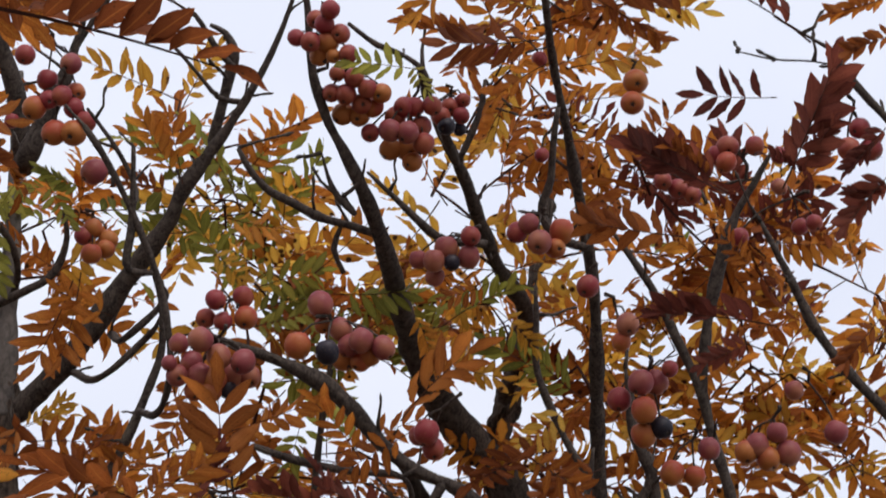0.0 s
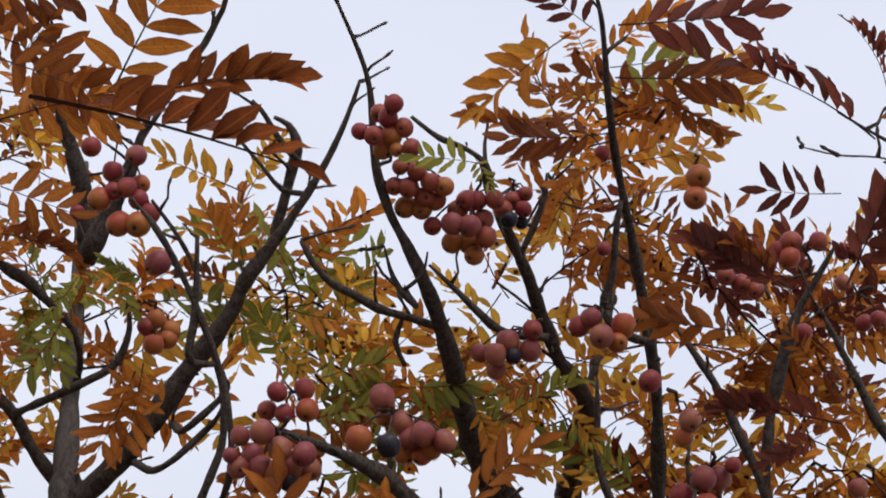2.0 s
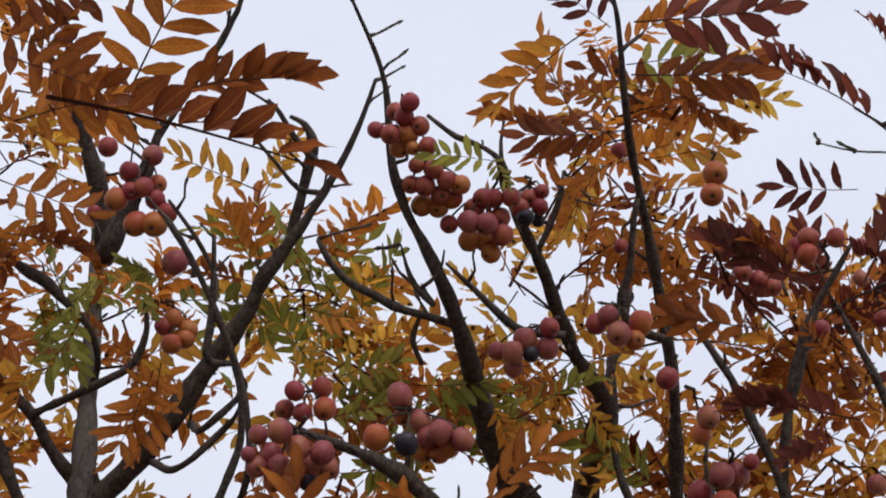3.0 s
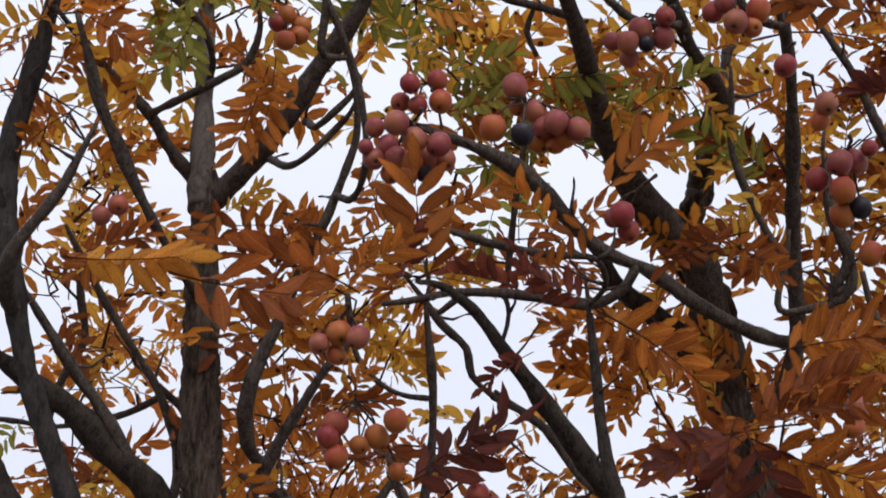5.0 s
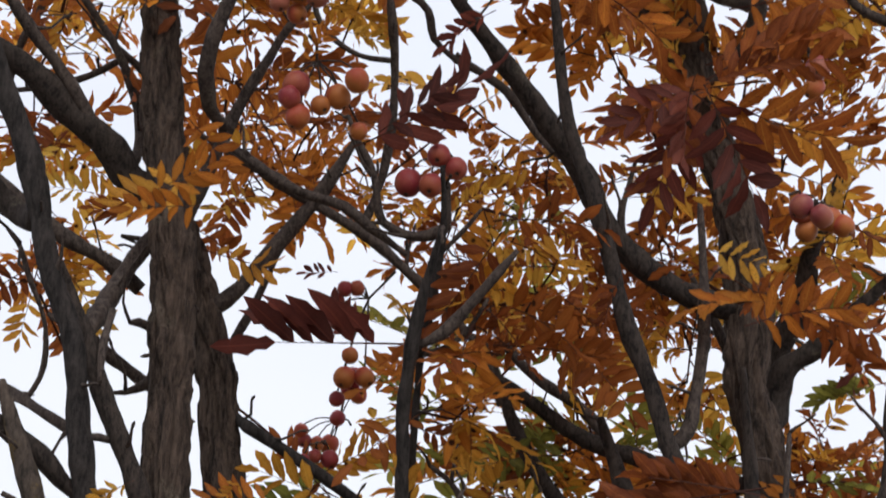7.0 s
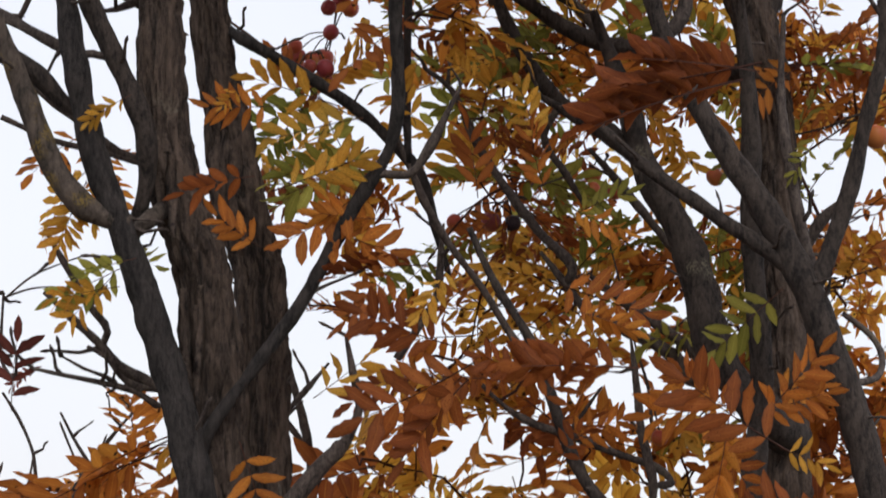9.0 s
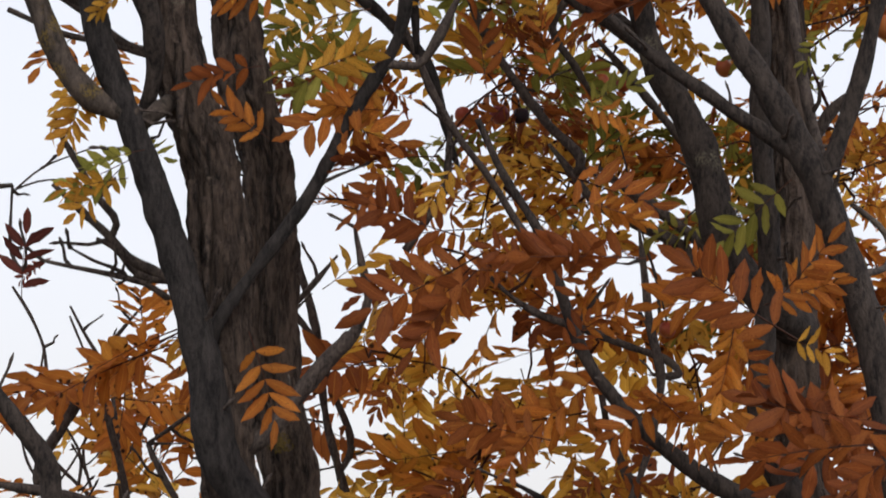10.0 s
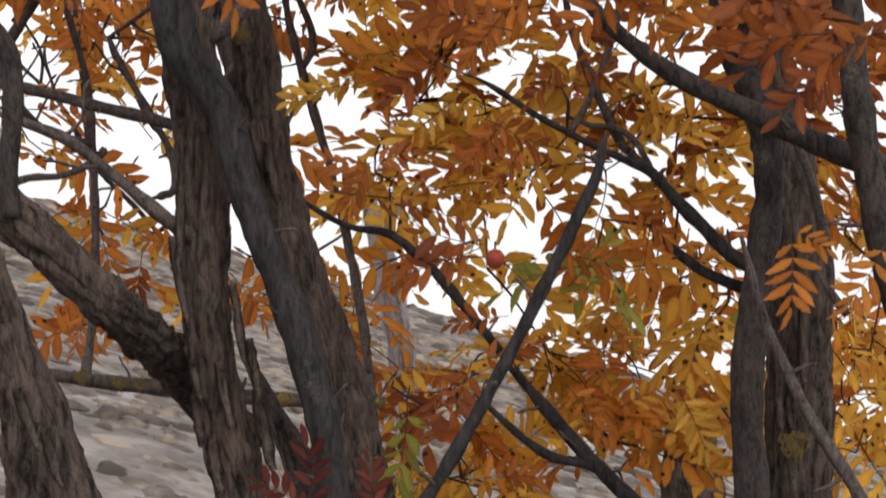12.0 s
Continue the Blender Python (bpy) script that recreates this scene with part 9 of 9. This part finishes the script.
left_tree_foliage.spray((-0.335, 2.201, 2.658), (0.05, 0.14, 0.08), 4, "oro", 0.135, 188)
left_tree_foliage.spray((-0.202, 2.212, 2.667), (0.05, 0.14, 0.08), 4, "yoy", 0.135, 189)
right_tree_foliage.spray((0.085, 2.323, 2.402), (0.05, 0.16, 0.05), 4, "yog", 0.135, 190)
right_tree_foliage.spray((0.219, 2.315, 2.396), (0.05, 0.16, 0.05), 4, "yog", 0.135, 191)
right_tree_foliage.spray((0.480, 2.310, 2.284), (0.05, 0.16, 0.05), 4, "oyo", 0.135, 192)
right_tree_foliage.spray((0.080, 2.377, 2.209), (0.05, 0.16, 0.05), 4, "gy", 0.135, 193)
right_tree_foliage.spray((0.473, 2.374, 1.995), (0.05, 0.16, 0.05), 4, "oro", 0.135, 194)
left_tree_foliage.spray((-0.330, 2.408, 1.920), (0.05, 0.16, 0.05), 4, "oyo", 0.135, 195)
right_tree_foliage.spray((-0.063, 2.430, 1.917), (0.05, 0.16, 0.05), 4, "yoyr", 0.135, 196)
right_tree_foliage.spray((0.080, 2.383, 2.189), (0.05, 0.16, 0.04), 4, "gy", 0.135, 197)
right_tree_foliage.spray((0.475, 2.376, 1.977), (0.05, 0.16, 0.04), 4, "oro", 0.135, 198)
left_tree_foliage.spray((-0.330, 2.411, 1.899), (0.05, 0.16, 0.04), 4, "oyo", 0.135, 199)
right_tree_foliage.spray((-0.062, 2.433, 1.896), (0.05, 0.16, 0.04), 4, "yoy", 0.135, 200)
right_tree_foliage.spray((0.500, 2.399, 1.580), (0.05, 0.16, 0.03), 4, "rro", 0.135, 201)
right_tree_foliage.spray((0.495, 2.390, 1.382), (0.05, 0.16, 0.03), 4, "yyo", 0.135, 202)
right_tree_foliage.spray((0.076, 1.957, 2.418), (0.08, 0.12, 0.06), 6, "rro", 0.135, 301)
right_tree_foliage.spray((0.058, 2.023, 2.367), (0.08, 0.12, 0.06), 5, "oyr", 0.135, 302)
right_tree_foliage.spray((0.160, 2.060, 2.417), (0.07, 0.12, 0.06), 5, "ory", 0.135, 303)
right_tree_foliage.spray((0.397, 1.955, 2.416), (0.08, 0.1, 0.04), 5, "oor", 0.135, 304)
right_tree_foliage.spray((0.472, 2.142, 2.305), (0.06, 0.12, 0.06), 7, "rgo", 0.135, 305)
right_tree_foliage.spray((0.108, 1.936, 2.492), (0.09, 0.12, 0.05), 4, "ory", 0.135, 306)
left_tree_foliage.finish()
right_tree_foliage.finish()
young_tree_foliage.finish()
